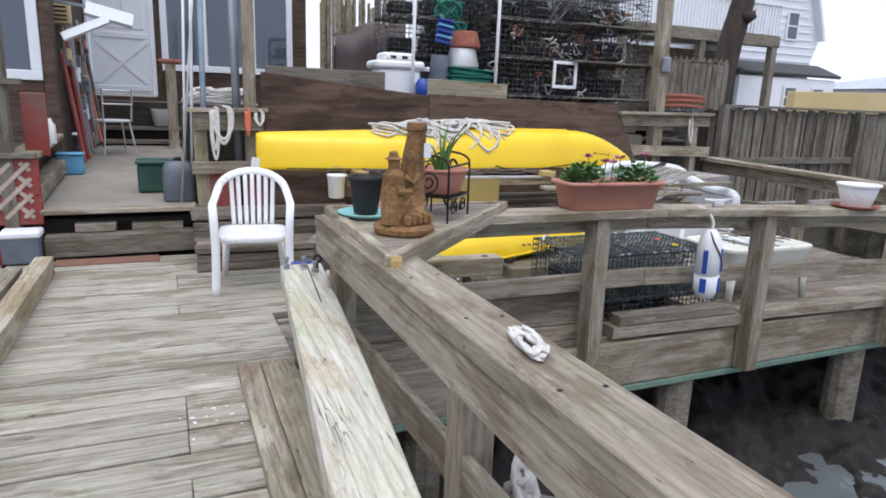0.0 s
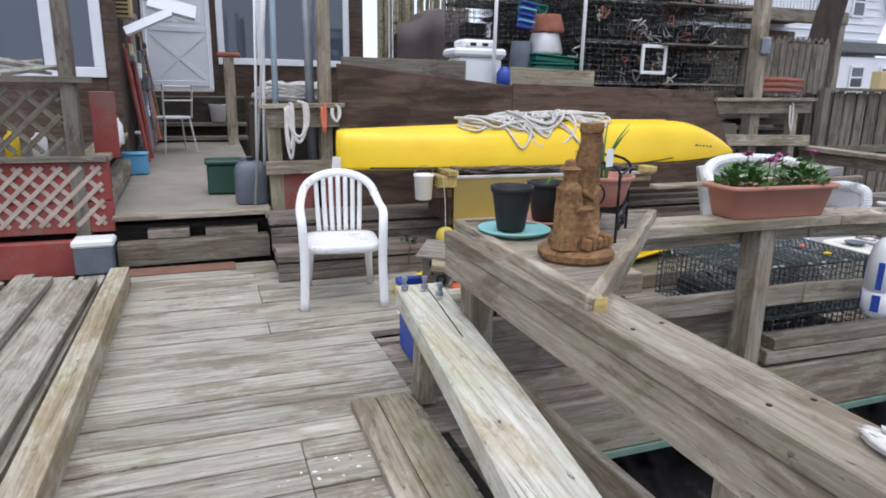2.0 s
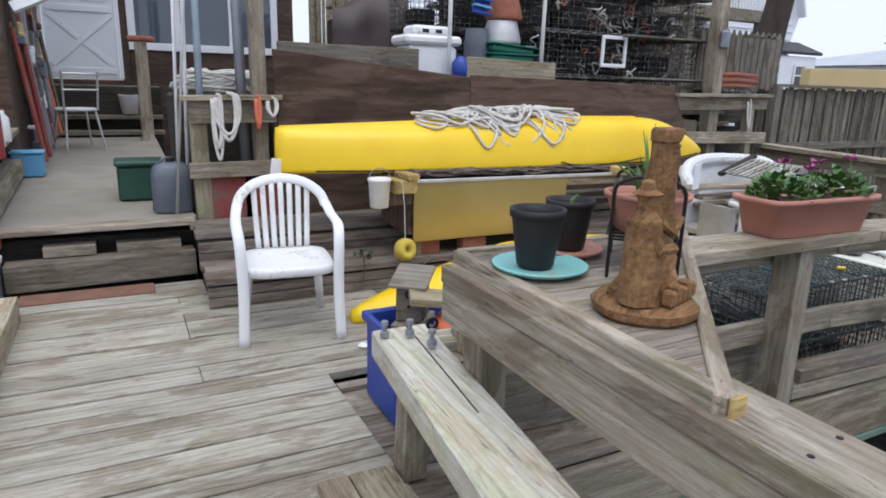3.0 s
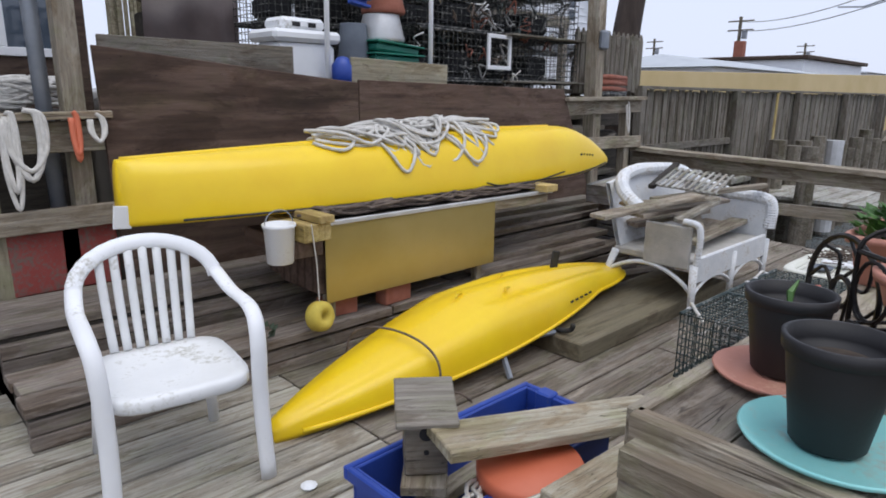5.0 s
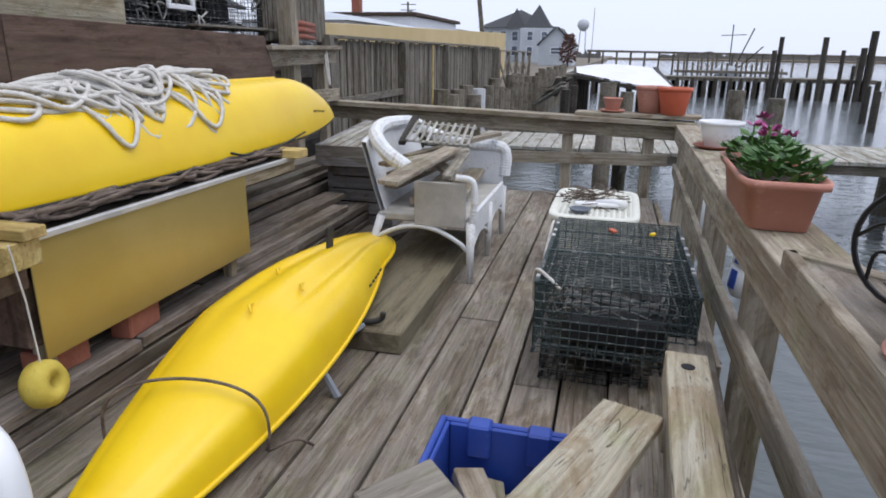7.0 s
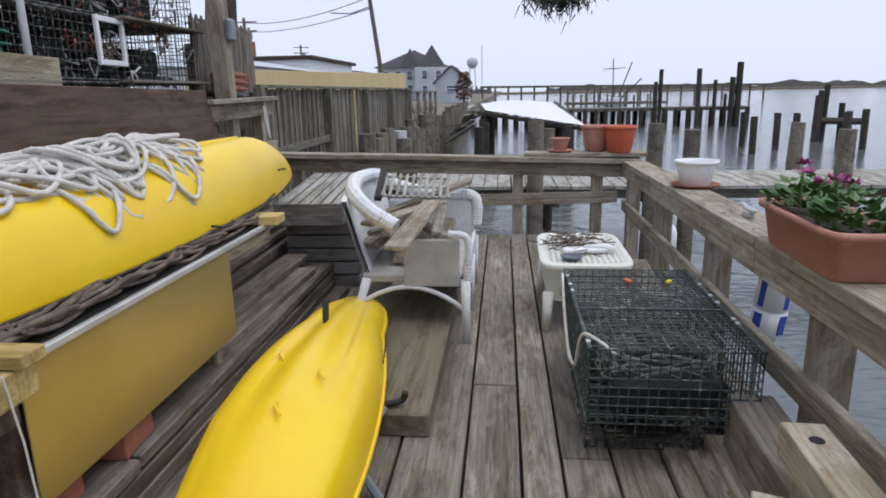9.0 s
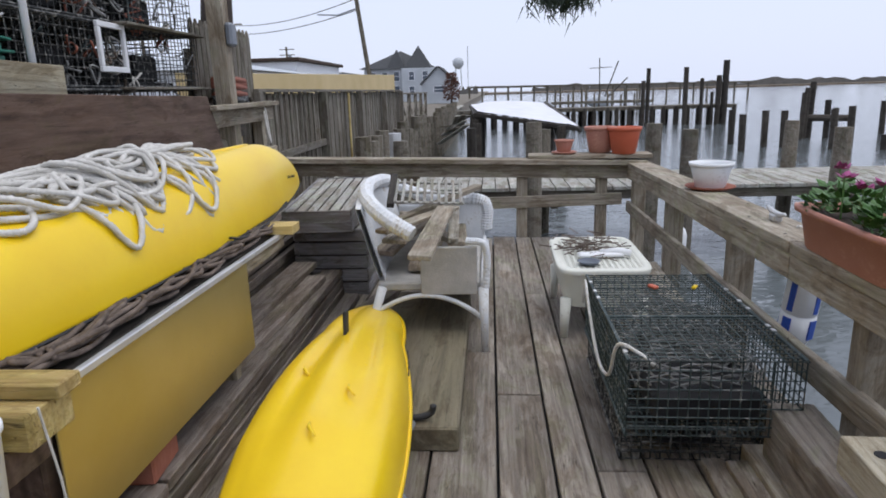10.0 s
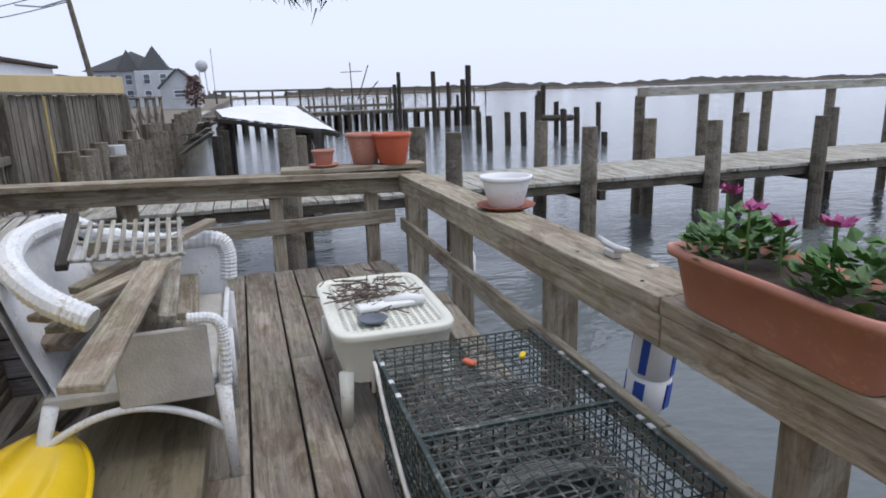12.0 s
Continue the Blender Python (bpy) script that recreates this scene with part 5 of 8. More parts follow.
def slat_crate(at, label, L=0.85, W=0.5, H=0.26):
    t = thing("wooden_trap", label, "wooden trap", at)
    rows = max(2, round(H / 0.1))
    for k in range(rows):
        z = 0.045 + (H - 0.075) * k / (rows - 1)
        for y in (0, W):
            plank("side_slat", (0, y, z), (L, y, z), 0.085, 0.015, "box_grey", t, roll=90)
        for x in (0.0, L):
            plank("end_slat", (x, 0, z), (x, W, z), 0.085, 0.015, "box_grey", t, roll=90)
    # dark solid inside gives the gaps between the slats their shade
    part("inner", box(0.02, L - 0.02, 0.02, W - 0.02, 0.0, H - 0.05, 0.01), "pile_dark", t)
    for k in range(6):
        y = 0.04 + (W - 0.08) * k / 5
        plank("top_slat", (0, y, H), (L, y, H), 0.06, 0.014, "dock", t)
    return t


slat_crate(pose(4.42, 4.88, 0.0, 0, 0, 0), "grey wooden lobster trap on the deck", 0.9, 0.5, 0.46)
slat_crate(pose(4.27, 4.94, 0.480, 0, -3, 3), "open grey wooden trap stacked on another", 1.2, 0.45, 0.14)
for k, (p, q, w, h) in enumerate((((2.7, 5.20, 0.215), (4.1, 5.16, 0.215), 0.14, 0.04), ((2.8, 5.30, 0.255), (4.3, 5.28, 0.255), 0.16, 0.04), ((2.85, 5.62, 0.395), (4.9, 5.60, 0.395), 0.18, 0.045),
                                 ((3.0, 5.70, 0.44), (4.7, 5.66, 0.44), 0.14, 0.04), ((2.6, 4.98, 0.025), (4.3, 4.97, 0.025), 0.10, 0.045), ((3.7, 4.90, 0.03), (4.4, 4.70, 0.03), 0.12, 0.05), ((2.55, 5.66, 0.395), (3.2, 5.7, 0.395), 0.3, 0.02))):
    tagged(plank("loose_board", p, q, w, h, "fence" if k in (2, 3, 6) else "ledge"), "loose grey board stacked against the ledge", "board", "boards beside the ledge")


# ---- corner shelf with pots and carving ----
def corner_shelf():
    t = thing("corner_shelf", "triangular grey timber shelf fixed on the railing corner", "shelf")
    A, B, C = Vector((0.655, 1.91, 0)), Vector((0.68, 2.92, 0)), Vector((1.61, 2.905, 0))
    z = 0.83
    n = 7
    for i in range(n):
        s0, s1 = i / n + 0.002, (i + 1) / n - 0.002
        pts = [A + (B - A) * s0, A + (B - A) * s1, A + (C - A) * s1, A + (C - A) * s0]
        v = [(p.x, p.y, z - 0.02) for p in pts] + [(p.x, p.y, z) for p in pts]
        part("board", (v, [(3, 2, 1, 0), (4, 5, 6, 7), (0, 1, 5, 4), (1, 2, 6, 5), (2, 3, 7, 6), (3, 0, 4, 7)]), "deck_brown", t)
    for p, q in ((A, B), (A, C)):
        d = (q - p).normalized() * 0.02
        plank("edge_board", (p.x - d.x, p.y - d.y, z - 0.028), (q.x, q.y, z - 0.028), 0.078, 0.036, "rail", t, roll=90)
    plank("edge_board", (B.x, B.y, z - 0.028), (C.x, C.y, z - 0.028), 0.078, 0.03, "rail", t, roll=90)
    part("cut_end", box(-0.019, 0.019, -0.004, 0.004, -0.038, 0.038, 0.002), "yellow_wood", t, "fresh orange cut end", pose(0.66, 1.884, z - 0.028))
    return t


corner_shelf()
SH = 0.832


def pot(name, label, at, r0, r1, h, mat, fill="soil", n=28):
    t = thing(name, label, "plant pot", at)
    part("wall", lathe([(r0 * 0.9, 0), (r0, 0.006), (r1 * 0.97, h * 0.84), (r1 * 0.97, h * 0.86), (r1 * 1.05, h * 0.87), (r1 * 1.07, h), (r1 * 0.97, h), (r1 * 0.93, h * 0.85), (r1 * 0.90, h * 0.80)], n), mat, t, smooth=True)
    part("earth", lathe([(r1 * 0.93, h * 0.72), (r1 * 0.93, h * 0.78), (r1 * 0.5, h * 0.81), (0.005, h * 0.80)], n), fill, t, "dry dark soil")
    return t


def saucer(label, at, r, mat, group="saucers on the shelf"):
    return solo("saucer", lathe([(r * 0.72, 0), (r * 0.78, 0.003), (r * 0.97, 0.016), (r, 0.022), (r * 0.97, 0.024), (r * 0.78, 0.010), (0.01, 0.008)], 36), mat, label, "saucer", at, group, smooth=True)


saucer("round turquoise glazed saucer on the shelf", pose(0.80, 2.66, SH), 0.135, "turquoise")
pot("nursery_pot", "black plastic nursery pot with dry soil on a turquoise saucer", pose(0.79, 2.67, SH + 0.012), 0.052, 0.074, 0.165, "black_plastic")
saucer("terracotta-coloured saucer on the shelf", pose(0.99, 2.80, SH), 0.12, "terracotta")
p2 = pot("nursery_pot", "black plastic nursery pot with one pale sprout", pose(1.01, 2.81, SH + 0.012), 0.052, 0.072, 0.155, "black_plastic")
part("sprout", moved(tube([(0, 0, 0), (0.01, 0.005, 0.03), (0.03, 0.0, 0.05)], [0.004, 0.007, 0.002], 5), pose(0, 0, 0.12)), "leaf", p2, "pale green sprout")


def statue_geo():
    r = random.Random(2)
    g = []

    def column(cx, cy, prof, n=18, rough=0.012, sy=1.0, seed=0.0):
        rings = []
        for rad, z, dx in prof:
            ring = []
            for j in range(n):
                a = 2 * math.pi * j / n
                k = rad * (1 + rough / max(rad, 0.02) * noise.noise((math.cos(a) * 3 + seed, math.sin(a) * 3, z * 22)))
                ring.append((cx + dx + k * math.cos(a), cy + k * sy * math.sin(a), z))
            rings.append(ring)
        g.append(loft(rings))

    column(0, 0, [(0.125, 0, 0), (0.135, 0.01, 0), (0.138, 0.03, 0), (0.125, 0.042, 0), (0.10, 0.045, 0)], 28, 0.006)
    column(0.0, 0, [(0.105, 0.04, 0), (0.10, 0.07, 0), (0.085, 0.12, 0), (0.07, 0.15, 0), (0.05, 0.17, 0)], 22, 0.03, 0.8)
    column(0.055, 0.02, [(0.080, 0.05, 0), (0.072, 0.15, 0), (0.062, 0.25, 0.007), (0.056, 0.33, 0.014), (0.047, 0.40, 0.022), (0.043, 0.44, 0.026), (0.048, 0.442, 0.026), (0.048, 0.47, 0.028), (0.044, 0.475, 0.028)], 14, 0.014, 0.75, 4.0)
    column(-0.076, -0.012, [(0.055, 0.05, 0), (0.058, 0.12, 0), (0.052, 0.2, 0), (0.046, 0.26, 0.0), (0.022, 0.285, 0.0), (0.026, 0.30, 0), (0.028, 0.32, 0), (0.042, 0.325, 0), (0.024, 0.335, 0), (0.018, 0.355, 0), (0.004, 0.36, 0)], 14, 0.010, 0.9, 9.0)
    g.append(tube([(-0.09, -0.03, 0.24), (-0.085, -0.06, 0.19), (-0.03, -0.075, 0.19)], [0.018, 0.017, 0.014], 7))
    g.append(tube([(-0.03, -0.03, 0.25), (0.0, -0.055, 0.22), (0.03, -0.06, 0.26)], [0.016, 0.015, 0.012], 7))
    for k in range(5):
        g.append(box(-0.07 + 0.032 * k, -0.045 + 0.032 * k, -0.105, -0.07, 0.05, 0.09 + 0.01 * (k % 2), 0.006))
    return joined(*g)


solo("wood_carving", statue_geo(), "statue", "brown carved wooden figure on a round base", "carving", pose(0.83, 2.285, SH, 0, 0, 22) @ Matrix.Diagonal((0.87, 0.87, 0.88, 1)))


def leaf_cluster(r, n, rx, ry, h, size, lift=0.3):
    """Separate pointed leaves, curved, springing from a bed rx by ry."""
    verts, faces = [], []
    for _ in range(n):
        a, rad = r.random() * 6.283, math.sqrt(r.random())
        base = Vector((rx * rad * math.cos(a), ry * rad * math.sin(a), h * r.random() ** 0.8 * (1 - 0.5 * rad)))
        d = Vector((math.cos(a) + 0.9 * (r.random() - 0.5), math.sin(a) + 0.9 * (r.random() - 0.5), lift + 0.8 * r.random())).normalized()
        side = d.cross(Vector((r.random() - 0.5, r.random() - 0.5, 1))).normalized()
        L, w = size * (0.6 + 0.7 * r.random()), size * (0.28 + 0.2 * r.random())
        k = len(verts)
        nrm = side.cross(d)
        verts += [base, base + d * L * 0.45 + side * w - nrm * w * 0.3, base + d * L, base + d * L * 0.45 - side * w - nrm * w * 0.3, base + d * L * 0.5]
        faces += [(k, k + 1, k + 4), (k + 1, k + 2, k + 4), (k + 2, k + 3, k + 4), (k + 3, k, k + 4)]
    return verts, faces


def plant_stand():
    t = thing("plant_stand", "small black wrought-iron plant stand shaped like a bench", "plant stand", pose(1.10, 2.58, SH, 0, 0, 47))
    r = 0.005
    for sx in (-0.14, 0.14):
        for sy in (-0.09, 0.09):
            part("leg", tube([(sx, sy, 0.0), (sx, sy, 0.24)], r, 6), "iron", t)
        part("arm", tube([(sx, 0.09 * math.cos(a), 0.24 + 0.04 * math.sin(a)) for a in np.linspace(0, math.pi, 9)], r, 6), "iron", t)
        sp = [(sx, 0.012 * (1 + 0.42 * a) * math.cos(a) * 0.7, 0.17 + 0.012 * (1 + 0.42 * a) * math.sin(a) * 0.7) for a in np.linspace(0, 11, 40)]
        part("scroll", tube(sp, r * 0.8, 5), "iron", t)
    for y in (-0.09, 0.09):
        part("rail", tube([(-0.14, y, 0.10), (0.14, y, 0.10)], r, 6), "iron", t)
        part("rail", tube([(-0.14, y, 0.235), (0.14, y, 0.235)], r, 6), "iron", t)
        for s in (-1, 1):
            sp = [(s * (0.06 + 0.010 * (1 + 0.35 * a) * math.cos(a)), y, 0.055 + 0.008 * (1 + 0.35 * a) * math.sin(a)) for a in np.linspace(0, 10, 36)]
            part("scroll", tube(sp, r * 0.8, 5), "iron", t)
    for k in range(7):
        x = -0.12 + 0.04 * k
        part("slat", tube([(x, -0.09, 0.103), (x, 0.09, 0.103)], r * 0.8, 5), "iron", t)
    for k in range(3):
        part("back_hoop", tube([(-0.09 + 0.09 * k + 0.045 * math.cos(a), 0.09, 0.17 + 0.055 * math.sin(a)) for a in np.linspace(0, 2 * math.pi, 20)], r * 0.8, 5), "iron", t)


plant_stand()
tp = pot("clay_pot", "wide terracotta pot with a spiky green plant in the iron stand", pose(1.11, 2.59, SH + 0.108), 0.085, 0.115, 0.11, "terracotta")
rr = random.Random(21)
g = []
for k in range(16):
    a = rr.random() * 6.3
    L = 0.10 + 0.14 * rr.random()
    out = 0.03 + 0.09 * rr.random()
    g.append(tube(smooth_path([(0.02 * math.cos(a), 0.02 * math.sin(a), 0.07), (0.4 * out * math.cos(a), 0.4 * out * math.sin(a), 0.07 + 0.6 * L), (out * math.cos(a), out * math.sin(a), 0.07 + L)], 3), [0.006, 0.006, 0.005, 0.005, 0.004, 0.003, 0.001], 4))
part("leaves", joined(*g), "leaf", tp, "narrow green leaves")
solo("price_tag", box(-0.018, 0.018, -0.001, 0.001, 0, 0.055, 0.0004), "paper", "small white paper tag stuck on the carving", "tag", pose(0.902, 2.242, SH + 0.29, 0, 0, 22))
ww = thing("iron_wheel", "round black wrought-iron scroll wheel beside the plant stand", "ironwork", pose(1.25, 2.79, SH, 0, 0, -43))
for R in (0.115, 0.03):
    part("ring", tube([(0, R * math.cos(a), 0.121 + R * math.sin(a)) for a in np.linspace(0, 6.283, 30)], 0.006, 5), "iron", ww)
for a in np.linspace(0, 6.283, 8, endpoint=False):
    part("scroll", tube(smooth_path([(0, 0.03 * math.cos(a), 0.121 + 0.03 * math.sin(a)), (0, 0.075 * math.cos(a + 0.5), 0.121 + 0.075 * math.sin(a + 0.5)), (0, 0.115 * math.cos(a), 0.121 + 0.115 * math.sin(a))], 4), 0.004, 5), "iron", ww)


# ---- planter and pots on the railing ----
def trough():
    t = thing("planter", "long terracotta trough with leafy purple flowers", "planter", pose(2.215, 2.84, 0.799, 0, 0, -2) @ Matrix.Diagonal((0.93, 0.94, 0.77, 1)))
    rings = []
    sq = lambda L, W, z: [(L * (abs(math.cos(a)) ** 0.25) * math.copysign(1, math.cos(a)), W * (abs(math.sin(a)) ** 0.25) * math.copysign(1, math.sin(a)), z) for a in np.linspace(0.02, 6.303, 44, endpoint=False)]
    for L, W, z in ((0.28, 0.088, 0), (0.285, 0.092, 0.006), (0.315, 0.112, 0.165), (0.335, 0.128, 0.168), (0.337, 0.13, 0.195), (0.325, 0.12, 0.197), (0.305, 0.104, 0.16)):
        rings.append(sq(L, W, z))
    part("trough_wall", loft(rings), "terracotta", t, smooth=True)
    part("earth", loft([sq(0.305, 0.104, 0.155), sq(0.30, 0.10, 0.165), sq(0.1, 0.03, 0.172)]), "soil", t, "dark soil")
    r = random.Random(14)
    for cx, n in ((-0.17, 230), (0.19, 200)):
        part("foliage", moved(leaf_cluster(r, n, 0.115, 0.11, 0.17, 0.045, 0.3), pose(cx, 0, 0.165)), "leaf", t, "bright green lobed leaves")
    for cx, cy, cz in ((-0.13, 0.04, 0.35), (-0.06, -0.03, 0.32), (0.03, 0.02, 0.31), (0.24, 0.0, 0.36), (0.1, 0.05, 0.34)):
        v, f = leaf_cluster(r, 16, 0.012, 0.012, 0.02, 0.028, 0.5)
        part("flower", moved((v, f), pose(cx, cy, cz)), "flower", t, "purple petals")
        part("stem", tube([(cx, cy, 0.17), (cx + 0.005, cy, cz + 0.01)], 0.003, 5), "leaf", t)
    return t


trough()
saucer("reddish plastic saucer under the white pot", pose(4.09, RB(4.09) - 0.05, RBZ(4.09) + 0.024), 0.145, "brick", "saucers on the railing")
pot("white_pot", "white plastic flower pot with dark soil", pose(4.09, RB(4.09) - 0.05, RBZ(4.09) + 0.035), 0.085, 0.120, 0.15, "white")
cleat = thing("cleat", "grey metal mooring cleat on the railing", "cleat", pose(2.985, RB(2.985) - 0.01, RBZ(2.985) + 0.022, 0, 0, -4))
part("foot", box(-0.035, 0.035, -0.018, 0.018, 0, 0.03, 0.006), "alu", cleat)
part("horn", tube([(-0.10, 0, 0.045), (-0.04, 0, 0.034), (0.04, 0, 0.034), (0.10, 0, 0.045)], [0.008, 0.013, 0.013, 0.008], 8), "alu", cleat, smooth=True)
far_shelf = thing("railing_shelf", "grey plank shelf on the railing corner", "shelf")
plank("shelf_board", (6.28, 3.66, 0.757), (6.20, 2.55, 0.757), 0.26, 0.035, "rail", far_shelf)
for y in (3.2, 2.8):
    plank("cleat_block", (6.12, y, 0.731), (6.36, y, 0.731), 0.05, 0.016, "rail", far_shelf)
pot("clay_pot", "orange-red plastic flower pot on the corner shelf", pose(6.16, 2.80, 0.776), 0.105, 0.145, 0.24, "red_pot")
pot("clay_pot", "brown clay flower pot on the corner shelf", pose(6.31, 2.99, 0.776), 0.10, 0.14, 0.24, "terracotta")
saucer("terracotta saucer on the corner shelf", pose(6.24, 3.33, 0.776), 0.12, "terracotta", "saucers on the railing")
pot("clay_pot", "small terracotta flower pot on its saucer", pose(6.24, 3.33, 0.786), 0.06, 0.085, 0.12, "terracotta")


def buoy(at, label, stripes=True):
    t = thing("mooring_buoy", label, "buoy", at)
    part("body", lathe([(0.02, 0), (0.06, 0.01), (0.082, 0.06), (0.085, 0.17), (0.078, 0.175), (0.078, 0.185), (0.085, 0.19), (0.082, 0.36), (0.065, 0.45), (0.035, 0.49), (0.015, 0.50)], 24), "white", t, smooth=True)
    if stripes:
        for a in (20, 110, 200, 290):
            c, s = math.cos(radians(a)), math.sin(radians(a))
            part("stripe", moved(box(-0.004, 0.004, -0.016, 0.016, 0.20, 0.37, 0.001), pose(0.082 * c, 0.082 * s, 0, 0, 0, a)), "blue_paint", t, "blue painted stripe")
            part("stripe", moved(box(-0.004, 0.004, -0.022, 0.022, 0.06, 0.165, 0.001), pose(0.0835 * c, 0.0835 * s, 0, 0, 0, a + 0)), "blue_paint", t, "blue painted stripe")
    part("strap", tube(smooth_path([(0.03 * math.cos(q), 0.03 * math.sin(q), z) if z > 0.48 else (w * math.cos(q), w * math.sin(q), z) for q, z, w in ((3.6, 0.49, 0.03), (4.0, 0.44, 0.072), (4.5, 0.36, 0.087), (5.1, 0.27, 0.089), (5.5, 0.20, 0.089))], 5), 0.006, 6), "rope_dark", t, "dark rope strap")
    part("hanging_rope", tube(smooth_path([(0, 0, 0.49), (0.02, 0.01, 0.55), (0, 0.06, 0.62), (-0.01, 0.12, 0.635)], 5), 0.011, 7), "rope", t, "white rope loop", smooth=True)
    return t


buoy(pose(2.89, 2.715, 0.26, 3, -6, 10) @ Matrix.Scale(0.84, 4), "white mooring buoy with blue stripes hung on the railing")
b2 = thing("jug_float", "grey-white plastic jug hung on the railing", "float", pose(4.98, 2.64, 0.06))
part("jug_body", lathe([(0.06, 0), (0.085, 0.01), (0.088, 0.22), (0.075, 0.26), (0.035, 0.30), (0.03, 0.34), (0.0, 0.345)], 20), "white", b2, smooth=True)
part("hanging_rope", tube([(0, 0, 0.34), (0, 0.03, 0.42), (0, 0.05, 0.50)], 0.008, 6), "rope", b2)


def knot_coil(name, at, label, R, n, rad, seed, flat=True):
    r = random.Random(seed)
    pts = []
    for i in range(n * 12):
        a = i / 12 * 6.283
        k = R * (0.45 + 0.65 * r.random())
        pts.append((k * math.cos(a) * (1 if flat else 0.75), k * (0.7 if flat else 0.35) * math.sin(a) if flat else 0.05 * (r.random() - 0.5) * 2, 0.012 + 0.02 * r.random() + 0.004 * (i / 12) if flat else k * math.sin(a)))
    return solo(name, tube(smooth_path(pts, 2), rad, 6), "rope", label, "rope", at, smooth=True)


knot_coil("rope_hank", pose(0.71, 1.14, 0.799, 0, 0, 80) @ Matrix.Diagonal((1.5, 0.75, 0.6, 1)), "short white rope wound on the railing cap", 0.055, 4, 0.009, 1)
knot_coil("rope_hank", pose(0.86, 1.25, 0.36), "hank of thick white rope hanging inside the railing", 0.12, 6, 0.013, 2, False)
solo("bundle_lashing", tube([(0.86, 1.25, 0.46), (0.84, 1.28, 0.62), (0.76, 1.30, 0.74)], 0.010, 6), "rope", "rope holding the hank to the railing", "rope")

# ---- timbers on the walkway ----
solo_beam = thing("pale_beam", "bleached squared timber propped along the railing", "timber beam")
rings = []
for i in range(15):
    s = i / 14
    p = Vector((0.32, 0.3, 0.24)).lerp(Vector((0.605, 3.20, 0.45)), s)
    p.z += 0.05 * math.sin(math.pi * s)
    w, h = 0.105, 0.045
    tw = radians(2 - 10 * s)
    ring = []
    for a, c in ((-1, -1), (1, -1), (1, 0.85), (0.93, 1), (-0.93, 1), (-1, 0.85)):
        ring.append((p.x + w * a * math.cos(tw), p.y + w * a * math.sin(tw) * 0.2, p.z + h * c))
    rings.append(ring)
gb = loft(rings)
turn = Matrix(((0, 1, 0, 0), (-1, 0, 0, 0), (0, 0, 1, 0), (0, 0, 0, 1)))
part("timber", moved(gb, turn), "pale", solo_beam, "", turn.inverted())
part("split_line", tube([(r[3][0] - 0.07, r[3][1], r[3][2] + 0.0005) for r in rings[11:]], 0.003, 4), "pile_dark", solo_beam, "long drying split")
for x, y, z in ((0.60, 3.10, 0.505), (0.52, 3.13, 0.50), (0.63, 2.99, 0.505)):
    part("bolt", lathe([(0.016, 0), (0.016, 0.018), (0.008, 0.02), (0.008, 0.04), (0.014, 0.042), (0.012, 0.055)], 10), "steel", solo_beam, "rusty bolt", pose(x, y, z))
eye_bolt = [(0.655, 3.04, 0.49), (0.655, 3.04, 0.54)] + [(0.655 + 0.018 * math.sin(a), 3.04, 0.558 - 0.018 * math.cos(a)) for a in np.linspace(0, 6.283, 12)]
part("eye_bolt", tube(eye_bolt, 0.006, 6), "iron", solo_beam, "rusty eye bolt")
plank("prop", (0.585, 3.05, 0.0), (0.60, 3.05, 0.41), 0.09, 0.09, "rail", solo_beam)
plank("prop", (0.37, 0.8, 0.045), (0.37, 0.8, 0.26), 0.09, 0.09, "rail", solo_beam)
for x0, x1, w, mt in ((0.315, 0.29, 0.105, "rail"), (0.45, 0.42, 0.155, "treated")):
    tagged(plank("edge_plank", (x0, 3.08, 0.022), (x1, -2.0, 0.022), w, 0.042, mt), "worn plank lying along the deck edge", "board", "planks on the deck edge")
for k in range(7):
    z = -0.045 - 0.062 * k
    y = 2.3
    while y < 3.82:
        ln = 0.12 + 0.25 * rnd.random()
        x0 = 0.585 + 0.05 * rnd.random() + 0.012 * k
        tagged(plank("stacked_board", (x0 - 0.05, y + ln / 2, z), (x0 + 0.13, y + ln / 2, z), min(ln, 3.84 - y), 0.05, "deck_brown"), "old brown board end in the stack at the deck edge", "board", "stack at the deck edge")
        y += ln + 0.012
sill = thing("edge_timber", "long rough timber curb along the walkway", "timber beam")
plank("timber", (-0.855, 2.55, 0.075), (-0.855, 5.25, 0.075), 0.115, 0.145, "pale_worn", sill)
plank("timber", (-0.865, -3.0, 0.068), (-0.855, 2.545, 0.07), 0.125, 0.135, "pale_worn", sill)
for x0, x1, w, y1 in ((-1.20, -1.10, 0.17, 5.35), (-1.50, -1.42, 0.22, 5.5)):
    tagged(plank("landing_plank", (x0, -2.5, 0.03), (x1, y1, 0.03), w, 0.05, "deck"), "loose grey-green plank on the landing", "board", "planks on the landing")

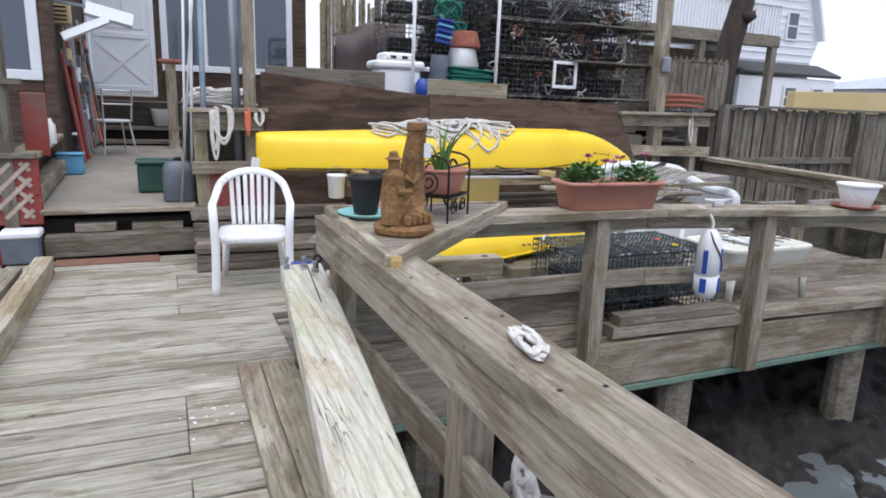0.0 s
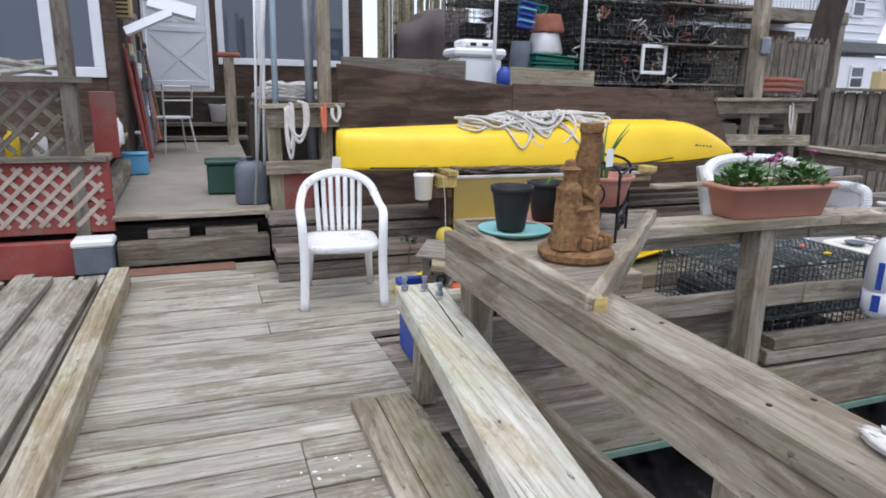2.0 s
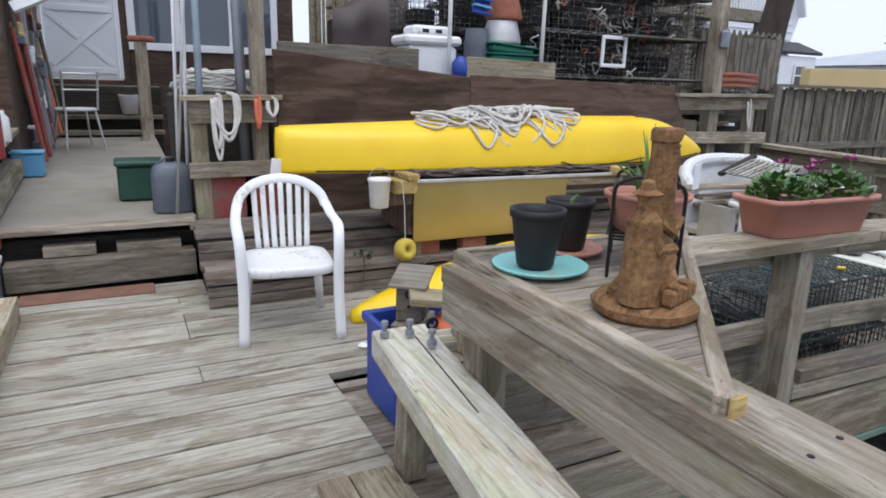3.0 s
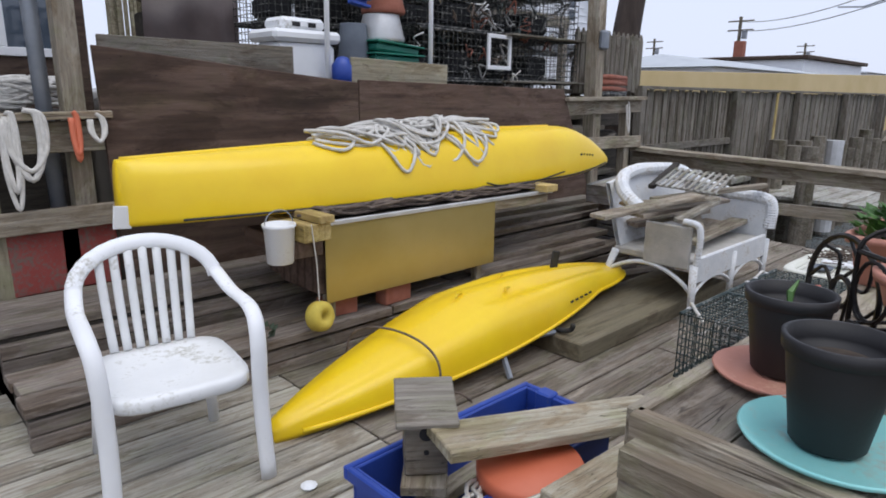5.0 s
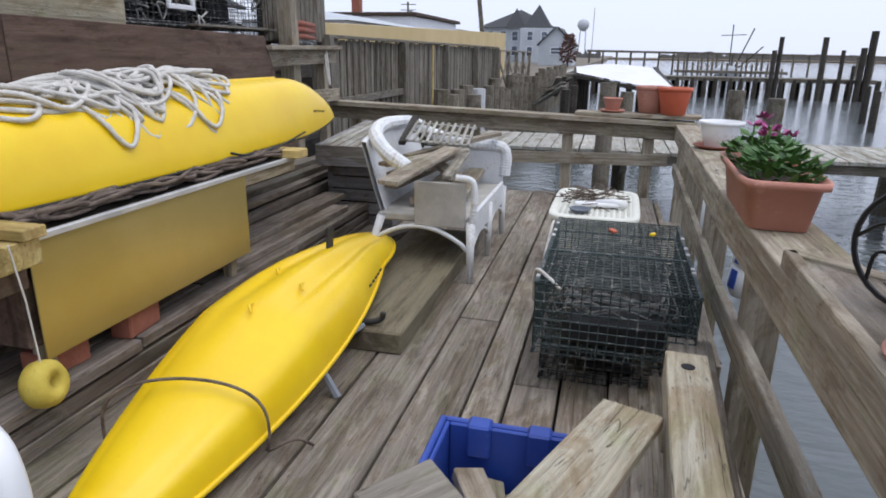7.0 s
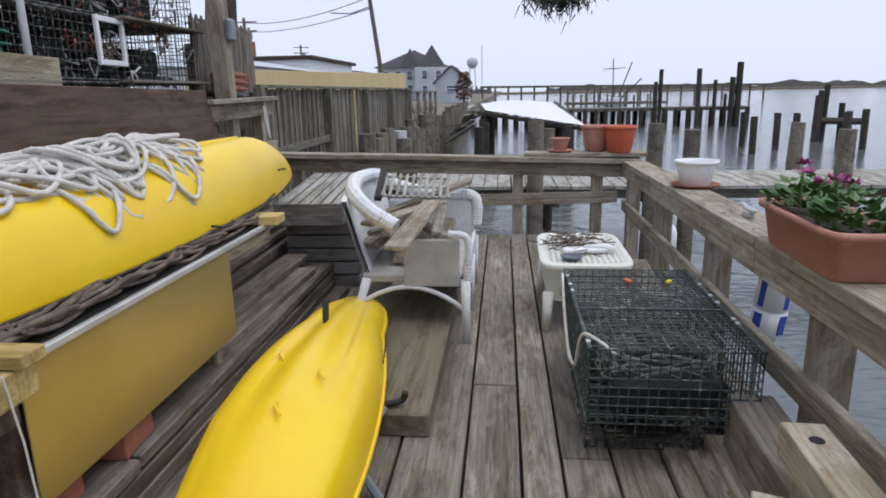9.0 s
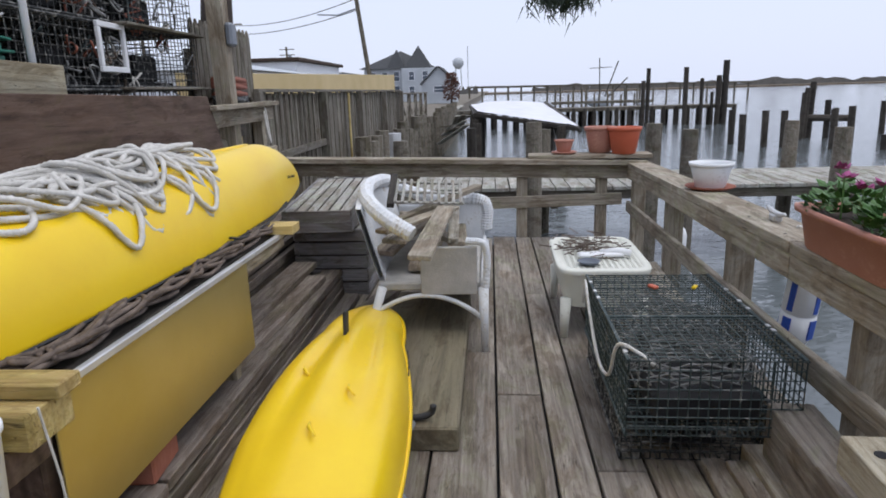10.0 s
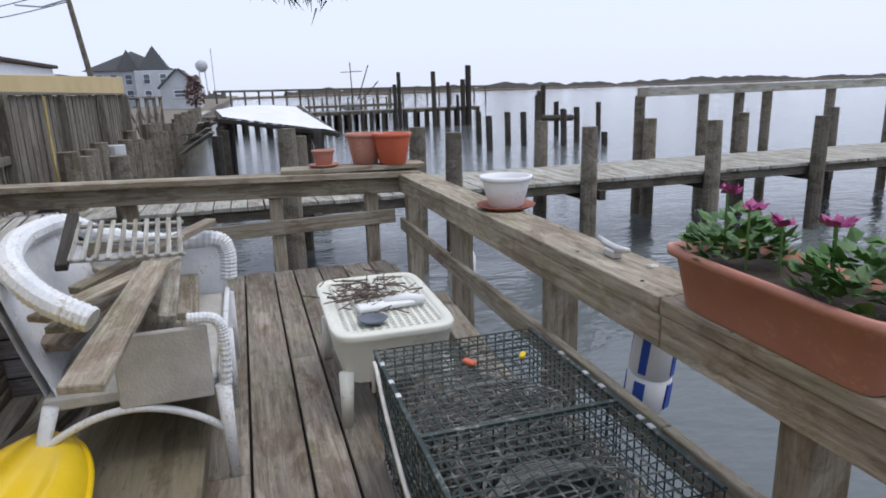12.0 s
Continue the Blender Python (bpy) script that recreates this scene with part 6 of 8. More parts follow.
for k, (p, q, w, h, mt) in enumerate((((0.85, 3.06, 0.05), (2.34, 3.02, 0.05), 0.19, 0.09, "rail"), ((0.8, 3.08, 0.20), (2.26, 3.00, 0.20), 0.15, 0.20, "deck_brown"), ((2.36, 2.91, 0.04), (3.35, 2.87, 0.04), 0.12, 0.07, "rail"),
                                     ((2.40, 2.90, 0.11), (3.30, 2.875, 0.11), 0.10, 0.06, "deck_brown"), ((0.8, 3.16, 0.035), (2.28, 3.14, 0.035), 0.10, 0.06, "deck_brown"), ((3.4, 2.93, 0.035), (5.0, 2.83, 0.035), 0.14, 0.06, "rail"), ((1.5, 3.24, 0.022), (2.33, 3.22, 0.022), 0.08, 0.04, "deck_brown"))):
    tagged(plank("stacked_timber", p, q, w, h, mt), "weathered timber stacked along the railing", "timber", "timbers along the railing")
holed = thing("holed_beam", "pale grained timber with a bolt hole at its end", "timber beam")
plank("timber", (0.80, 3.135, 0.45), (1.70, 3.09, 0.45), 0.11, 0.10, "pale_worn", holed)
for x in (1.0, 1.55):
    plank("bearer", (x, 3.03, 0.35), (x, 3.15, 0.35), 0.10, 0.098, "rail", holed)
part("bolt_hole", lathe([(0.018, 0), (0.018, 0.0015), (0.012, 0.002), (0.001, 0.002)], 16), "screen", holed, "dark round hole", pose(1.61, 3.095, 0.5005))


# ---- blue crate with odds and ends ----
def blue_crate():
    t = thing("blue_crate", "blue plastic crate full of scrap wood", "crate")
    x0, x1, y0, y1, z1 = 0.66, 1.38, 3.36, 3.69, 0.38
    part("floor_panel", box(x0 + 0.01, x1 - 0.01, y0 + 0.01, y1 - 0.01, 0.002, 0.015, 0.004), "blue", t)
    for a in ((x0, x1, y0, y0 + 0.012), (x0, x1, y1 - 0.012, y1), (x0, x0 + 0.012, y0 + 0.012, y1 - 0.012), (x1 - 0.012, x1, y0 + 0.012, y1 - 0.012)):
        part("wall", box(*a, 0.0, z1, 0.004), "blue", t)
    for a in ((x0 - 0.018, x1 + 0.018, y0 - 0.018, y0 - 0.001), (x0 - 0.018, x1 + 0.018, y1 + 0.001, y1 + 0.018), (x0 - 0.018, x0 - 0.001, y0 - 0.001, y1 + 0.001), (x1 + 0.001, x1 + 0.018, y0 - 0.001, y1 + 0.001)):
        part("lip", box(*a, z1 - 0.035, z1 + 0.004, 0.004), "blue", t)
    for y in (3.45, 3.60):
        part("rib", box(x1 - 0.03, x1 + 0.022, y - 0.03, y + 0.03, z1 - 0.08, z1 + 0.012, 0.006), "blue", t)
    return t


blue_crate()
for p, q, w, h, rl in (((0.75, 3.42, 0.17), (1.33, 3.58, 0.25), 0.10, 0.04, 20), ((0.74, 3.60, 0.14), (1.33, 3.46, 0.21), 0.12, 0.04, -8), ((1.0, 3.44, 0.24), (1.33, 3.62, 0.27), 0.08, 0.035, 10), ((0.8, 3.64, 0.18), (1.3, 3.66, 0.2), 0.06, 0.04, 0)):
    tagged(plank("crate_scrap", p, q, w, h, "rail", None, rl), "scrap board lying in the blue crate", "board", "scrap in the crate")
tagged(plank("paint_board", (0.76, 3.47, 0.505), (1.42, 3.235, 0.452), 0.15, 0.032, "pale_worn"), "grey board with white paint spots across the crate", "board")
bh = thing("birdhouse", "old grey wooden birdhouse with a sloping roof", "birdhouse", pose(0.835, 3.60, 0.365, 0, 0, -38) @ Matrix.Diagonal((0.95, 0.95, 0.95, 1)))
part("house_body", box(-0.06, 0.06, -0.07, 0.07, 0, 0.18, 0.004), "pile", bh)
part("roof", moved(box(-0.085, 0.085, -0.11, 0.09, 0, 0.018, 0.004), pose(0, 0, 0.185, 14, 0, 0)), "fence", bh)
part("entrance_hole", lathe([(0.02, 0), (0.02, 0.002), (0.001, 0.002)], 16), "screen", bh, "dark entrance hole", pose(0, -0.0705, 0.125, 90, 0, 0))
part("perch_hole", lathe([(0.008, 0), (0.008, 0.002), (0.001, 0.002)], 10), "screen", bh, "", pose(0, -0.0705, 0.07, 90, 0, 0))
tagged(plank("support_board", (0.76, 3.52, 0.345), (0.92, 3.68, 0.345), 0.12, 0.03, "rail"), "scrap board under the birdhouse", "board")
od = solo("orange_lid", lathe([(0.12, 0), (0.148, 0.004), (0.15, 0.075), (0.142, 0.09), (0.01, 0.093)], 36), "orange", "round orange plastic lid on the crate", "lid", pose(0.97, 3.345, 0.362, 3, -3, 0) @ Matrix.Diagonal((0.93, 0.93, 0.75, 1)), smooth=True)
knot_coil("hose_coil", pose(0.84, 3.36, 0.33, 12, 0, 20), "coil of thin white hose by the crate", 0.10, 7, 0.006, 6)
rb = thing("ribbed_board", "short ribbed decking offcut on the timbers", "board", pose(0.86, 3.17, 0.40, 0, -6, -20))
part("board_body", box(-0.13, 0.13, -0.06, 0.06, 0, 0.045, 0.004), "deck", rb)
for k in range(6):
    part("rib", box(-0.13, 0.13, -0.052 + 0.018 * k, -0.044 + 0.018 * k, 0.046, 0.052, 0.002), "pale", rb)
tagged(plank("bearer", (0.80, 3.05, 0.34), (0.92, 3.32, 0.34), 0.14, 0.11, "rail"), "thick offcut carrying the ribbed board", "board")


# ---- by the walkway ----
jug = thing("fuel_jug", "blue-grey plastic jug on the walkway", "jug", pose(0.09, 6.22, 0.388))
rings = []
for z, k in ((0, 0.9), (0.02, 1.0), (0.26, 1.0), (0.32, 0.9), (0.35, 0.65), (0.36, 0.4)):
    rings.append([(0.135 * k * (abs(math.cos(a)) ** 0.5) * math.copysign(1, math.cos(a)), 0.11 * k * (abs(math.sin(a)) ** 0.5) * math.copysign(1, math.sin(a)), z) for a in np.linspace(0, 6.283, 24, endpoint=False)])
part("jug_shell", loft(rings), "jug", jug, smooth=True)
part("cap", lathe([(0.03, 0.36), (0.03, 0.39), (0.001, 0.392)], 12), "black_plastic", jug)
part("grip", tube([(-0.08, 0, 0.345), (-0.04, 0, 0.385), (0.02, 0, 0.385)], 0.012, 8), "jug", jug, smooth=True)
gbx = thing("storage_box", "dark green plastic box with a lid", "box", pose(-0.10, 6.75, 0.412))
part("bin", box(-0.16, 0.16, -0.15, 0.15, 0, 0.26, 0.015), "green_box", gbx)
part("lid", box(-0.175, 0.175, -0.165, 0.165, 0.262, 0.30, 0.012), "green_box", gbx)
bb = thing("blue_box", "light blue plastic tub by the wall", "tub", pose(-0.95, 7.9, 0.458))
part("bin", box(-0.12, 0.12, -0.10, 0.10, 0, 0.20, 0.012), "light_blue", bb)
part("lip", box(-0.13, 0.13, -0.11, 0.11, 0.202, 0.222, 0.006), "light_blue", bb)
cooler = thing("cooler", "small blue cooler with a white lid beside the steps", "cooler", pose(-1.06, 5.74, 0))
part("body", box(-0.14, 0.12, -0.09, 0.09, 0.0, 0.20, 0.012), "jug", cooler)
part("lid", box(-0.15, 0.13, -0.10, 0.10, 0.202, 0.26, 0.015), "white", cooler)


def rope_hang(x, y, z, w, h, label, mat="rope", rad=0.014):
    t = thing("hanging_rope", label, "rope", group="ropes on the rail")
    for k in range(3):
        ww, hh = w * (1 - 0.18 * k), h * (0.8 + 0.2 * rnd.random())
        pts = [(x - ww / 2, y, z), (x - ww / 2, y - 0.015, z - hh * 0.6), (x, y - 0.03, z - hh), (x + ww / 2, y - 0.015, z - hh * 0.6), (x + ww / 2, y, z), (x, y + 0.0, z + 0.03)]
        part("loop", tube(smooth_path(pts, 5), rad, 6), mat, t, smooth=True)


rope_hang(0.47, 5.985, 1.21, 0.15, 0.30, "thick white rope looped over the rail")
rope_hang(0.40, 5.98, 1.20, 0.06, 0.42, "frayed white rope hanging down", "rope", 0.011)
rope_hang(0.78, 5.985, 1.19, 0.07, 0.12, "small white rope loop on the rail", "rope", 0.009)
rope_hang(0.68, 5.985, 1.20, 0.03, 0.22, "orange strap hanging on the rail", "orange", 0.012)
rope_hang(5.80, 5.99, 1.25, 0.05, 0.30, "white cord hanging on the rail", "rope", 0.007)
for x, y, tx, rad, mt, lab in ((0.62, 6.20, 0.60, 0.038, "steel", "grey galvanised pole beside the rail"), (0.20, 6.25, 0.30, 0.014, "white", "thin white pole leaning on the rail"), (0.14, 6.30, 0.24, 0.012, "white", "thin white pole leaning on the rail"),
                               (0.10, 6.05, 0.36, 0.011, "alu", "thin metal pole leaning on the rail"), (0.32, 6.3, 0.36, 0.026, "pole_blue", "weathered pale blue pole beside the rail")):
    solo("pole", tube([(x, y, 0.40), (tx, y + 0.1, 3.0)], rad, 10), mt, lab, "pole", group="poles by the rail", smooth=True)
heap = thing("rope_heap", "pile of white rope and net behind the rail", "rope")
part("support", box(0.15, 0.85, 6.5, 7.0, 0.3, 1.22, 0.02), "pile_dark", heap)
r = random.Random(31)
for k in range(5):
    pts, a = [], 0
    for i in range(30):
        a += 0.9 + 0.4 * r.random()
        pts.append((0.5 + 0.26 * math.cos(a) * r.random() + 0.1 * math.cos(a), 6.65 + 0.12 * math.sin(a), 1.24 + 0.16 * r.random()))
    part("strand", tube(smooth_path(pts, 3), 0.014, 5), "rope", heap, smooth=True)


def lattice_panel(x0, x1, z0, z1, y, step, mat, parent, w=0.032):
    """Crossed diagonal laths clipped to a rectangle."""
    for sgn in (1, -1):
        c = -(z1 - z0)
        k = x0 - (z1 - z0)
        while k < x1 + (z1 - z0):
            ax, az, bx, bz = (k, z0, k + (z1 - z0), z1) if sgn > 0 else (k, z1, k + (z1 - z0), z0)
            t0, t1 = max(0, (x0 - ax) / (bx - ax)), min(1, (x1 - ax) / (bx - ax))
            if t1 - t0 > 0.05:
                p = (ax + (bx - ax) * t0, y - (0.008 if sgn > 0 else 0), az + (bz - az) * t0)
                q = (ax + (bx - ax) * t1, y - (0.008 if sgn > 0 else 0), az + (bz - az) * t1)
                plank("lath", p, q, w, 0.008, mat, parent, roll=90)
            k += step


porch = thing("lattice_screen", "red boarded screen with diagonal lattice and posts", "screen", kind="structure")
part("red_board", box(-3.6, -0.94, 5.93, 5.97, 0.50, 0.79, 0.006), "red_wood", porch)
part("red_board", box(-3.6, -0.94, 5.93, 5.97, 0.26, 0.495, 0.006), "red_wood", porch)
part("red_beam", box(-3.6, -1.0, 5.84, 5.92, -0.05, 0.22, 0.01), "red_wood", porch)
lattice_panel(-3.0, -1.0, 0.32, 0.76, 5.925, 0.125, "lattice", porch)
plank("shelf", (-3.4, 5.94, 0.815), (-0.95, 5.94, 0.815), 0.12, 0.04, "fence", porch)
lattice_panel(-3.4, -1.22, 0.86, 1.33, 5.97, 0.17, "fence", porch, 0.038)
plank("top_rail", (-3.4, 5.95, 1.36), (-1.0, 5.95, 1.38), 0.13, 0.045, "fence", porch)
plank("post", (-1.16, 5.97, 0.0), (-1.14, 5.97, 3.1), 0.11, 0.10, "fence", porch)
plank("post", (-2.3, 5.99, 0.8), (-2.3, 5.99, 1.34), 0.09, 0.09, "fence", porch)
part("red_panel", box(-1.08, -0.90, 6.3, 6.33, 0.78, 1.30, 0.006), "red_wood", porch)
plank("side_shelf", (-1.06, 6.1, 0.80), (-1.10, 7.9, 0.86), 0.22, 0.04, "treated", porch)
plank("side_timber", (-1.03, 6.1, 0.48), (-1.05, 7.9, 0.56), 0.14, 0.13, "rail", porch)
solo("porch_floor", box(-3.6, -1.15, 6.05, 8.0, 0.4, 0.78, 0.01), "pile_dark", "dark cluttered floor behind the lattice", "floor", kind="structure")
for k, (x, y, z, rr0, h, mt, lab) in enumerate(((-1.62, 6.25, 0.80, 0.05, 0.22, "yellow", "yellow plastic bottle behind the lattice"), (-1.45, 6.3, 0.80, 0.055, 0.2, "white", "white plastic bottle behind the lattice"), (-1.9, 6.2, 0.80, 0.06, 0.25, "white", "white jug behind the lattice"),
                                             (-0.98, 6.62, 0.835, 0.05, 0.30, "white", "white bottle on the side shelf"), (-0.97, 6.9, 0.845, 0.045, 0.24, "white", "white bottle on the side shelf"), (-1.02, 7.2, 0.855, 0.045, 0.26, "black_plastic", "black bottle on the side shelf"), (-1.01, 6.45, 0.83, 0.04, 0.36, "orange", "orange bottle on the side shelf"))):
    bt = thing("bottle", lab, "bottle", pose(x, y, z), "bottles by the porch")
    part("flask", lathe([(rr0 * 0.95, 0), (rr0, 0.01), (rr0, h * 0.7), (rr0 * 0.45, h * 0.85), (rr0 * 0.4, h * 0.95)], 14), mt, bt, smooth=True)
    part("cap", lathe([(rr0 * 0.45, h * 0.95), (rr0 * 0.45, h), (0.001, h)], 10), "red_wood", bt)
dw = thing("driftwood_heap", "small heap of driftwood on the rail", "driftwood")
for k in range(9):
    part("stick", tube([(-1.95 + 0.05 * k, 5.93, 1.415 + 0.03 * (k % 4)), (-1.55 + 0.05 * k, 6.0, 1.42 + 0.03 * ((k + 2) % 4))], [0.03, 0.012], 6), "dock", dw)
solo("rail_bottle", lathe([(0.05, 0), (0.055, 0.02), (0.055, 0.22), (0.02, 0.28)], 14), "white", "white plastic bottle lying on the rail", "bottle", pose(-1.98, 5.86, 1.16, 0, 90, 0), smooth=True)
r = random.Random(77)
for k in range(11):
    x, y = -1.0 + 0.05 * r.random(), 8.2 + 0.28 * k
    mt = r.choice(["rail", "steel", "red_wood", "rope_dark", "orange", "fence"])
    z = 0.46 + 0.04 * (y - 6)
    solo("leaning_tool", tube([(x + 0.12, y, z), (x - 0.02, y + 0.05, z + 1.0 + 0.9 * r.random())], 0.02 + 0.012 * r.random(), 6), mt, "long tool leaning on the house wall", "tool", group="tools along the wall")
fc = thing("metal_chair", "pale metal chair on the walkway", "chair", pose(-0.62, 9.6, 0.53, 0, 0, 200))
part("seat", lathe([(0.2, 0.42), (0.21, 0.435), (0.2, 0.45), (0.01, 0.452)], 20), "white", fc)
for sx in (-1, 1):
    for sy in (-1, 1):
        part("leg", tube([(sx * 0.15, sy * 0.15, 0.43), (sx * 0.2, sy * 0.22, 0)], 0.012, 6), "alu", fc)
    part("back_post", tube([(sx * 0.17, 0.17, 0.43), (sx * 0.18, 0.24, 0.85)], 0.012, 6), "alu", fc)
for z in (0.65, 0.82):
    part("back_bar", tube([(-0.18, 0.22, z), (0, 0.25, z), (0.18, 0.22, z)], 0.012, 6), "alu", fc)

# ---- the house behind ----
house = thing("house", "brown shingled house with white doors and windows", "house", kind="structure")
part("main_wall", joined(box(-1.25, -1.02, 11.5, 11.75, 0, 4.5, 0.01), box(-0.08, 0.02, 11.5, 11.75, 0, 4.5, 0.01), box(0.02, 2.08, 11.5, 11.75, 0, 1.70, 0.01), box(2.08, 2.32, 11.5, 11.75, 0, 4.5, 0.01), box(-1.02, -0.08, 11.5, 11.75, 0, 1.28, 0.01), box(0.02, 2.08, 11.5, 11.75, 3.3, 4.5, 0.01), box(-1.02, -0.08, 11.5, 11.75, 3.4, 4.5, 0.01)), "house_shingle", house)
part("end_wall", box(2.12, 2.32, 11.75, 16, 0, 4.5, 0.01), "house_shingle", house)
part("wing_wall", joined(box(-6, -2.18, 8.0, 8.25, 0, 4.5, 0.01), box(-2.18, -1.14, 8.0, 8.25, 0, 1.42, 0.01), box(-2.18, -1.14, 8.0, 8.25, 3.0, 4.5, 0.01), box(-1.14, -1.02, 8.0, 8.25, 0, 4.5, 0.01)), "house_shingle", house)
part("side_wall", box(-1.25, -1.05, 8.25, 11.5, 0, 4.5, 0.01), "house_shingle", house)
part("roof", joined(box(-6, -1.0, 7.8, 16, 4.5, 4.7, 0.02), box(-1.0, 2.5, 11.4, 16, 4.5, 4.7, 0.02)), "roof", house)
door_1 = thing("door_1", "white panelled house door", "door", pose(0, 11.52, 1.30), kind="structure")
part("leaf", box(-0.98, -0.12, 0, 0.05, 0, 2.05, 0.005), "siding", door_1)
for x0 in (-0.90, -0.52):
    part("raised_panel", box(x0, x0 + 0.30, -0.012, -0.001, 1.0, 1.9, 0.006), "siding", door_1)
for a in ((-0.94, -0.16, 0.06, 0.14), (-0.94, -0.16, 0.86, 0.94)):
    part("rail", box(a[0], a[1], -0.016, -0.001, a[2], a[3], 0.005), "siding", door_1)
for s in (-1, 1):
    part("crossbuck", moved(box(-0.50, 0.50, -0.012 + 0.003 * s, -0.001, -0.035, 0.035, 0.004), pose(-0.55, -0.001, 0.50, 0, s * 42.0, 0)), "siding", door_1)
for a in ((-1.03, -0.985), (-0.115, -0.07)):
    part("jamb", box(a[0], a[1], -0.04, 0.03, 0, 2.1, 0.004), "white_trim", door_1)


def house_window(name, x0, x1, z0, z1, y, splits, label):
    t = thing(name, label, "window", pose(0, y, 0), kind="structure")
    for a in ((x0, x1, z0, z0 + 0.1), (x0, x1, z1 - 0.1, z1)):
        part("frame_rail", box(a[0], a[1], -0.05, 0.03, a[2], a[3], 0.006), "white_trim", t)
    xs = [x0] + splits + [x1]
    for k, x in enumerate(xs):
        lo = x if k == 0 else (x - 0.1 if k == len(xs) - 1 else x - 0.05)
        part("mullion", box(lo, lo + 0.1, -0.045, 0.025, z0 + 0.102, z1 - 0.102, 0.006), "white_trim", t)
    for k in range(len(xs) - 1):
        part("pane", box(xs[k] + (0.1 if k == 0 else 0.052), xs[k + 1] - (0.1 if k == len(xs) - 2 else 0.052), -0.01, 0.0, z0 + 0.1, z1 - 0.1, 0.001), "glass", t)
        # near-black plate behind the pane in place of the dim room
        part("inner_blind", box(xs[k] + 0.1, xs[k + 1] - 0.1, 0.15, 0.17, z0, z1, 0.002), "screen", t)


house_window("window_1", 0.02, 2.08, 1.70, 3.3, 11.52, [0.66, 1.42], "large white-framed house window")
house_window("window_2", -2.18, -1.14, 1.42, 3.0, 8.02, [-1.62], "white-framed porch window")
for k in range(4):
    z = 0.62 + 0.19 * k
    tagged(plank("door_step", (-1.2, 10.75 + 0.2 * k, z), (0.35, 10.75 + 0.2 * k, z), 0.26, 0.05, "fence"), "old grey plank step below the door", "step", "steps to the door", "structure")
# block coloured dark to give the hollow below the steps its shade
solo("step_base", box(-1.2, 0.35, 11.0, 11.48, 0.2, 1.2, 0.01), "pile_dark", "solid dark block in place of the shade under the door steps", "base", kind="structure")
plank_post = thing("step_post", "weathered post with a cap beside the steps", "post")
plank("post", (0.12, 10.3, 0.5), (0.12, 10.3, 1.75), 0.16, 0.14, "rail", plank_post)
part("cap", box(-0.04, 0.28, 10.2, 10.4, 1.752, 1.82, 0.02), "brick", plank_post)
solo("white_bucket", lathe([(0.10, 0), (0.13, 0.24), (0.135, 0.25), (0.12, 0.25), (0.1, 0.03), (0.01, 0.03)], 18), "white", "white bucket on the door steps", "bucket", pose(-0.05, 10.9, 0.85), smooth=True)
ac = thing("lamp_box", "beige wall fixture beside the porch", "fixture", pose(-1.0, 8.6, 2.05))
part("case", box(-0.14, 0.1, -0.1, 0.1, 0, 0.22, 0.01), "tan", ac)
for k in range(4):
    part("slot", box(-0.11, 0.07, -0.106, -0.101, 0.03 + 0.045 * k, 0.05 + 0.045 * k, 0.001), "screen", ac)
gutter = thing("broken_gutter", "broken white gutter boards hanging under the eaves", "gutter")
plank("gutter_board", (-0.72, 8.2, 2.20), (-0.26, 8.25, 2.10), 0.14, 0.07, "white_trim", gutter, roll=70)
plank("gutter_board", (-0.95, 8.15, 1.88), (-0.50, 8.18, 2.10), 0.09, 0.05, "white_trim", gutter, roll=70)
plank("bracket", (-1.05, 8.28, 2.26), (-0.55, 8.24, 2.20), 0.06, 0.03, "steel", gutter)
rt = random.Random(33)
for k in range(34):
    y, z1, ln = 8.3 + 2.3 * rt.random(), 1.25 + 0.95 * rt.random(), 0.25 + 0.55 * rt.random()
    tool = thing("hanging_tool", rt.choice(["worn hand tool hung on the shingled wall", "old fishing tool hanging on a nail"]), "tool", pose(-1.0 + 0.05 * rt.random(), y, z1), "gear on the house wall")
    mt = rt.choice(["rope_dark", "red_wood", "steel", "jug", "brick", "fence", "rail", "grey_net", "pile_dark", "black_trim", "lattice"])
    part("shaft", tube([(0, 0, 0), (0.01, 0.05 * (rt.random() - 0.5), -ln)], 0.014 + 0.014 * rt.random(), 6), mt, tool)
    part("head", box(-0.03, 0.05 + 0.04 * rt.random(), -0.07, 0.07, -ln - 0.16 * rt.random(), -ln + 0.02, 0.012), rt.choice(["steel", "brick", "jug", "pile_dark", "white", "rope_dark", "tan"]), tool)


# ---- small leavings on the deck ----
r = random.Random(55)
g = []
for k in range(16):
    x, y = 0.10 + 0.14 * r.gauss(0, 1), 2.62 + 0.06 * r.gauss(0, 1)
    a, q = r.random() * 6.3, 0.003 + 0.007 * r.random()
    g.append(moved(box(-q, q, -q * 0.6, q * 0.6, 0.001, 0.004, 0.001), pose(x, y, 0, 0, 0, math.degrees(a))))
solo("paint_flakes", joined(*g), "paper", "scattered white paint flakes on the deck", "flakes", kind="stuff")
solo("shell_bit", lathe([(0.025, 0), (0.03, 0.008), (0.015, 0.018), (0.002, 0.02)], 9), "paper", "broken white shell lying on the deck", "shell", pose(0.82, 4.18, 0.001))
sp = thing("twig_plant", "small green weed growing from the ledge", "plant", pose(1.12, 5.02, 0.19))
part("stalk", tube([(0, 0, -0.12), (0.01, 0, 0.0), (0.0, 0.01, 0.10)], 0.005, 5), "rope_dark", sp)
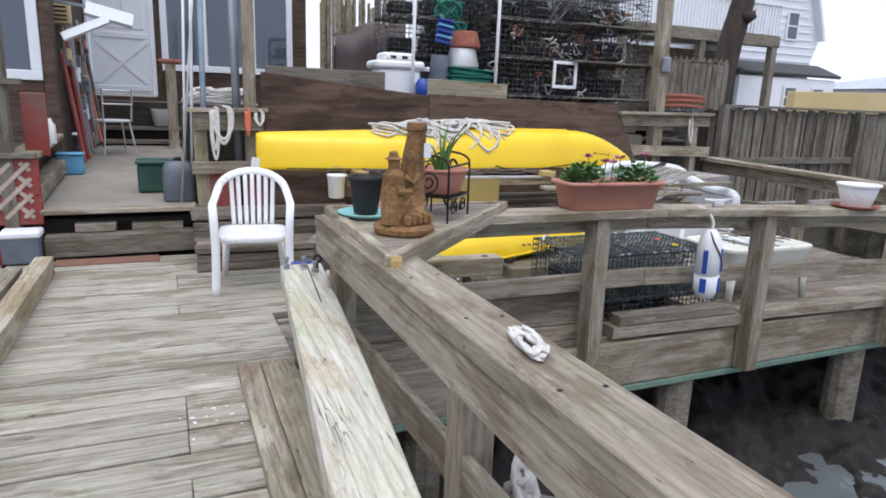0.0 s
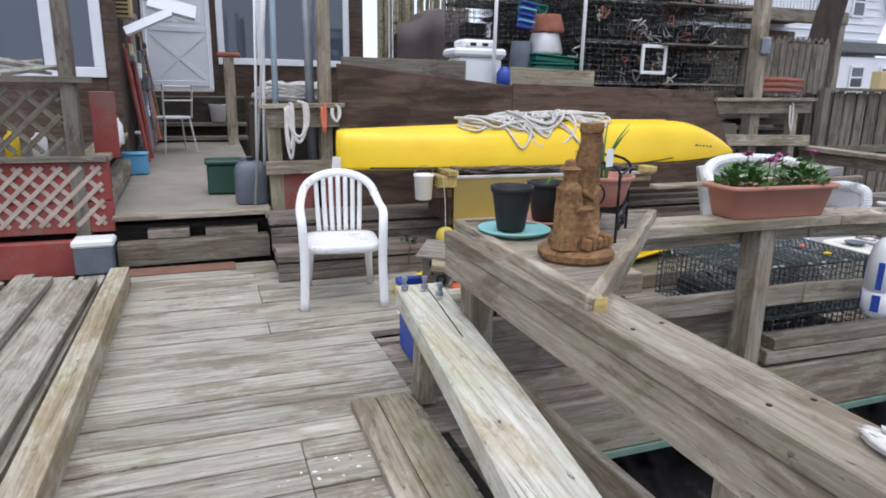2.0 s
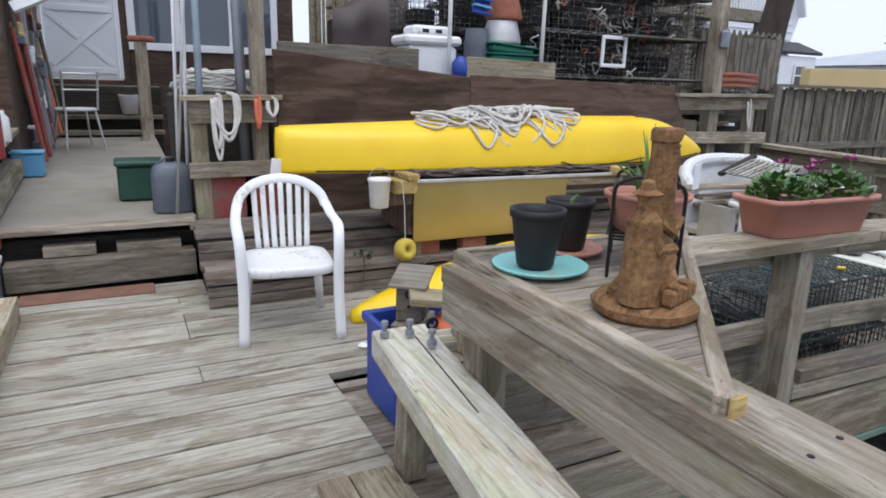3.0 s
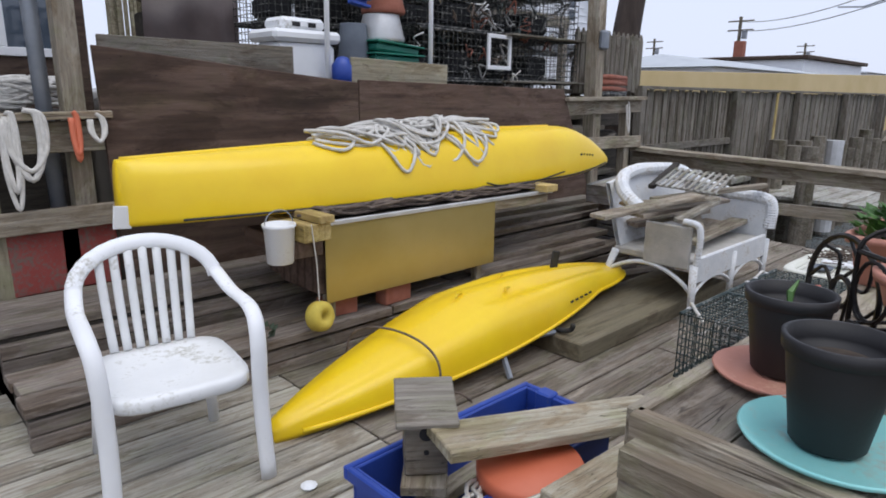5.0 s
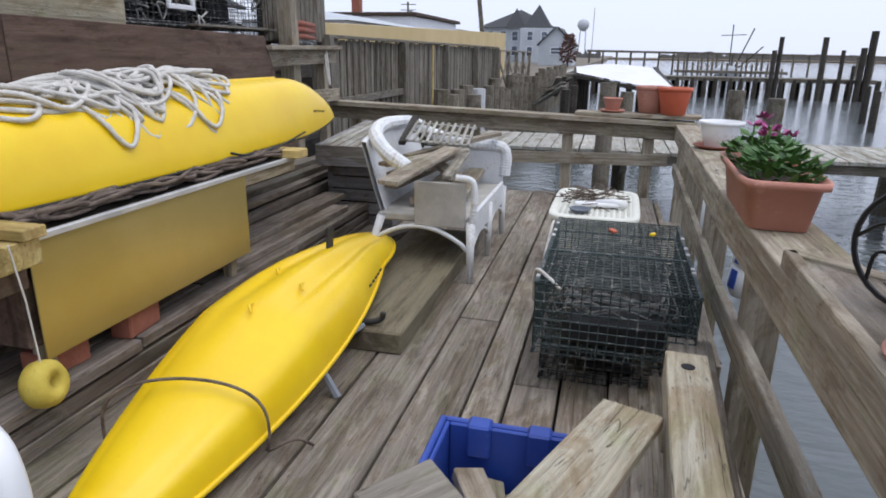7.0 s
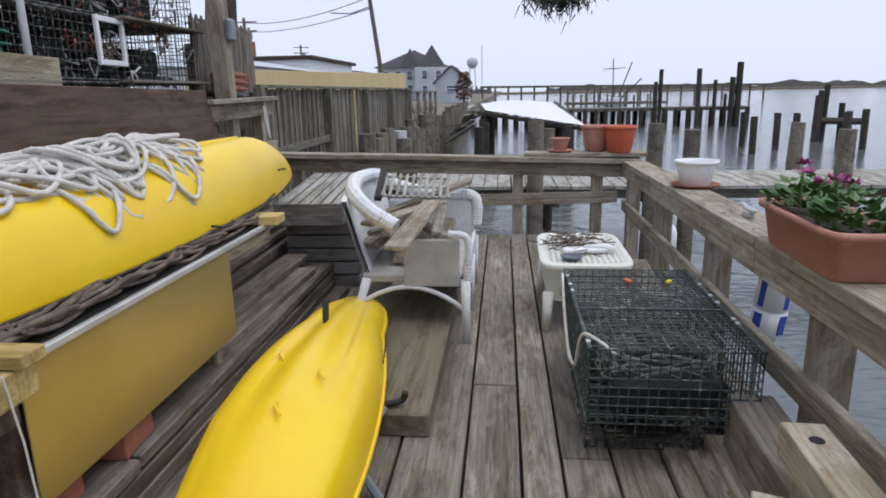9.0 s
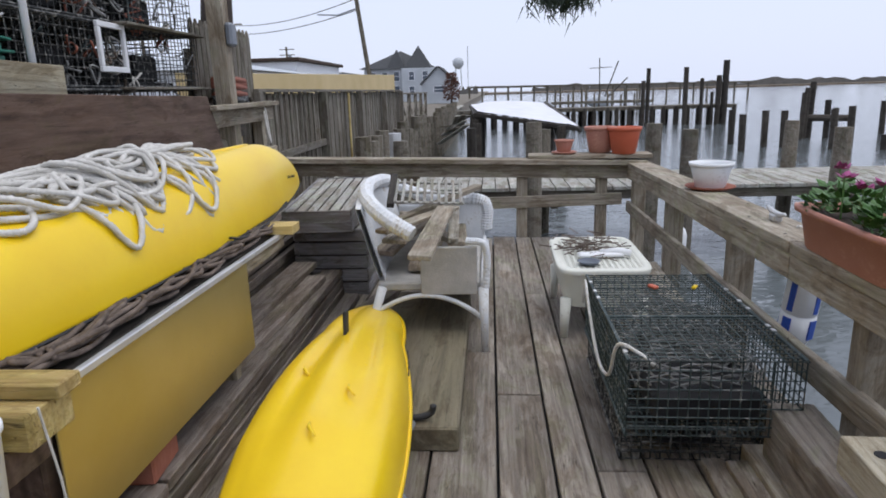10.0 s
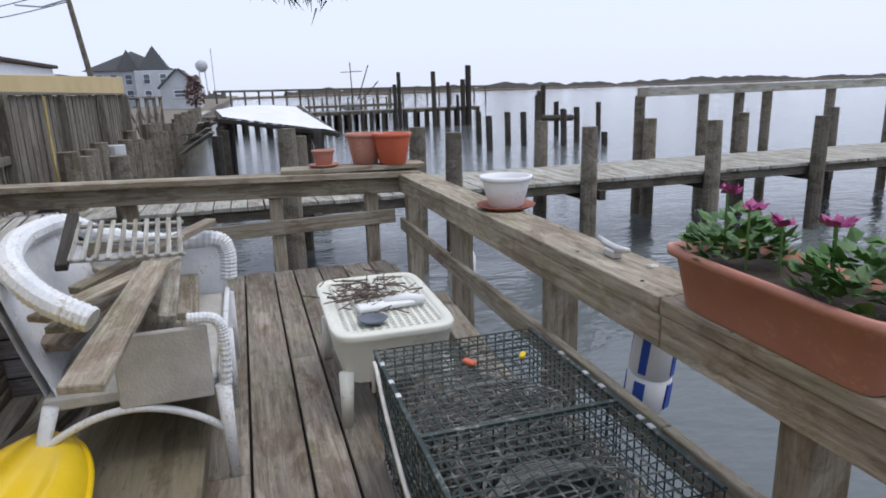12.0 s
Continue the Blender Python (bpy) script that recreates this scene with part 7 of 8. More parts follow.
part("leaves", moved(leaf_cluster(r, 26, 0.05, 0.04, 0.08, 0.035, 0.2), pose(0, 0, 0.03)), "needle", sp)
nail = mesh_of(*lathe([(0.006, 0), (0.006, 0.0012), (0.001, 0.0016)], 8), "iron")
for y in np.arange(-1.2, 2.9, 0.42):
    for dx in (-0.045, 0.05):
        part("nail", nail, "iron", railing_a, "", pose(0.70 + dx + 0.01 * r.random(), y + 0.05 * r.random(), 0.8027))
for x in np.arange(2.7, 6.0, 0.4):
    for dy in (-0.07, 0.06):
        part("nail", nail, "iron", railing_b, "", pose(x, RB(x) + dy, RBZ(x) + 0.0227))


# ---- stacked traps and clutter behind the plywood ----
stack_trap = lobster_trap(pose(3.28, 6.40, 1.055), 1.05, 0.55, 0.385, 0.055, 0.0032, "trap_dark", "dark wire lobster trap in a tall stack", "stacked lobster traps", full=False)
r = random.Random(41)
for row in range(5):
    for col in range(2):
        for deep in range(4):
            if row == col == deep == 0 or (row == 4 and col == 1):
                continue
            m = pose(3.28 + 1.08 * col + 0.05 * (r.random() - 0.5), 6.40 + 0.60 * deep + 0.05 * r.random(), 1.055 + 0.405 * row, 0, 0, 2.5 * (r.random() - 0.5))
            copy_thing(stack_trap, m)
for row in range(4):
    copy_thing(stack_trap, pose(2.33, 6.98 + 0.04 * r.random(), 1.055 + 0.405 * row, 0, 0, 2 * (r.random() - 0.5)))
    tagged(plank("stack_board", (4.30, 6.38, 1.448 + 0.405 * row), (5.50, 6.40, 1.452 + 0.405 * row), 0.16, 0.018, "fence"), "grey board between the stacked traps", "board", "boards in the trap stack")
# made-up dark solid behind the traps, so that no brightness shows through
solo("storage_crate", box(3.4, 5.3, 7.2, 8.3, 1.052, 2.1, 0.03), "pile_dark", "added dark block that deepens the shade behind the trap stack", "crate")
fw = thing("trap_door_frame", "white plastic frame on the front of a trap", "frame", pose(4.222, 6.375, 1.697, 0, 0, 3))
for a in ((-0.165, 0.165, -0.15, -0.115), (-0.165, 0.165, 0.115, 0.15), (-0.165, -0.13, -0.115, 0.115), (0.13, 0.165, -0.115, 0.115)):
    part("bar", box(a[0], a[1], -0.012, 0.012, a[2], a[3], 0.004), "white", fw)
nets = thing("tangled_gear", "tangle of old lines and net between the traps", "fishing gear")
for k in range(150):
    x, z = 2.7 + 2.6 * r.random(), 1.12 + 1.8 * r.random()
    pts = [(x + 0.16 * (r.random() - 0.5), 6.37 + 0.14 * r.random(), z + 0.16 * (r.random() - 0.5)) for _ in range(5)]
    if x > 3.30:
        part("line", tube(smooth_path(pts, 4), 0.007, 5), r.choice(["rope_dark", "rope", "trap_wire", "brick", "grey_net", "grey_net", "alu"]), nets, smooth=True)
for x, z1 in ((3.25, 3.3), (2.31, 3.0)):
    solo("pvc_pole", tube([(x, 6.22, 1.05), (x + 0.03, 6.24, z1)], 0.018, 8), "white", "thin white plastic pole standing among the traps", "pole", group="poles in the yard", smooth=True)
tagged(plank("screen_board", (0.86, 6.12, 1.50), (2.0, 6.14, 1.50), 0.22, 0.02, "fence", None, 90), "grey board standing behind the plywood", "board", "boards behind the plywood")
tagged(plank("screen_board", (2.44, 6.14, 1.44), (3.36, 6.15, 1.42), 0.26, 0.02, "treated", None, 90), "greenish grey board standing behind the plywood", "board", "boards behind the plywood")
tote = thing("white_tote", "white plastic tote with a moulded lid", "tote", pose(2.22, 6.45, 1.055))
part("bin", box(-0.24, 0.22, -0.15, 0.15, 0, 0.60, 0.03), "white", tote)
part("lid", box(-0.27, 0.25, -0.18, 0.18, 0.602, 0.68, 0.03), "white", tote)
part("lid_top", box(-0.18, 0.16, -0.12, 0.12, 0.682, 0.76, 0.025), "white", tote)
for k in range(2):
    part("vent", box(-0.10 + 0.12 * k, -0.04 + 0.12 * k, -0.124, -0.119, 0.70, 0.73, 0.002), "screen", tote, "dark slot")
base_box = solo("gear_crate", box(2.55, 3.34, 6.3, 6.9, 1.052, 1.40, 0.02), "pile", "grey wooden crate under the fishing tubs", "crate")
for k in range(4):
    tb = thing("green_tub", "nested dark green plastic fish tub", "tub", pose(3.02, 6.5, 1.402 + 0.075 * k, 0, 3 * (k % 2), 3 * k), "nested green tubs")
    part("bin", box(-0.24, 0.24, -0.16, 0.16, 0, 0.06, 0.015), "green_tub", tb)
    part("lip", box(-0.27, 0.27, -0.19, 0.19, 0.0605, 0.0735, 0.006), "green_tub", tb)
for x, z, rad, h, mt, lab in ((2.72, 1.405, 0.12, 0.42, "jug", "dark blue-grey bucket among the gear"), (2.98, 1.71, 0.17, 0.20, "alu", "grey tub upside down on the green tubs"), (3.0, 1.915, 0.16, 0.17, "brick", "rusty brown tub upside down on another")):
    solo("gear_bucket", lathe([(rad, 0), (rad * 1.03, 0.01), (rad * 1.05, 0.03), (rad * 0.82, h - 0.01), (rad * 0.8, h), (0.01, h)], 20), mt, lab, "bucket", pose(x, 6.48, z), smooth=True)
tray = thing("blue_tray", "bright blue slotted plastic tray hung on the traps", "tray", pose(2.72, 6.40, 2.06, 0, 8, 0))
part("back_plate", box(-0.08, 0.08, 0, 0.015, -0.12, 0.12, 0.004), "blue", tray)
for k in range(5):
    part("shelf", box(-0.085, 0.085, -0.05, -0.001, -0.12 + 0.055 * k, -0.10 + 0.055 * k, 0.003), "light_blue" if k % 2 else "blue", tray)
solo("tray_hanger", tube([(2.72, 6.415, 2.18), (2.72, 6.5, 2.24), (2.72, 6.98, 2.26)], 0.006, 5), "steel", "wire holding the blue tray", "wire")
for k, (x, z) in enumerate(((3.0, 2.13), (2.95, 2.34))):
    pts, a = [], 0
    for i in range(40):
        a += 1.1
        pts.append((x + 0.2 * math.cos(a) * (0.4 + 0.6 * r.random()), 6.75 + 0.08 * r.random(), z + 0.09 * math.sin(a * 1.3)))
    solo("net_hook", tube([(x, 6.75, z + 0.05), (x, 6.9, z + 0.16), (x, 6.99, z + 0.16)], 0.006, 5), "steel", "wire hook holding a net bundle", "hook", group="net hooks")
    solo("fishing_net", tube(smooth_path(pts, 3), 0.013, 5), "green_tub", "bundle of teal fishing net", "net", group="net bundles", smooth=True)
solo("blue_can", lathe([(0.06, 0), (0.075, 0.02), (0.075, 0.12), (0.04, 0.17), (0.01, 0.18)], 16), "blue", "blue plastic can behind the plywood", "can", pose(2.42, 6.2, 1.395), smooth=True)
solo("can_shelf", box(2.32, 2.54, 6.16, 6.27, 1.052, 1.393, 0.01), "pile", "grey box under the blue can", "box")


def tarp_geo():
    v, f, n = [], [], 18
    for i in range(n + 1):
        for j in range(9):
            s, t = i / n, j / 8
            x, z = 2.45 + 1.1 * s, 2.30 + 0.27 * s - 0.06 * math.sin(9 * s)
            if t < 0.5:
                z = 1.05 + (z - 1.05) * (t * 2)
                y = 9.9 + 0.05 * math.sin(14 * s + 3 * t) * (1 - t)
            else:
                y, z = 9.9 + 0.55 * (t - 0.5) * 2, z + 0.06 * (t - 0.5) + 0.02 * math.sin(20 * s * t)
            v.append((x, y, z))
    for i in range(n):
        for j in range(8):
            a = i * 9 + j
            f.append((a, a + 9, a + 10, a + 1))
    return v, f


solo("tarpaulin_cover", tarp_geo(), "tarp_brown", "dark brown tarpaulin draped over a stack", "tarpaulin", smooth=True)
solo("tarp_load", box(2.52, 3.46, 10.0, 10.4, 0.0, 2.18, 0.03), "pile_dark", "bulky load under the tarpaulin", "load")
reed = thing("reed_fence", "tall pale reed fence behind the yard", "fence", kind="structure")
for k in range(46):
    part("reed", tube([(0, 0, 0), (0.03 * (r.random() - 0.5), 0, 2.9 + 0.3 * r.random())], 0.028, 5), "treated", reed, "", pose(2.50 + 0.034 * k + 0.02 * r.random(), 11.1 + 0.3 * r.random(), 0.0))
solo("white_dinghy", loft([[(x, 12.6 + b * math.cos(a), 1.0 + 0.5 * b + 0.3 * math.sin(a) * (1 if math.sin(a) < 0 else 0.2)) for a in np.linspace(0, 6.283, 12, endpoint=False)] for x, b in ((1.9, 0.5), (2.6, 0.6), (3.3, 0.45), (3.9, 0.05))]), "white", "white dinghy hull stored behind the yard", "dinghy", smooth=True)
solo("dinghy_cradle", box(2.1, 3.6, 12.3, 12.9, 0.0, 0.95, 0.02), "pile_dark", "dark cradle under the dinghy", "cradle")
for p, q in (((4.8, 6.5, 1.10), (5.9, 6.45, 1.12)), ((4.85, 6.4, 0.98), (5.95, 6.42, 1.0)), ((5.2, 6.35, 0.72), (6.3, 6.5, 0.9)), ((4.9, 6.3, 0.5), (6.2, 6.4, 0.52)), ((5.0, 6.45, 1.38), (6.2, 6.6, 1.36))):
    tagged(plank("yard_board", p, q, 0.16, 0.04, "fence"), "old grey board stored behind the rails", "board", "boards behind the rails")
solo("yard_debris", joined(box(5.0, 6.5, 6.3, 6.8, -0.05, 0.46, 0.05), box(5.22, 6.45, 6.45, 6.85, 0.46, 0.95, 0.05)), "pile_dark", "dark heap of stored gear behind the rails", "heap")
brick_heap = thing("rack_of_nets", "stack of reddish netting beside the post", "netting")
for k in range(7):
    part("fold", tube([(5.55, 6.32, 1.34 + 0.03 * k), (5.9, 6.28 + 0.02 * (k % 2), 1.35 + 0.03 * k), (6.3, 6.34, 1.34 + 0.03 * k)], 0.028, 6), r.choice(["rope_dark", "brick", "trap_dark"]), brick_heap, smooth=True)
part("rest", box(5.55, 6.35, 6.40, 6.7, 1.0, 1.33, 0.02), "pile_dark", brick_heap)


# ---- trees ----
def pine():
    t = thing("pine_tree", "leaning dark pine with drooping boughs", "tree")
    part("trunk", tube(smooth_path([(6.98, 6.92, -0.1), (7.08, 6.92, 1.2), (7.22, 6.92, 2.2), (7.46, 6.92, 3.3), (7.5, 6.8, 5.2), (7.55, 6.8, 7.5)], 5), [0.205 - 0.004 * k for k in range(26)], 12), "bark", t, smooth=True)
    part("burl", tube([(7.32, 6.80, 2.60), (7.40, 6.70, 2.66)], [0.09, 0.05], 8), "bark", t, smooth=True)
    limbs = [((7.45, 6.78, 4.6), (6.8, 5.2, 4.2), (6.25, 3.9, 3.0), (6.0, 3.42, 2.12)), ((7.5, 6.8, 5.4), (6.2, 6.0, 5.6), (4.8, 5.4, 5.0)), ((7.5, 6.8, 5.8), (8.6, 7.6, 6.2), (9.6, 8.3, 5.8))]
    rr = random.Random(9)
    for lm in limbs:
        path = smooth_path(lm, 8)
        part("limb", tube(path, [0.07 - 0.055 * k / len(path) for k in range(len(path))], 7), "bark", t, smooth=True)
        g = []
        for k, p in enumerate(path[len(path) // 2:]):
            for _ in range(26):
                d = Vector((rr.random() - 0.5, rr.random() - 0.5, -0.25 + 0.5 * (rr.random() - 0.6))).normalized()
                o = p + 0.07 * Vector((rr.random() - 0.5, rr.random() - 0.5, rr.random() - 0.5))
                e = o + d * (0.10 + 0.10 * rr.random())
                s = d.orthogonal().normalized() * 0.003
                g.append(([o - s, o + s, e], [(0, 1, 2)]))
        ob = part("needles", joined(*g), "needle", t)
        ob["kind"] = "stuff"
    g = []
    end = Vector((6.0, 3.40, 2.05))
    for k in range(760):
        o = end + Vector((0.09 * rr.gauss(0, 1), 0.12 * rr.gauss(0, 1), 0.06 * rr.gauss(0, 1) + 0.10))
        d = Vector((0.5 * rr.gauss(0, 1), 0.6 * rr.gauss(0, 1), -0.9)).normalized()
        e = o + d * (0.06 + 0.08 * rr.random())
        s = d.orthogonal().normalized() * 0.008
        g.append(([o - s, o + s, e], [(0, 1, 2)]))
    ob = part("needles", joined(*g), "needle", t)
    ob["kind"] = "stuff"


pine()


def leafy_blob(name, label, cx, cy, z0, rx, h, mat, n, seed, size=0.35):
    rr = random.Random(seed)
    t = thing(name, label, "tree", pose(cx, cy, z0))
    part("trunk", tube([(0, 0, -0.2), (0.05, 0, h * 0.5)], [0.14, 0.06], 7), "bark", t)
    v, f = [], []
    for _ in range(n):
        a, q = rr.random() * 6.283, rr.random() ** 0.5
        z = h * (0.15 + 0.85 * rr.random())
        rad = rx * q * (1 - 0.55 * abs(z / h - 0.45) * 1.6)
        c = Vector((rad * math.cos(a), rad * math.sin(a), z))
        k = len(v)
        for _ in range(3):
            v.append(c + size * Vector((rr.random() - 0.5, rr.random() - 0.5, rr.random() - 0.5)))
        f.append((k, k + 1, k + 2))
    part("crown", (v, f), mat, t)


leafy_blob("cedar", "rust-coloured cedar at the end of the bulkhead", 74, 8.3, 0, 1.1, 3.4, "rust_tree", 900, 3)
leafy_blob("bare_tree", "hazy bare tree among the far houses", 96, 10.0, 0, 1.6, 4.0, "far_tree", 500, 5, 0.25)


# ---- buildings ----
def hip_roof(x0, x1, y0, y1, z0, z1, inset):
    v = [(x0, y0, z0), (x1, y0, z0), (x1, y1, z0), (x0, y1, z0), (x0 + inset, (y0 + y1) / 2, z1), (x1 - inset, (y0 + y1) / 2, z1)]
    return v, [(0, 1, 5, 4), (1, 2, 5), (2, 3, 4, 5), (3, 0, 4), (3, 2, 1, 0)]


def cone_roof(cx, cy, r0, z0, z1):
    return lathe([(r0, z0), (r0 * 1.0, z0 + 0.05), (0.02, z1)], 4)[0], lathe([(r0, z0), (r0, z0 + 0.05), (0.02, z1)], 4)[1]


def facade_window(parent, x, y, z, w, h, axis="x"):
    """A window on a wall whose outer face is at x (axis x) or at y (axis y), seen from the smaller side."""
    m = pose(x, y, z, 0, 0, -90 if axis == "x" else 0)
    fr = part("window", joined(box(-w / 2 - 0.08, w / 2 + 0.08, -0.05, 0.0, -h / 2 - 0.08, -h / 2, 0.005), box(-w / 2 - 0.08, w / 2 + 0.08, -0.05, 0.0, h / 2, h / 2 + 0.08, 0.005), box(-w / 2 - 0.08, -w / 2, -0.05, 0.0, -h / 2, h / 2, 0.005), box(w / 2, w / 2 + 0.08, -0.05, 0.0, -h / 2, h / 2, 0.005)), "white_trim", parent, "", m)
    part("pane", box(-w / 2, w / 2, -0.02, 0.0, -h / 2, h / 2, 0.002), "glass", fr)
    part("glazing_bar", box(-w / 2, w / 2, -0.035, -0.021, -0.03, 0.03, 0.002), "white_trim", fr)


big = thing("grey_house", "large pale grey house with dark hipped and turret roofs", "house")
part("wall", box(110, 124, 13.5, 25.0, 0, 5.4, 0.05), "siding_grey", big)
part("wing", box(105, 112, 11.5, 18.0, 0, 5.2, 0.05), "siding_grey", big)
part("roof", hip_roof(109.3, 124.7, 12.8, 25.6, 5.4, 8.4, 4.5), "roof", big)
part("turret", moved(cone_roof(0, 0, 3.0, 5.3, 8.8), pose(108.0, 15.5, 0, 0, 0, 45)), "roof", big)
part("turret", moved(cone_roof(0, 0, 2.2, 5.4, 8.5), pose(111.0, 19.5, 0, 0, 0, 45)), "roof", big)
for y in (12.6, 14.2, 16.4):
    for z in (1.7, 4.0):
        facade_window(big, 104.95, y, z, 0.8, 1.3)
for y in (19.5, 21.5, 23.5):
    for z in (1.8, 4.1):
        facade_window(big, 109.95, y, z, 0.9, 1.4)
gable = thing("boat_house", "blue-grey gabled boat house at the water", "house")
part("wall", box(80, 88, 8.2, 12.2, 0, 2.4, 0.03), "siding_grey", gable)
part("gable_end", ([(80.02, 8.2, 2.4), (80.02, 12.2, 2.4), (80.02, 10.2, 4.4), (80.2, 8.2, 2.4), (80.2, 12.2, 2.4), (80.2, 10.2, 4.4)], [(0, 2, 1), (3, 4, 5), (0, 1, 4, 3), (1, 2, 5, 4), (2, 0, 3, 5)]), "siding_grey", gable)
for s in (-1, 1):
    part("roof_slope", moved(box(-0.3, 8.5, -1.5, 1.5, -0.08, 0.08, 0.02), pose(80, 10.2 + s * 1.15, 3.35, -s * 44, 0, 0)), "roof", gable)
facade_window(gable, 79.95, 10.0, 1.7, 1.5, 0.7)
flat = thing("flat_roof_building", "white flat-roofed building with a dark red edge", "building")
part("wall", box(56, 72, 20.5, 30, 0, 4.3, 0.05), "siding", flat)
part("roof_edge", box(55.6, 72.4, 20.1, 30.4, 4.3, 4.6, 0.05), "house_shingle", flat)
part("chimney", box(60, 60.8, 27.0, 27.8, 4.6, 6.2, 0.03), "brick", flat)
flat2 = thing("white_shed_building", "long white building behind the tan wall", "building")
part("wall", box(88, 100, 24, 32, 0, 4.3, 0.05), "siding", flat2)
part("roof", hip_roof(87.5, 100.5, 23.5, 32.5, 4.3, 5.0, 3), "siding_grey", flat2)
low = thing("low_white_building", "low white building with a grey roof", "building")
part("wall", box(30, 46, 16, 24, 0, 2.7, 0.05), "siding", low)
part("roof", hip_roof(29.5, 46.5, 15.5, 24.5, 2.7, 3.5, 3), "siding_grey", low)

wh = thing("white_house", "white clapboard house with a gambrel gable", "house")
GAM = ((19.4, 0.0), (25.6, 0.0), (25.6, 3.6), (25.9, 4.4), (25.0, 6.6), (22.5, 8.4), (20.0, 6.6), (19.4, 4.4))
k = len(GAM)
v = [(x, 20.0, z) for x, z in GAM] + [(x, 29.0, z) for x, z in GAM]
part("wall", (v, [tuple(range(k))[::-1], tuple(range(k, 2 * k))] + [(i, (i + 1) % k, (i + 1) % k + k, i + k) for i in range(k)]), "siding", wh)
for i in range(26):
    z = 0.3 + 0.3 * i
    w = 0 if z < 4.4 else (z - 4.4) * 0.45 if z < 6.6 else 1.0 + (z - 6.6) * 1.4
    if 19.6 + w < 25.4 - w:
        part("clapboard", box(19.45 + w, 25.55 - w, 19.965, 19.998, z - 0.025, z + 0.02, 0.004), "siding", wh)
for (xa, za), (xb, zb) in zip(GAM[3:6], GAM[4:7]):
    plank("barge_board", (xa, 19.9, za + 0.1), (xb, 19.9, zb + 0.1), 0.45, 0.12, "siding", wh)
part("porch_roof", moved(box(20.3, 26.0, -1.3, 0, -0.06, 0.06, 0.02), pose(0, 19.95, 3.45, 22, 0, 0)), "roof", wh)
part("porch_wall", box(20.4, 25.8, 18.85, 19.05, 0, 2.85, 0.02), "siding", wh)
for x in (21.8, 24.2):
    facade_window(wh, x, 19.97, 5.0, 0.55, 1.0, "y")
facade_window(wh, 23.2, 18.83, 2.1, 0.6, 0.7, "y")
facade_window(wh, 24.8, 18.83, 2.1, 0.6, 0.7, "y")
balcony = thing("balcony_deck", "raised grey deck with a white railing", "balcony")
part("deck_beam", box(13.5, 20.6, 17.4, 17.7, 3.75, 4.15, 0.02), "fence", balcony)
part("deck_floor", box(13.5, 20.6, 17.7, 20.5, 4.0, 4.15, 0.02), "fence", balcony)
part("under_wall", box(13.5, 20.6, 19.5, 19.8, 0, 3.7, 0.02), "fence", balcony)
for x in (13.7, 17.0, 20.4):
    plank("post", (x, 17.55, 0), (x, 17.55, 3.75), 0.25, 0.25, "fence", balcony)
plank("hand_rail", (13.5, 17.5, 5.2), (20.6, 17.5, 5.2), 0.14, 0.10, "white_trim", balcony)
for i in range(48):
    x = 13.6 + 0.148 * i
    plank("baluster", (x, 17.5, 4.16), (x, 17.5, 5.15), 0.06, 0.06, "white_trim", balcony)
part("back_wall", box(13.2, 19.3, 20.6, 21.0, 4.0, 8.0, 0.02), "siding", balcony)

# ---- poles, wires and tower ----
up = thing("utility_pole", "tall leaning wooden utility pole with a street lamp arm", "utility pole", pose(45, 12.2, 0))
part("mast", tube([(0, -0.3, 0), (0.1, 1.2, 12)], [0.17, 0.12], 8), "pile", up)
part("lamp_arm", tube([(0, 0.55, 7.0), (0.2, 2.0, 6.6), (0.3, 3.4, 6.7)], 0.05, 6), "steel", up)
part("crossarm", box(-0.08, 0.08, -1.0, 1.6, 10.6, 10.75, 0.01), "pile", up)
for x, y, h, lab in ((70, 31.5, 9.4, "wooden utility pole with a transformer"), (112, 38.5, 9.6, "distant wooden utility pole"), (140, 40, 7.8, "distant wooden utility pole"), (90, 52, 9.5, "wooden utility pole behind the buildings")):
    u2 = thing("utility_pole", lab, "utility pole", pose(x, y, 0), "distant utility poles")
    part("mast", tube([(0, 0, 0), (0.05, 0.1, h)], 0.17, 7), "pile", u2)
    for z in (h - 0.5, h - 1.4):
        part("crossarm", box(-0.08, 0.08, -1.3, 1.3, z, z + 0.14, 0.01), "pile", u2)
    part("transformer", lathe([(0.25, 0), (0.28, 0.05), (0.28, 0.8), (0.1, 0.9)], 10), "steel", u2, "", pose(0, -0.45, h - 2.2))
for a, b, sag in (((70, 31.5, 8.9), (45, 12.8, 7.6), 0.6), ((70, 31.5, 8.0), (45, 12.7, 6.9), 0.5), ((45, 13.2, 9.8), (30, 40, 9.0), 0.8)):
    A, B = Vector(a), Vector(b)
    solo("power_line", tube([A.lerp(B, t) - Vector((0, 0, 4 * sag * t * (1 - t))) for t in np.linspace(0, 1, 12)], 0.03, 4), "black_trim", "thin black overhead wire", "wire", group="overhead wires")
wt = thing("water_tower", "distant pale blue water tower", "water tower", pose(600, 32, 0))
part("tank", lathe([(0.5, 21), (3.4, 22.5), (5.0, 25), (5.0, 28), (3.4, 30.3), (0.3, 31.3)], 18), "siding_grey", wt, smooth=True)
for sx, sy in ((1, 1), (1, -1), (-1, 1), (-1, -1)):
    part("leg", tube([(sx * 3, sy * 3, 0), (sx * 2.2, sy * 2.2, 24)], 0.35, 6), "siding_grey", wt)
solo("radio_mast", tube([(560, 22, 0), (560, 22, 38)], 0.35, 5), "siding_grey", "thin distant radio mast", "mast")

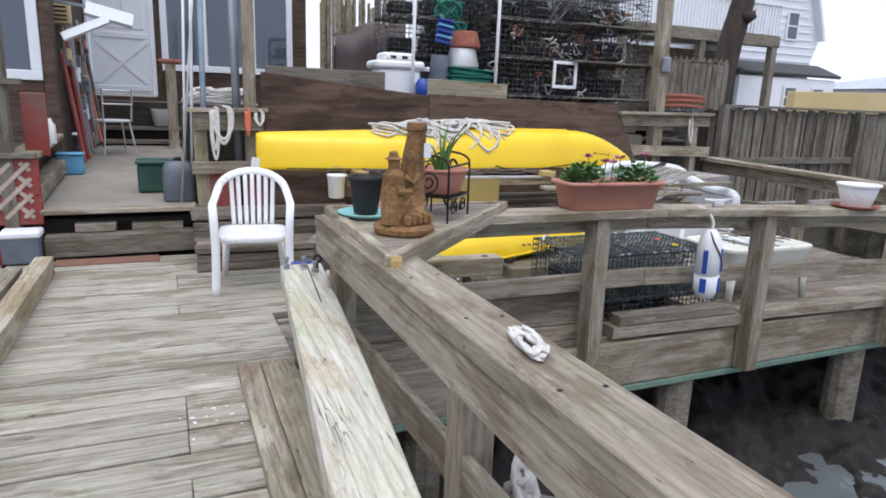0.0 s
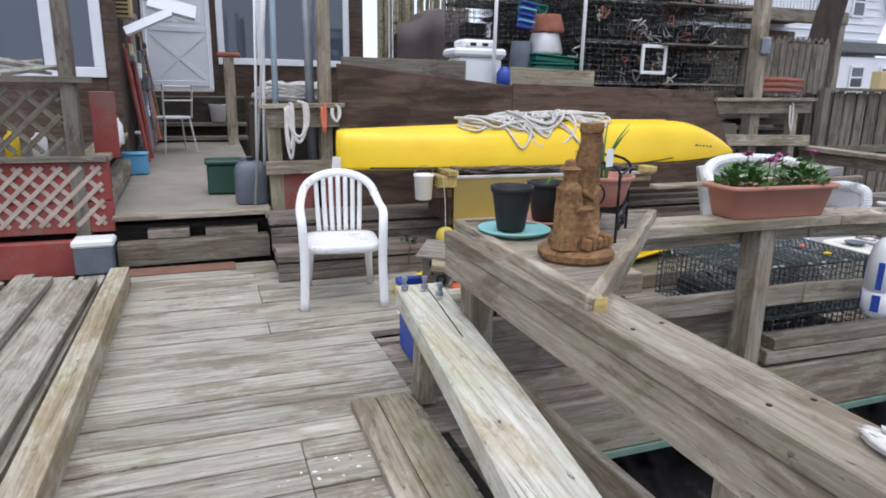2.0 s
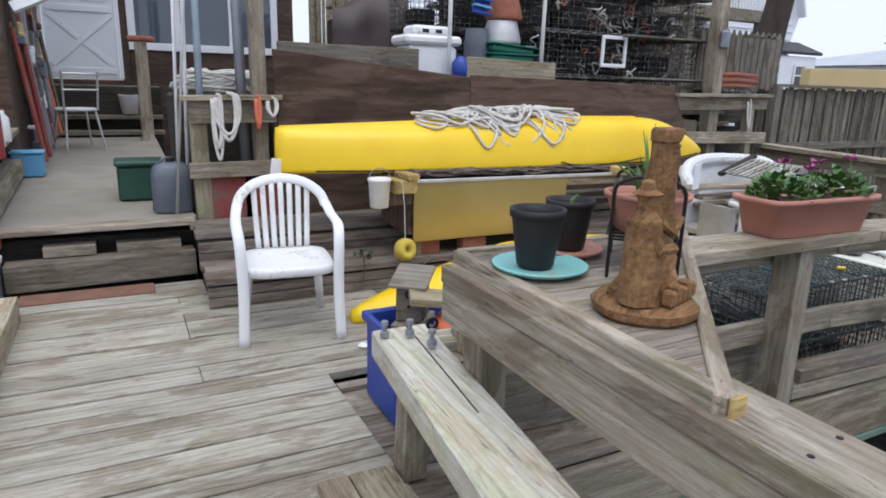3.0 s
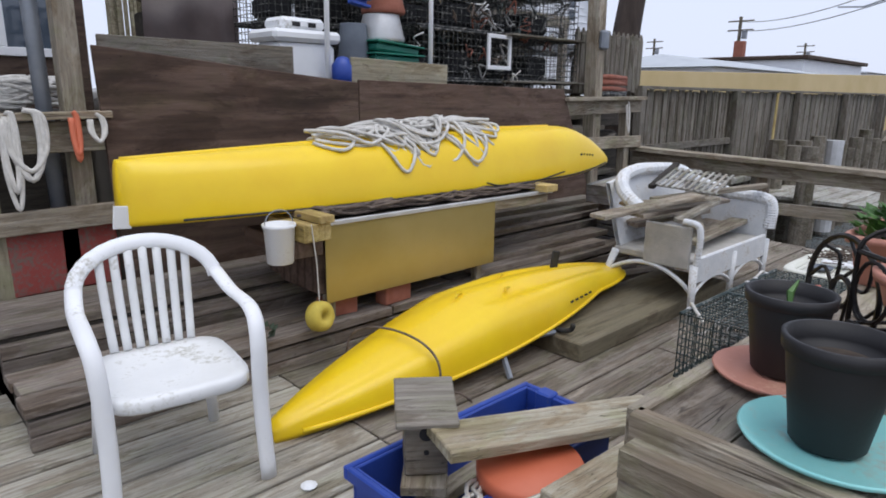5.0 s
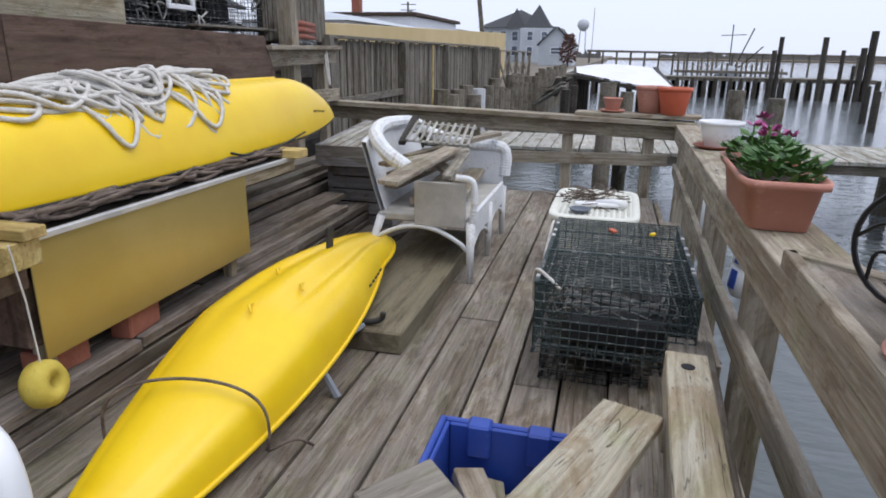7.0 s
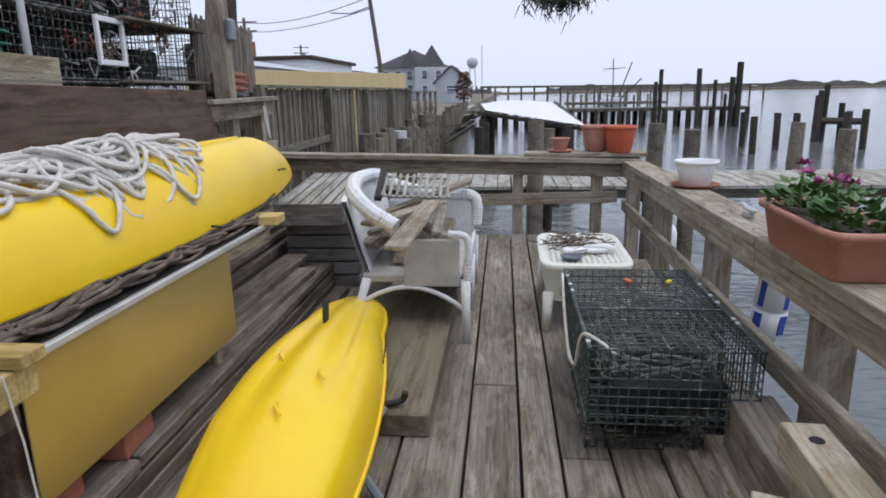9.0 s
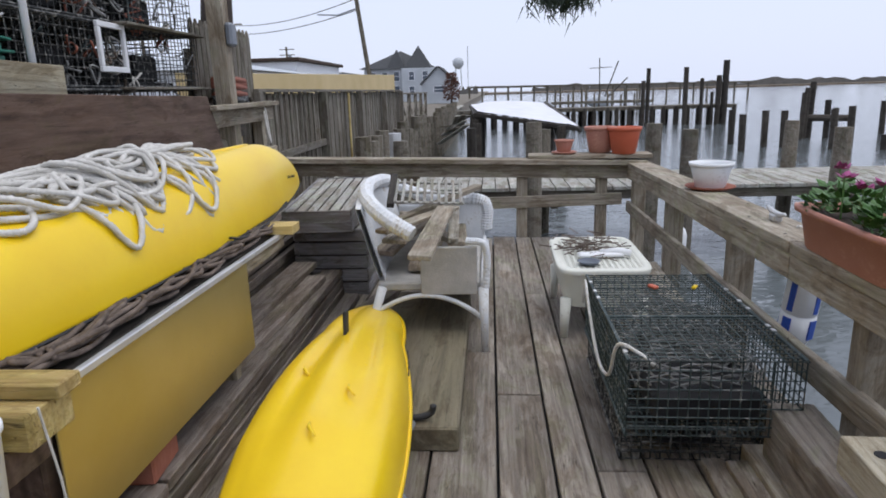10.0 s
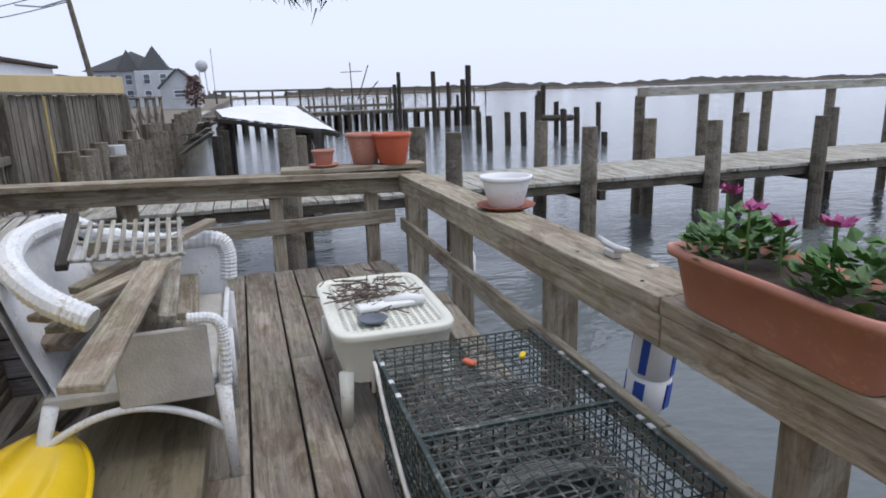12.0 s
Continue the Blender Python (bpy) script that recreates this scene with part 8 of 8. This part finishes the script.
# ---- old piers and pilings ----
cp = thing("covered_pier", "ruined pier partly covered with a white tarpaulin", "pier")
tv, tf = [], []
for i in range(13):
    for j in range(9):
        s, t = i / 12, j / 8
        a = Vector((20, 4.4, 0.78)).lerp(Vector((17, 1.75, 0.42)), s)
        b = Vector((27, 4.8, 0.84)).lerp(Vector((26, 1.9, 0.84)), s)
        p = a.lerp(b, t)
        tv.append((p.x, p.y, p.z + 0.12 * math.sin(math.pi * s) * t + 0.03 * noise.noise((s * 6, t * 6, 1))))
for i in range(12):
    for j in range(8):
        a = i * 9 + j
        tf.append((a, a + 1, a + 10, a + 9))
part("tarpaulin", (tv, tf), "tarp_white", cp, smooth=True)
plank("edge_beam", (20.0, 4.45, 0.68), (16.95, 1.72, 0.34), 0.12, 0.10, "pile_dark", cp)
plank("edge_beam", (27, 4.8, 0.78), (20.0, 4.45, 0.66), 0.12, 0.10, "pile_dark", cp)
plank("edge_beam", (17, 1.72, 0.32), (26, 1.85, 0.85), 0.12, 0.10, "pile_dark", cp)
rr = random.Random(12)
for i in range(8):
    for j in range(2):
        x, y = 17.3 + 1.25 * i, 2.0 + 2.3 * j + 0.3 * rr.random()
        part("piling", tube([(0, 0, -2.5), (0.1 * (rr.random() - 0.5), 0, 0.42 + 0.05 * i)], 0.13, 8), "pile_dark", cp, "", pose(x, y, 0))
for i in range(9):
    plank("fallen_board", (19 + 0.8 * i, 4.6 + 0.5 * rr.random(), 0.3 + 0.4 * rr.random()), (20.5 + 0.8 * i, 5.3 + 0.5 * rr.random(), -0.3 + 0.5 * rr.random()), 0.18, 0.04, "pile" if i % 2 else "dock", cp)
plank("cross_brace", (17.3, 2.0, -0.6), (20, 2.1, 0.4), 0.12, 0.05, "pile_dark", cp, roll=90)

p2 = thing("old_pier", "old dark timber pier with tall pilings", "pier")
plank("deck", (44, -11.6, 0.0), (44, 7.0, 0.0), 2.4, 0.22, "pile", p2)
plank("deck", (38, 2.0, 0.1), (44, 2.0, 0.1), 1.6, 0.2, "pile", p2)
for i in range(26):
    y = -11.5 + 0.72 * i
    for x in (42.9, 45.1):
        part("piling", tube([(0, 0, -2.5), (0, 0, 0.05)], 0.15, 7), "pile_dark", p2, "", pose(x, y + 0.2 * rr.random(), 0))
for y, h, rad in ((-10.75, 2.8, 0.20), (-10.35, 1.9, 0.17), (-8.35, 2.45, 0.16), (-9.35, 1.75, 0.12), (-6.0, 2.45, 0.13), (-5.75, 1.7, 0.13), (-10.0, 0.9, 0.10)):
    part("tall_piling", tube([(0, 0, -2.5), (0.1 * (rr.random() - 0.5), 0.06 * rr.random(), h)], rad, 8), "pile_dark", p2, "", pose(42.6, y, 0))
p3 = thing("long_pier", "long distant pier on many posts", "pier")
plank("deck", (118, 8, 2.0), (118, -42, 1.55), 1.6, 0.35, "pile", p3)
for i in range(22):
    part("post", tube([(0, 0, -3), (0, 0, 1.9 - 0.018 * i)], 0.17, 6), "pile", p3, "", pose(117.6, 7.6 - 2.3 * i, 0))
p4 = thing("middle_pier", "weathered middle pier with uneven posts", "pier")
plank("deck", (69, -2.5, -0.1), (69, -12.5, -0.1), 2.0, 0.25, "pile", p4)
for i in range(15):
    part("post", tube([(0, 0, -3), (0.2 * (rr.random() - 0.5), 0.1 * rr.random(), 0.3 + 1.3 * rr.random())], 0.10, 6), "pile", p4, "", pose(68.2 + 1.5 * (i % 2), -2.8 - 0.66 * i, 0))
mast = thing("fishing_boat", "small fishing boat with masts behind the piers", "boat", pose(84, -9.8, -1.1))
part("hull", loft([[(x, b * math.cos(a), 0.7 + 0.7 * math.sin(a)) for a in np.linspace(0, 6.283, 12, endpoint=False)] for x, b in ((-3, 0.9), (0, 1.4), (3, 1.2), (5, 0.1))]), "siding_grey", mast, smooth=True)
part("mast", tube([(0, 0, 1), (0, 0.1, 6.0)], 0.06, 6), "pile_dark", mast)
part("yard", tube([(0, -1.4, 4.9), (0, 1.3, 4.8)], 0.05, 6), "pile_dark", mast)
part("boom", tube([(0, -0.6, 1.2), (0, -2.2, 5.6)], 0.07, 6), "pile_dark", mast)
part("boom", tube([(0, -1.0, 1.2), (0, -3.4, 3.6)], 0.08, 6), "pile_dark", mast)
for x, y, h in ((28.1, -6.1, 0.3), (24.9, -5.35, 0.25), (26.6, -6.85, 0.3), (26.2, -7.4, 0.3), (25.2, -8.75, 0.35), (26.3, -9.95, 0.4), (31.7, -14.2, 0.4), (24.2, -10.06, -0.55)):
    solo("mooring_post", tube([(0, 0, -2.5), (0.05, 0.04, h)], 0.13, 9), "pile_dark", "dark lone mooring pile in the water", "piling", pose(x, y, 0, 0, 1.5 * (rr.random() - 0.5), 0), "lone mooring piles")
dol = thing("mooring_dolphin", "cluster of leaning dark piles in the water", "piling", pose(30, -10.2, 0))
for k, (dx, dy, h) in enumerate(((0, 0.3, 1.1), (0.2, 0.0, 1.35), (-0.2, 0.5, 0.9), (0.2, -0.7, 0.55), (0.1, -1.0, 0.2))):
    part("piling", tube([(dx * 1.4, dy * 1.15, -2.5), (dx, dy, h)], 0.13, 8), "pile_dark", dol)
part("fender_log", tube([(0, -1.5, -0.25), (0.15, 0.4, -0.2)], 0.15, 8), "pile_dark", dol)
white_post = solo("white_post", tube([(0, 0, -1), (0, 0, 0.62)], 0.17, 14), "alu", "pale capped piling beside the bulkhead", "piling", pose(12.6, 5.9, 0))

# ---- the decks' planks ----
y, k = -3.0, 0
while y < 5.70:
    w = rnd.choice((0.135, 0.14, 0.185, 0.19))
    w = min(w, 5.715 - y)
    if w > 0.05:
        z = -0.024 + 0.006 * rnd.random()
        right = 0.56 if y < 3.85 else 1.2
        cut = rnd.choice((None, None, None, 0.02))
        spans = [(-0.92, right)] if cut is None else [(-0.92, cut - 0.003), (cut + 0.003, right)]
        for a, b in spans:
            plank("plank", (a, y + w / 2, z), (b, y + w / 2 + 0.01 * (rnd.random() - 0.5), z), w - 0.013, 0.042, "deck", floor_a)
    y += w
    k += 1
y = 2.9
while y < 5.08:
    w = rnd.choice((0.15, 0.19, 0.21, 0.26))
    start = 0.80 if y < 3.85 else 1.206
    cut = rnd.choice((2.3, 2.9, 3.4, 4.4))
    for a, b in ((start, cut - 0.003), (cut + 0.003, 6.10 + 0.1 * rnd.random())):
        z = -0.022 + 0.006 * rnd.random()
        plank("plank", (a, y + w / 2, z), (b, y + w / 2, z), w - 0.012, 0.042, "deck_brown", floor_b)
    y += w
x = -1.02
while x > -4.0:
    w = rnd.choice((0.14, 0.19, 0.24))
    plank("plank", (x - w / 2, -3.0, -0.03), (x - w / 2 + 0.02, 5.6 + 0.3 * rnd.random(), -0.03), w - 0.02, 0.045, "deck", floor_c)
    x -= w + rnd.choice((0.01, 0.015, 0.09))
y = -15.9
while y < 6.0:
    w = 0.19 + 0.03 * rnd.random()
    plank("plank", (9.42 + 0.05 * rnd.random(), y, -0.045), (11.2 + 0.05 * rnd.random(), y, -0.045), w - 0.015, 0.05, "dock", dock)
    y += w
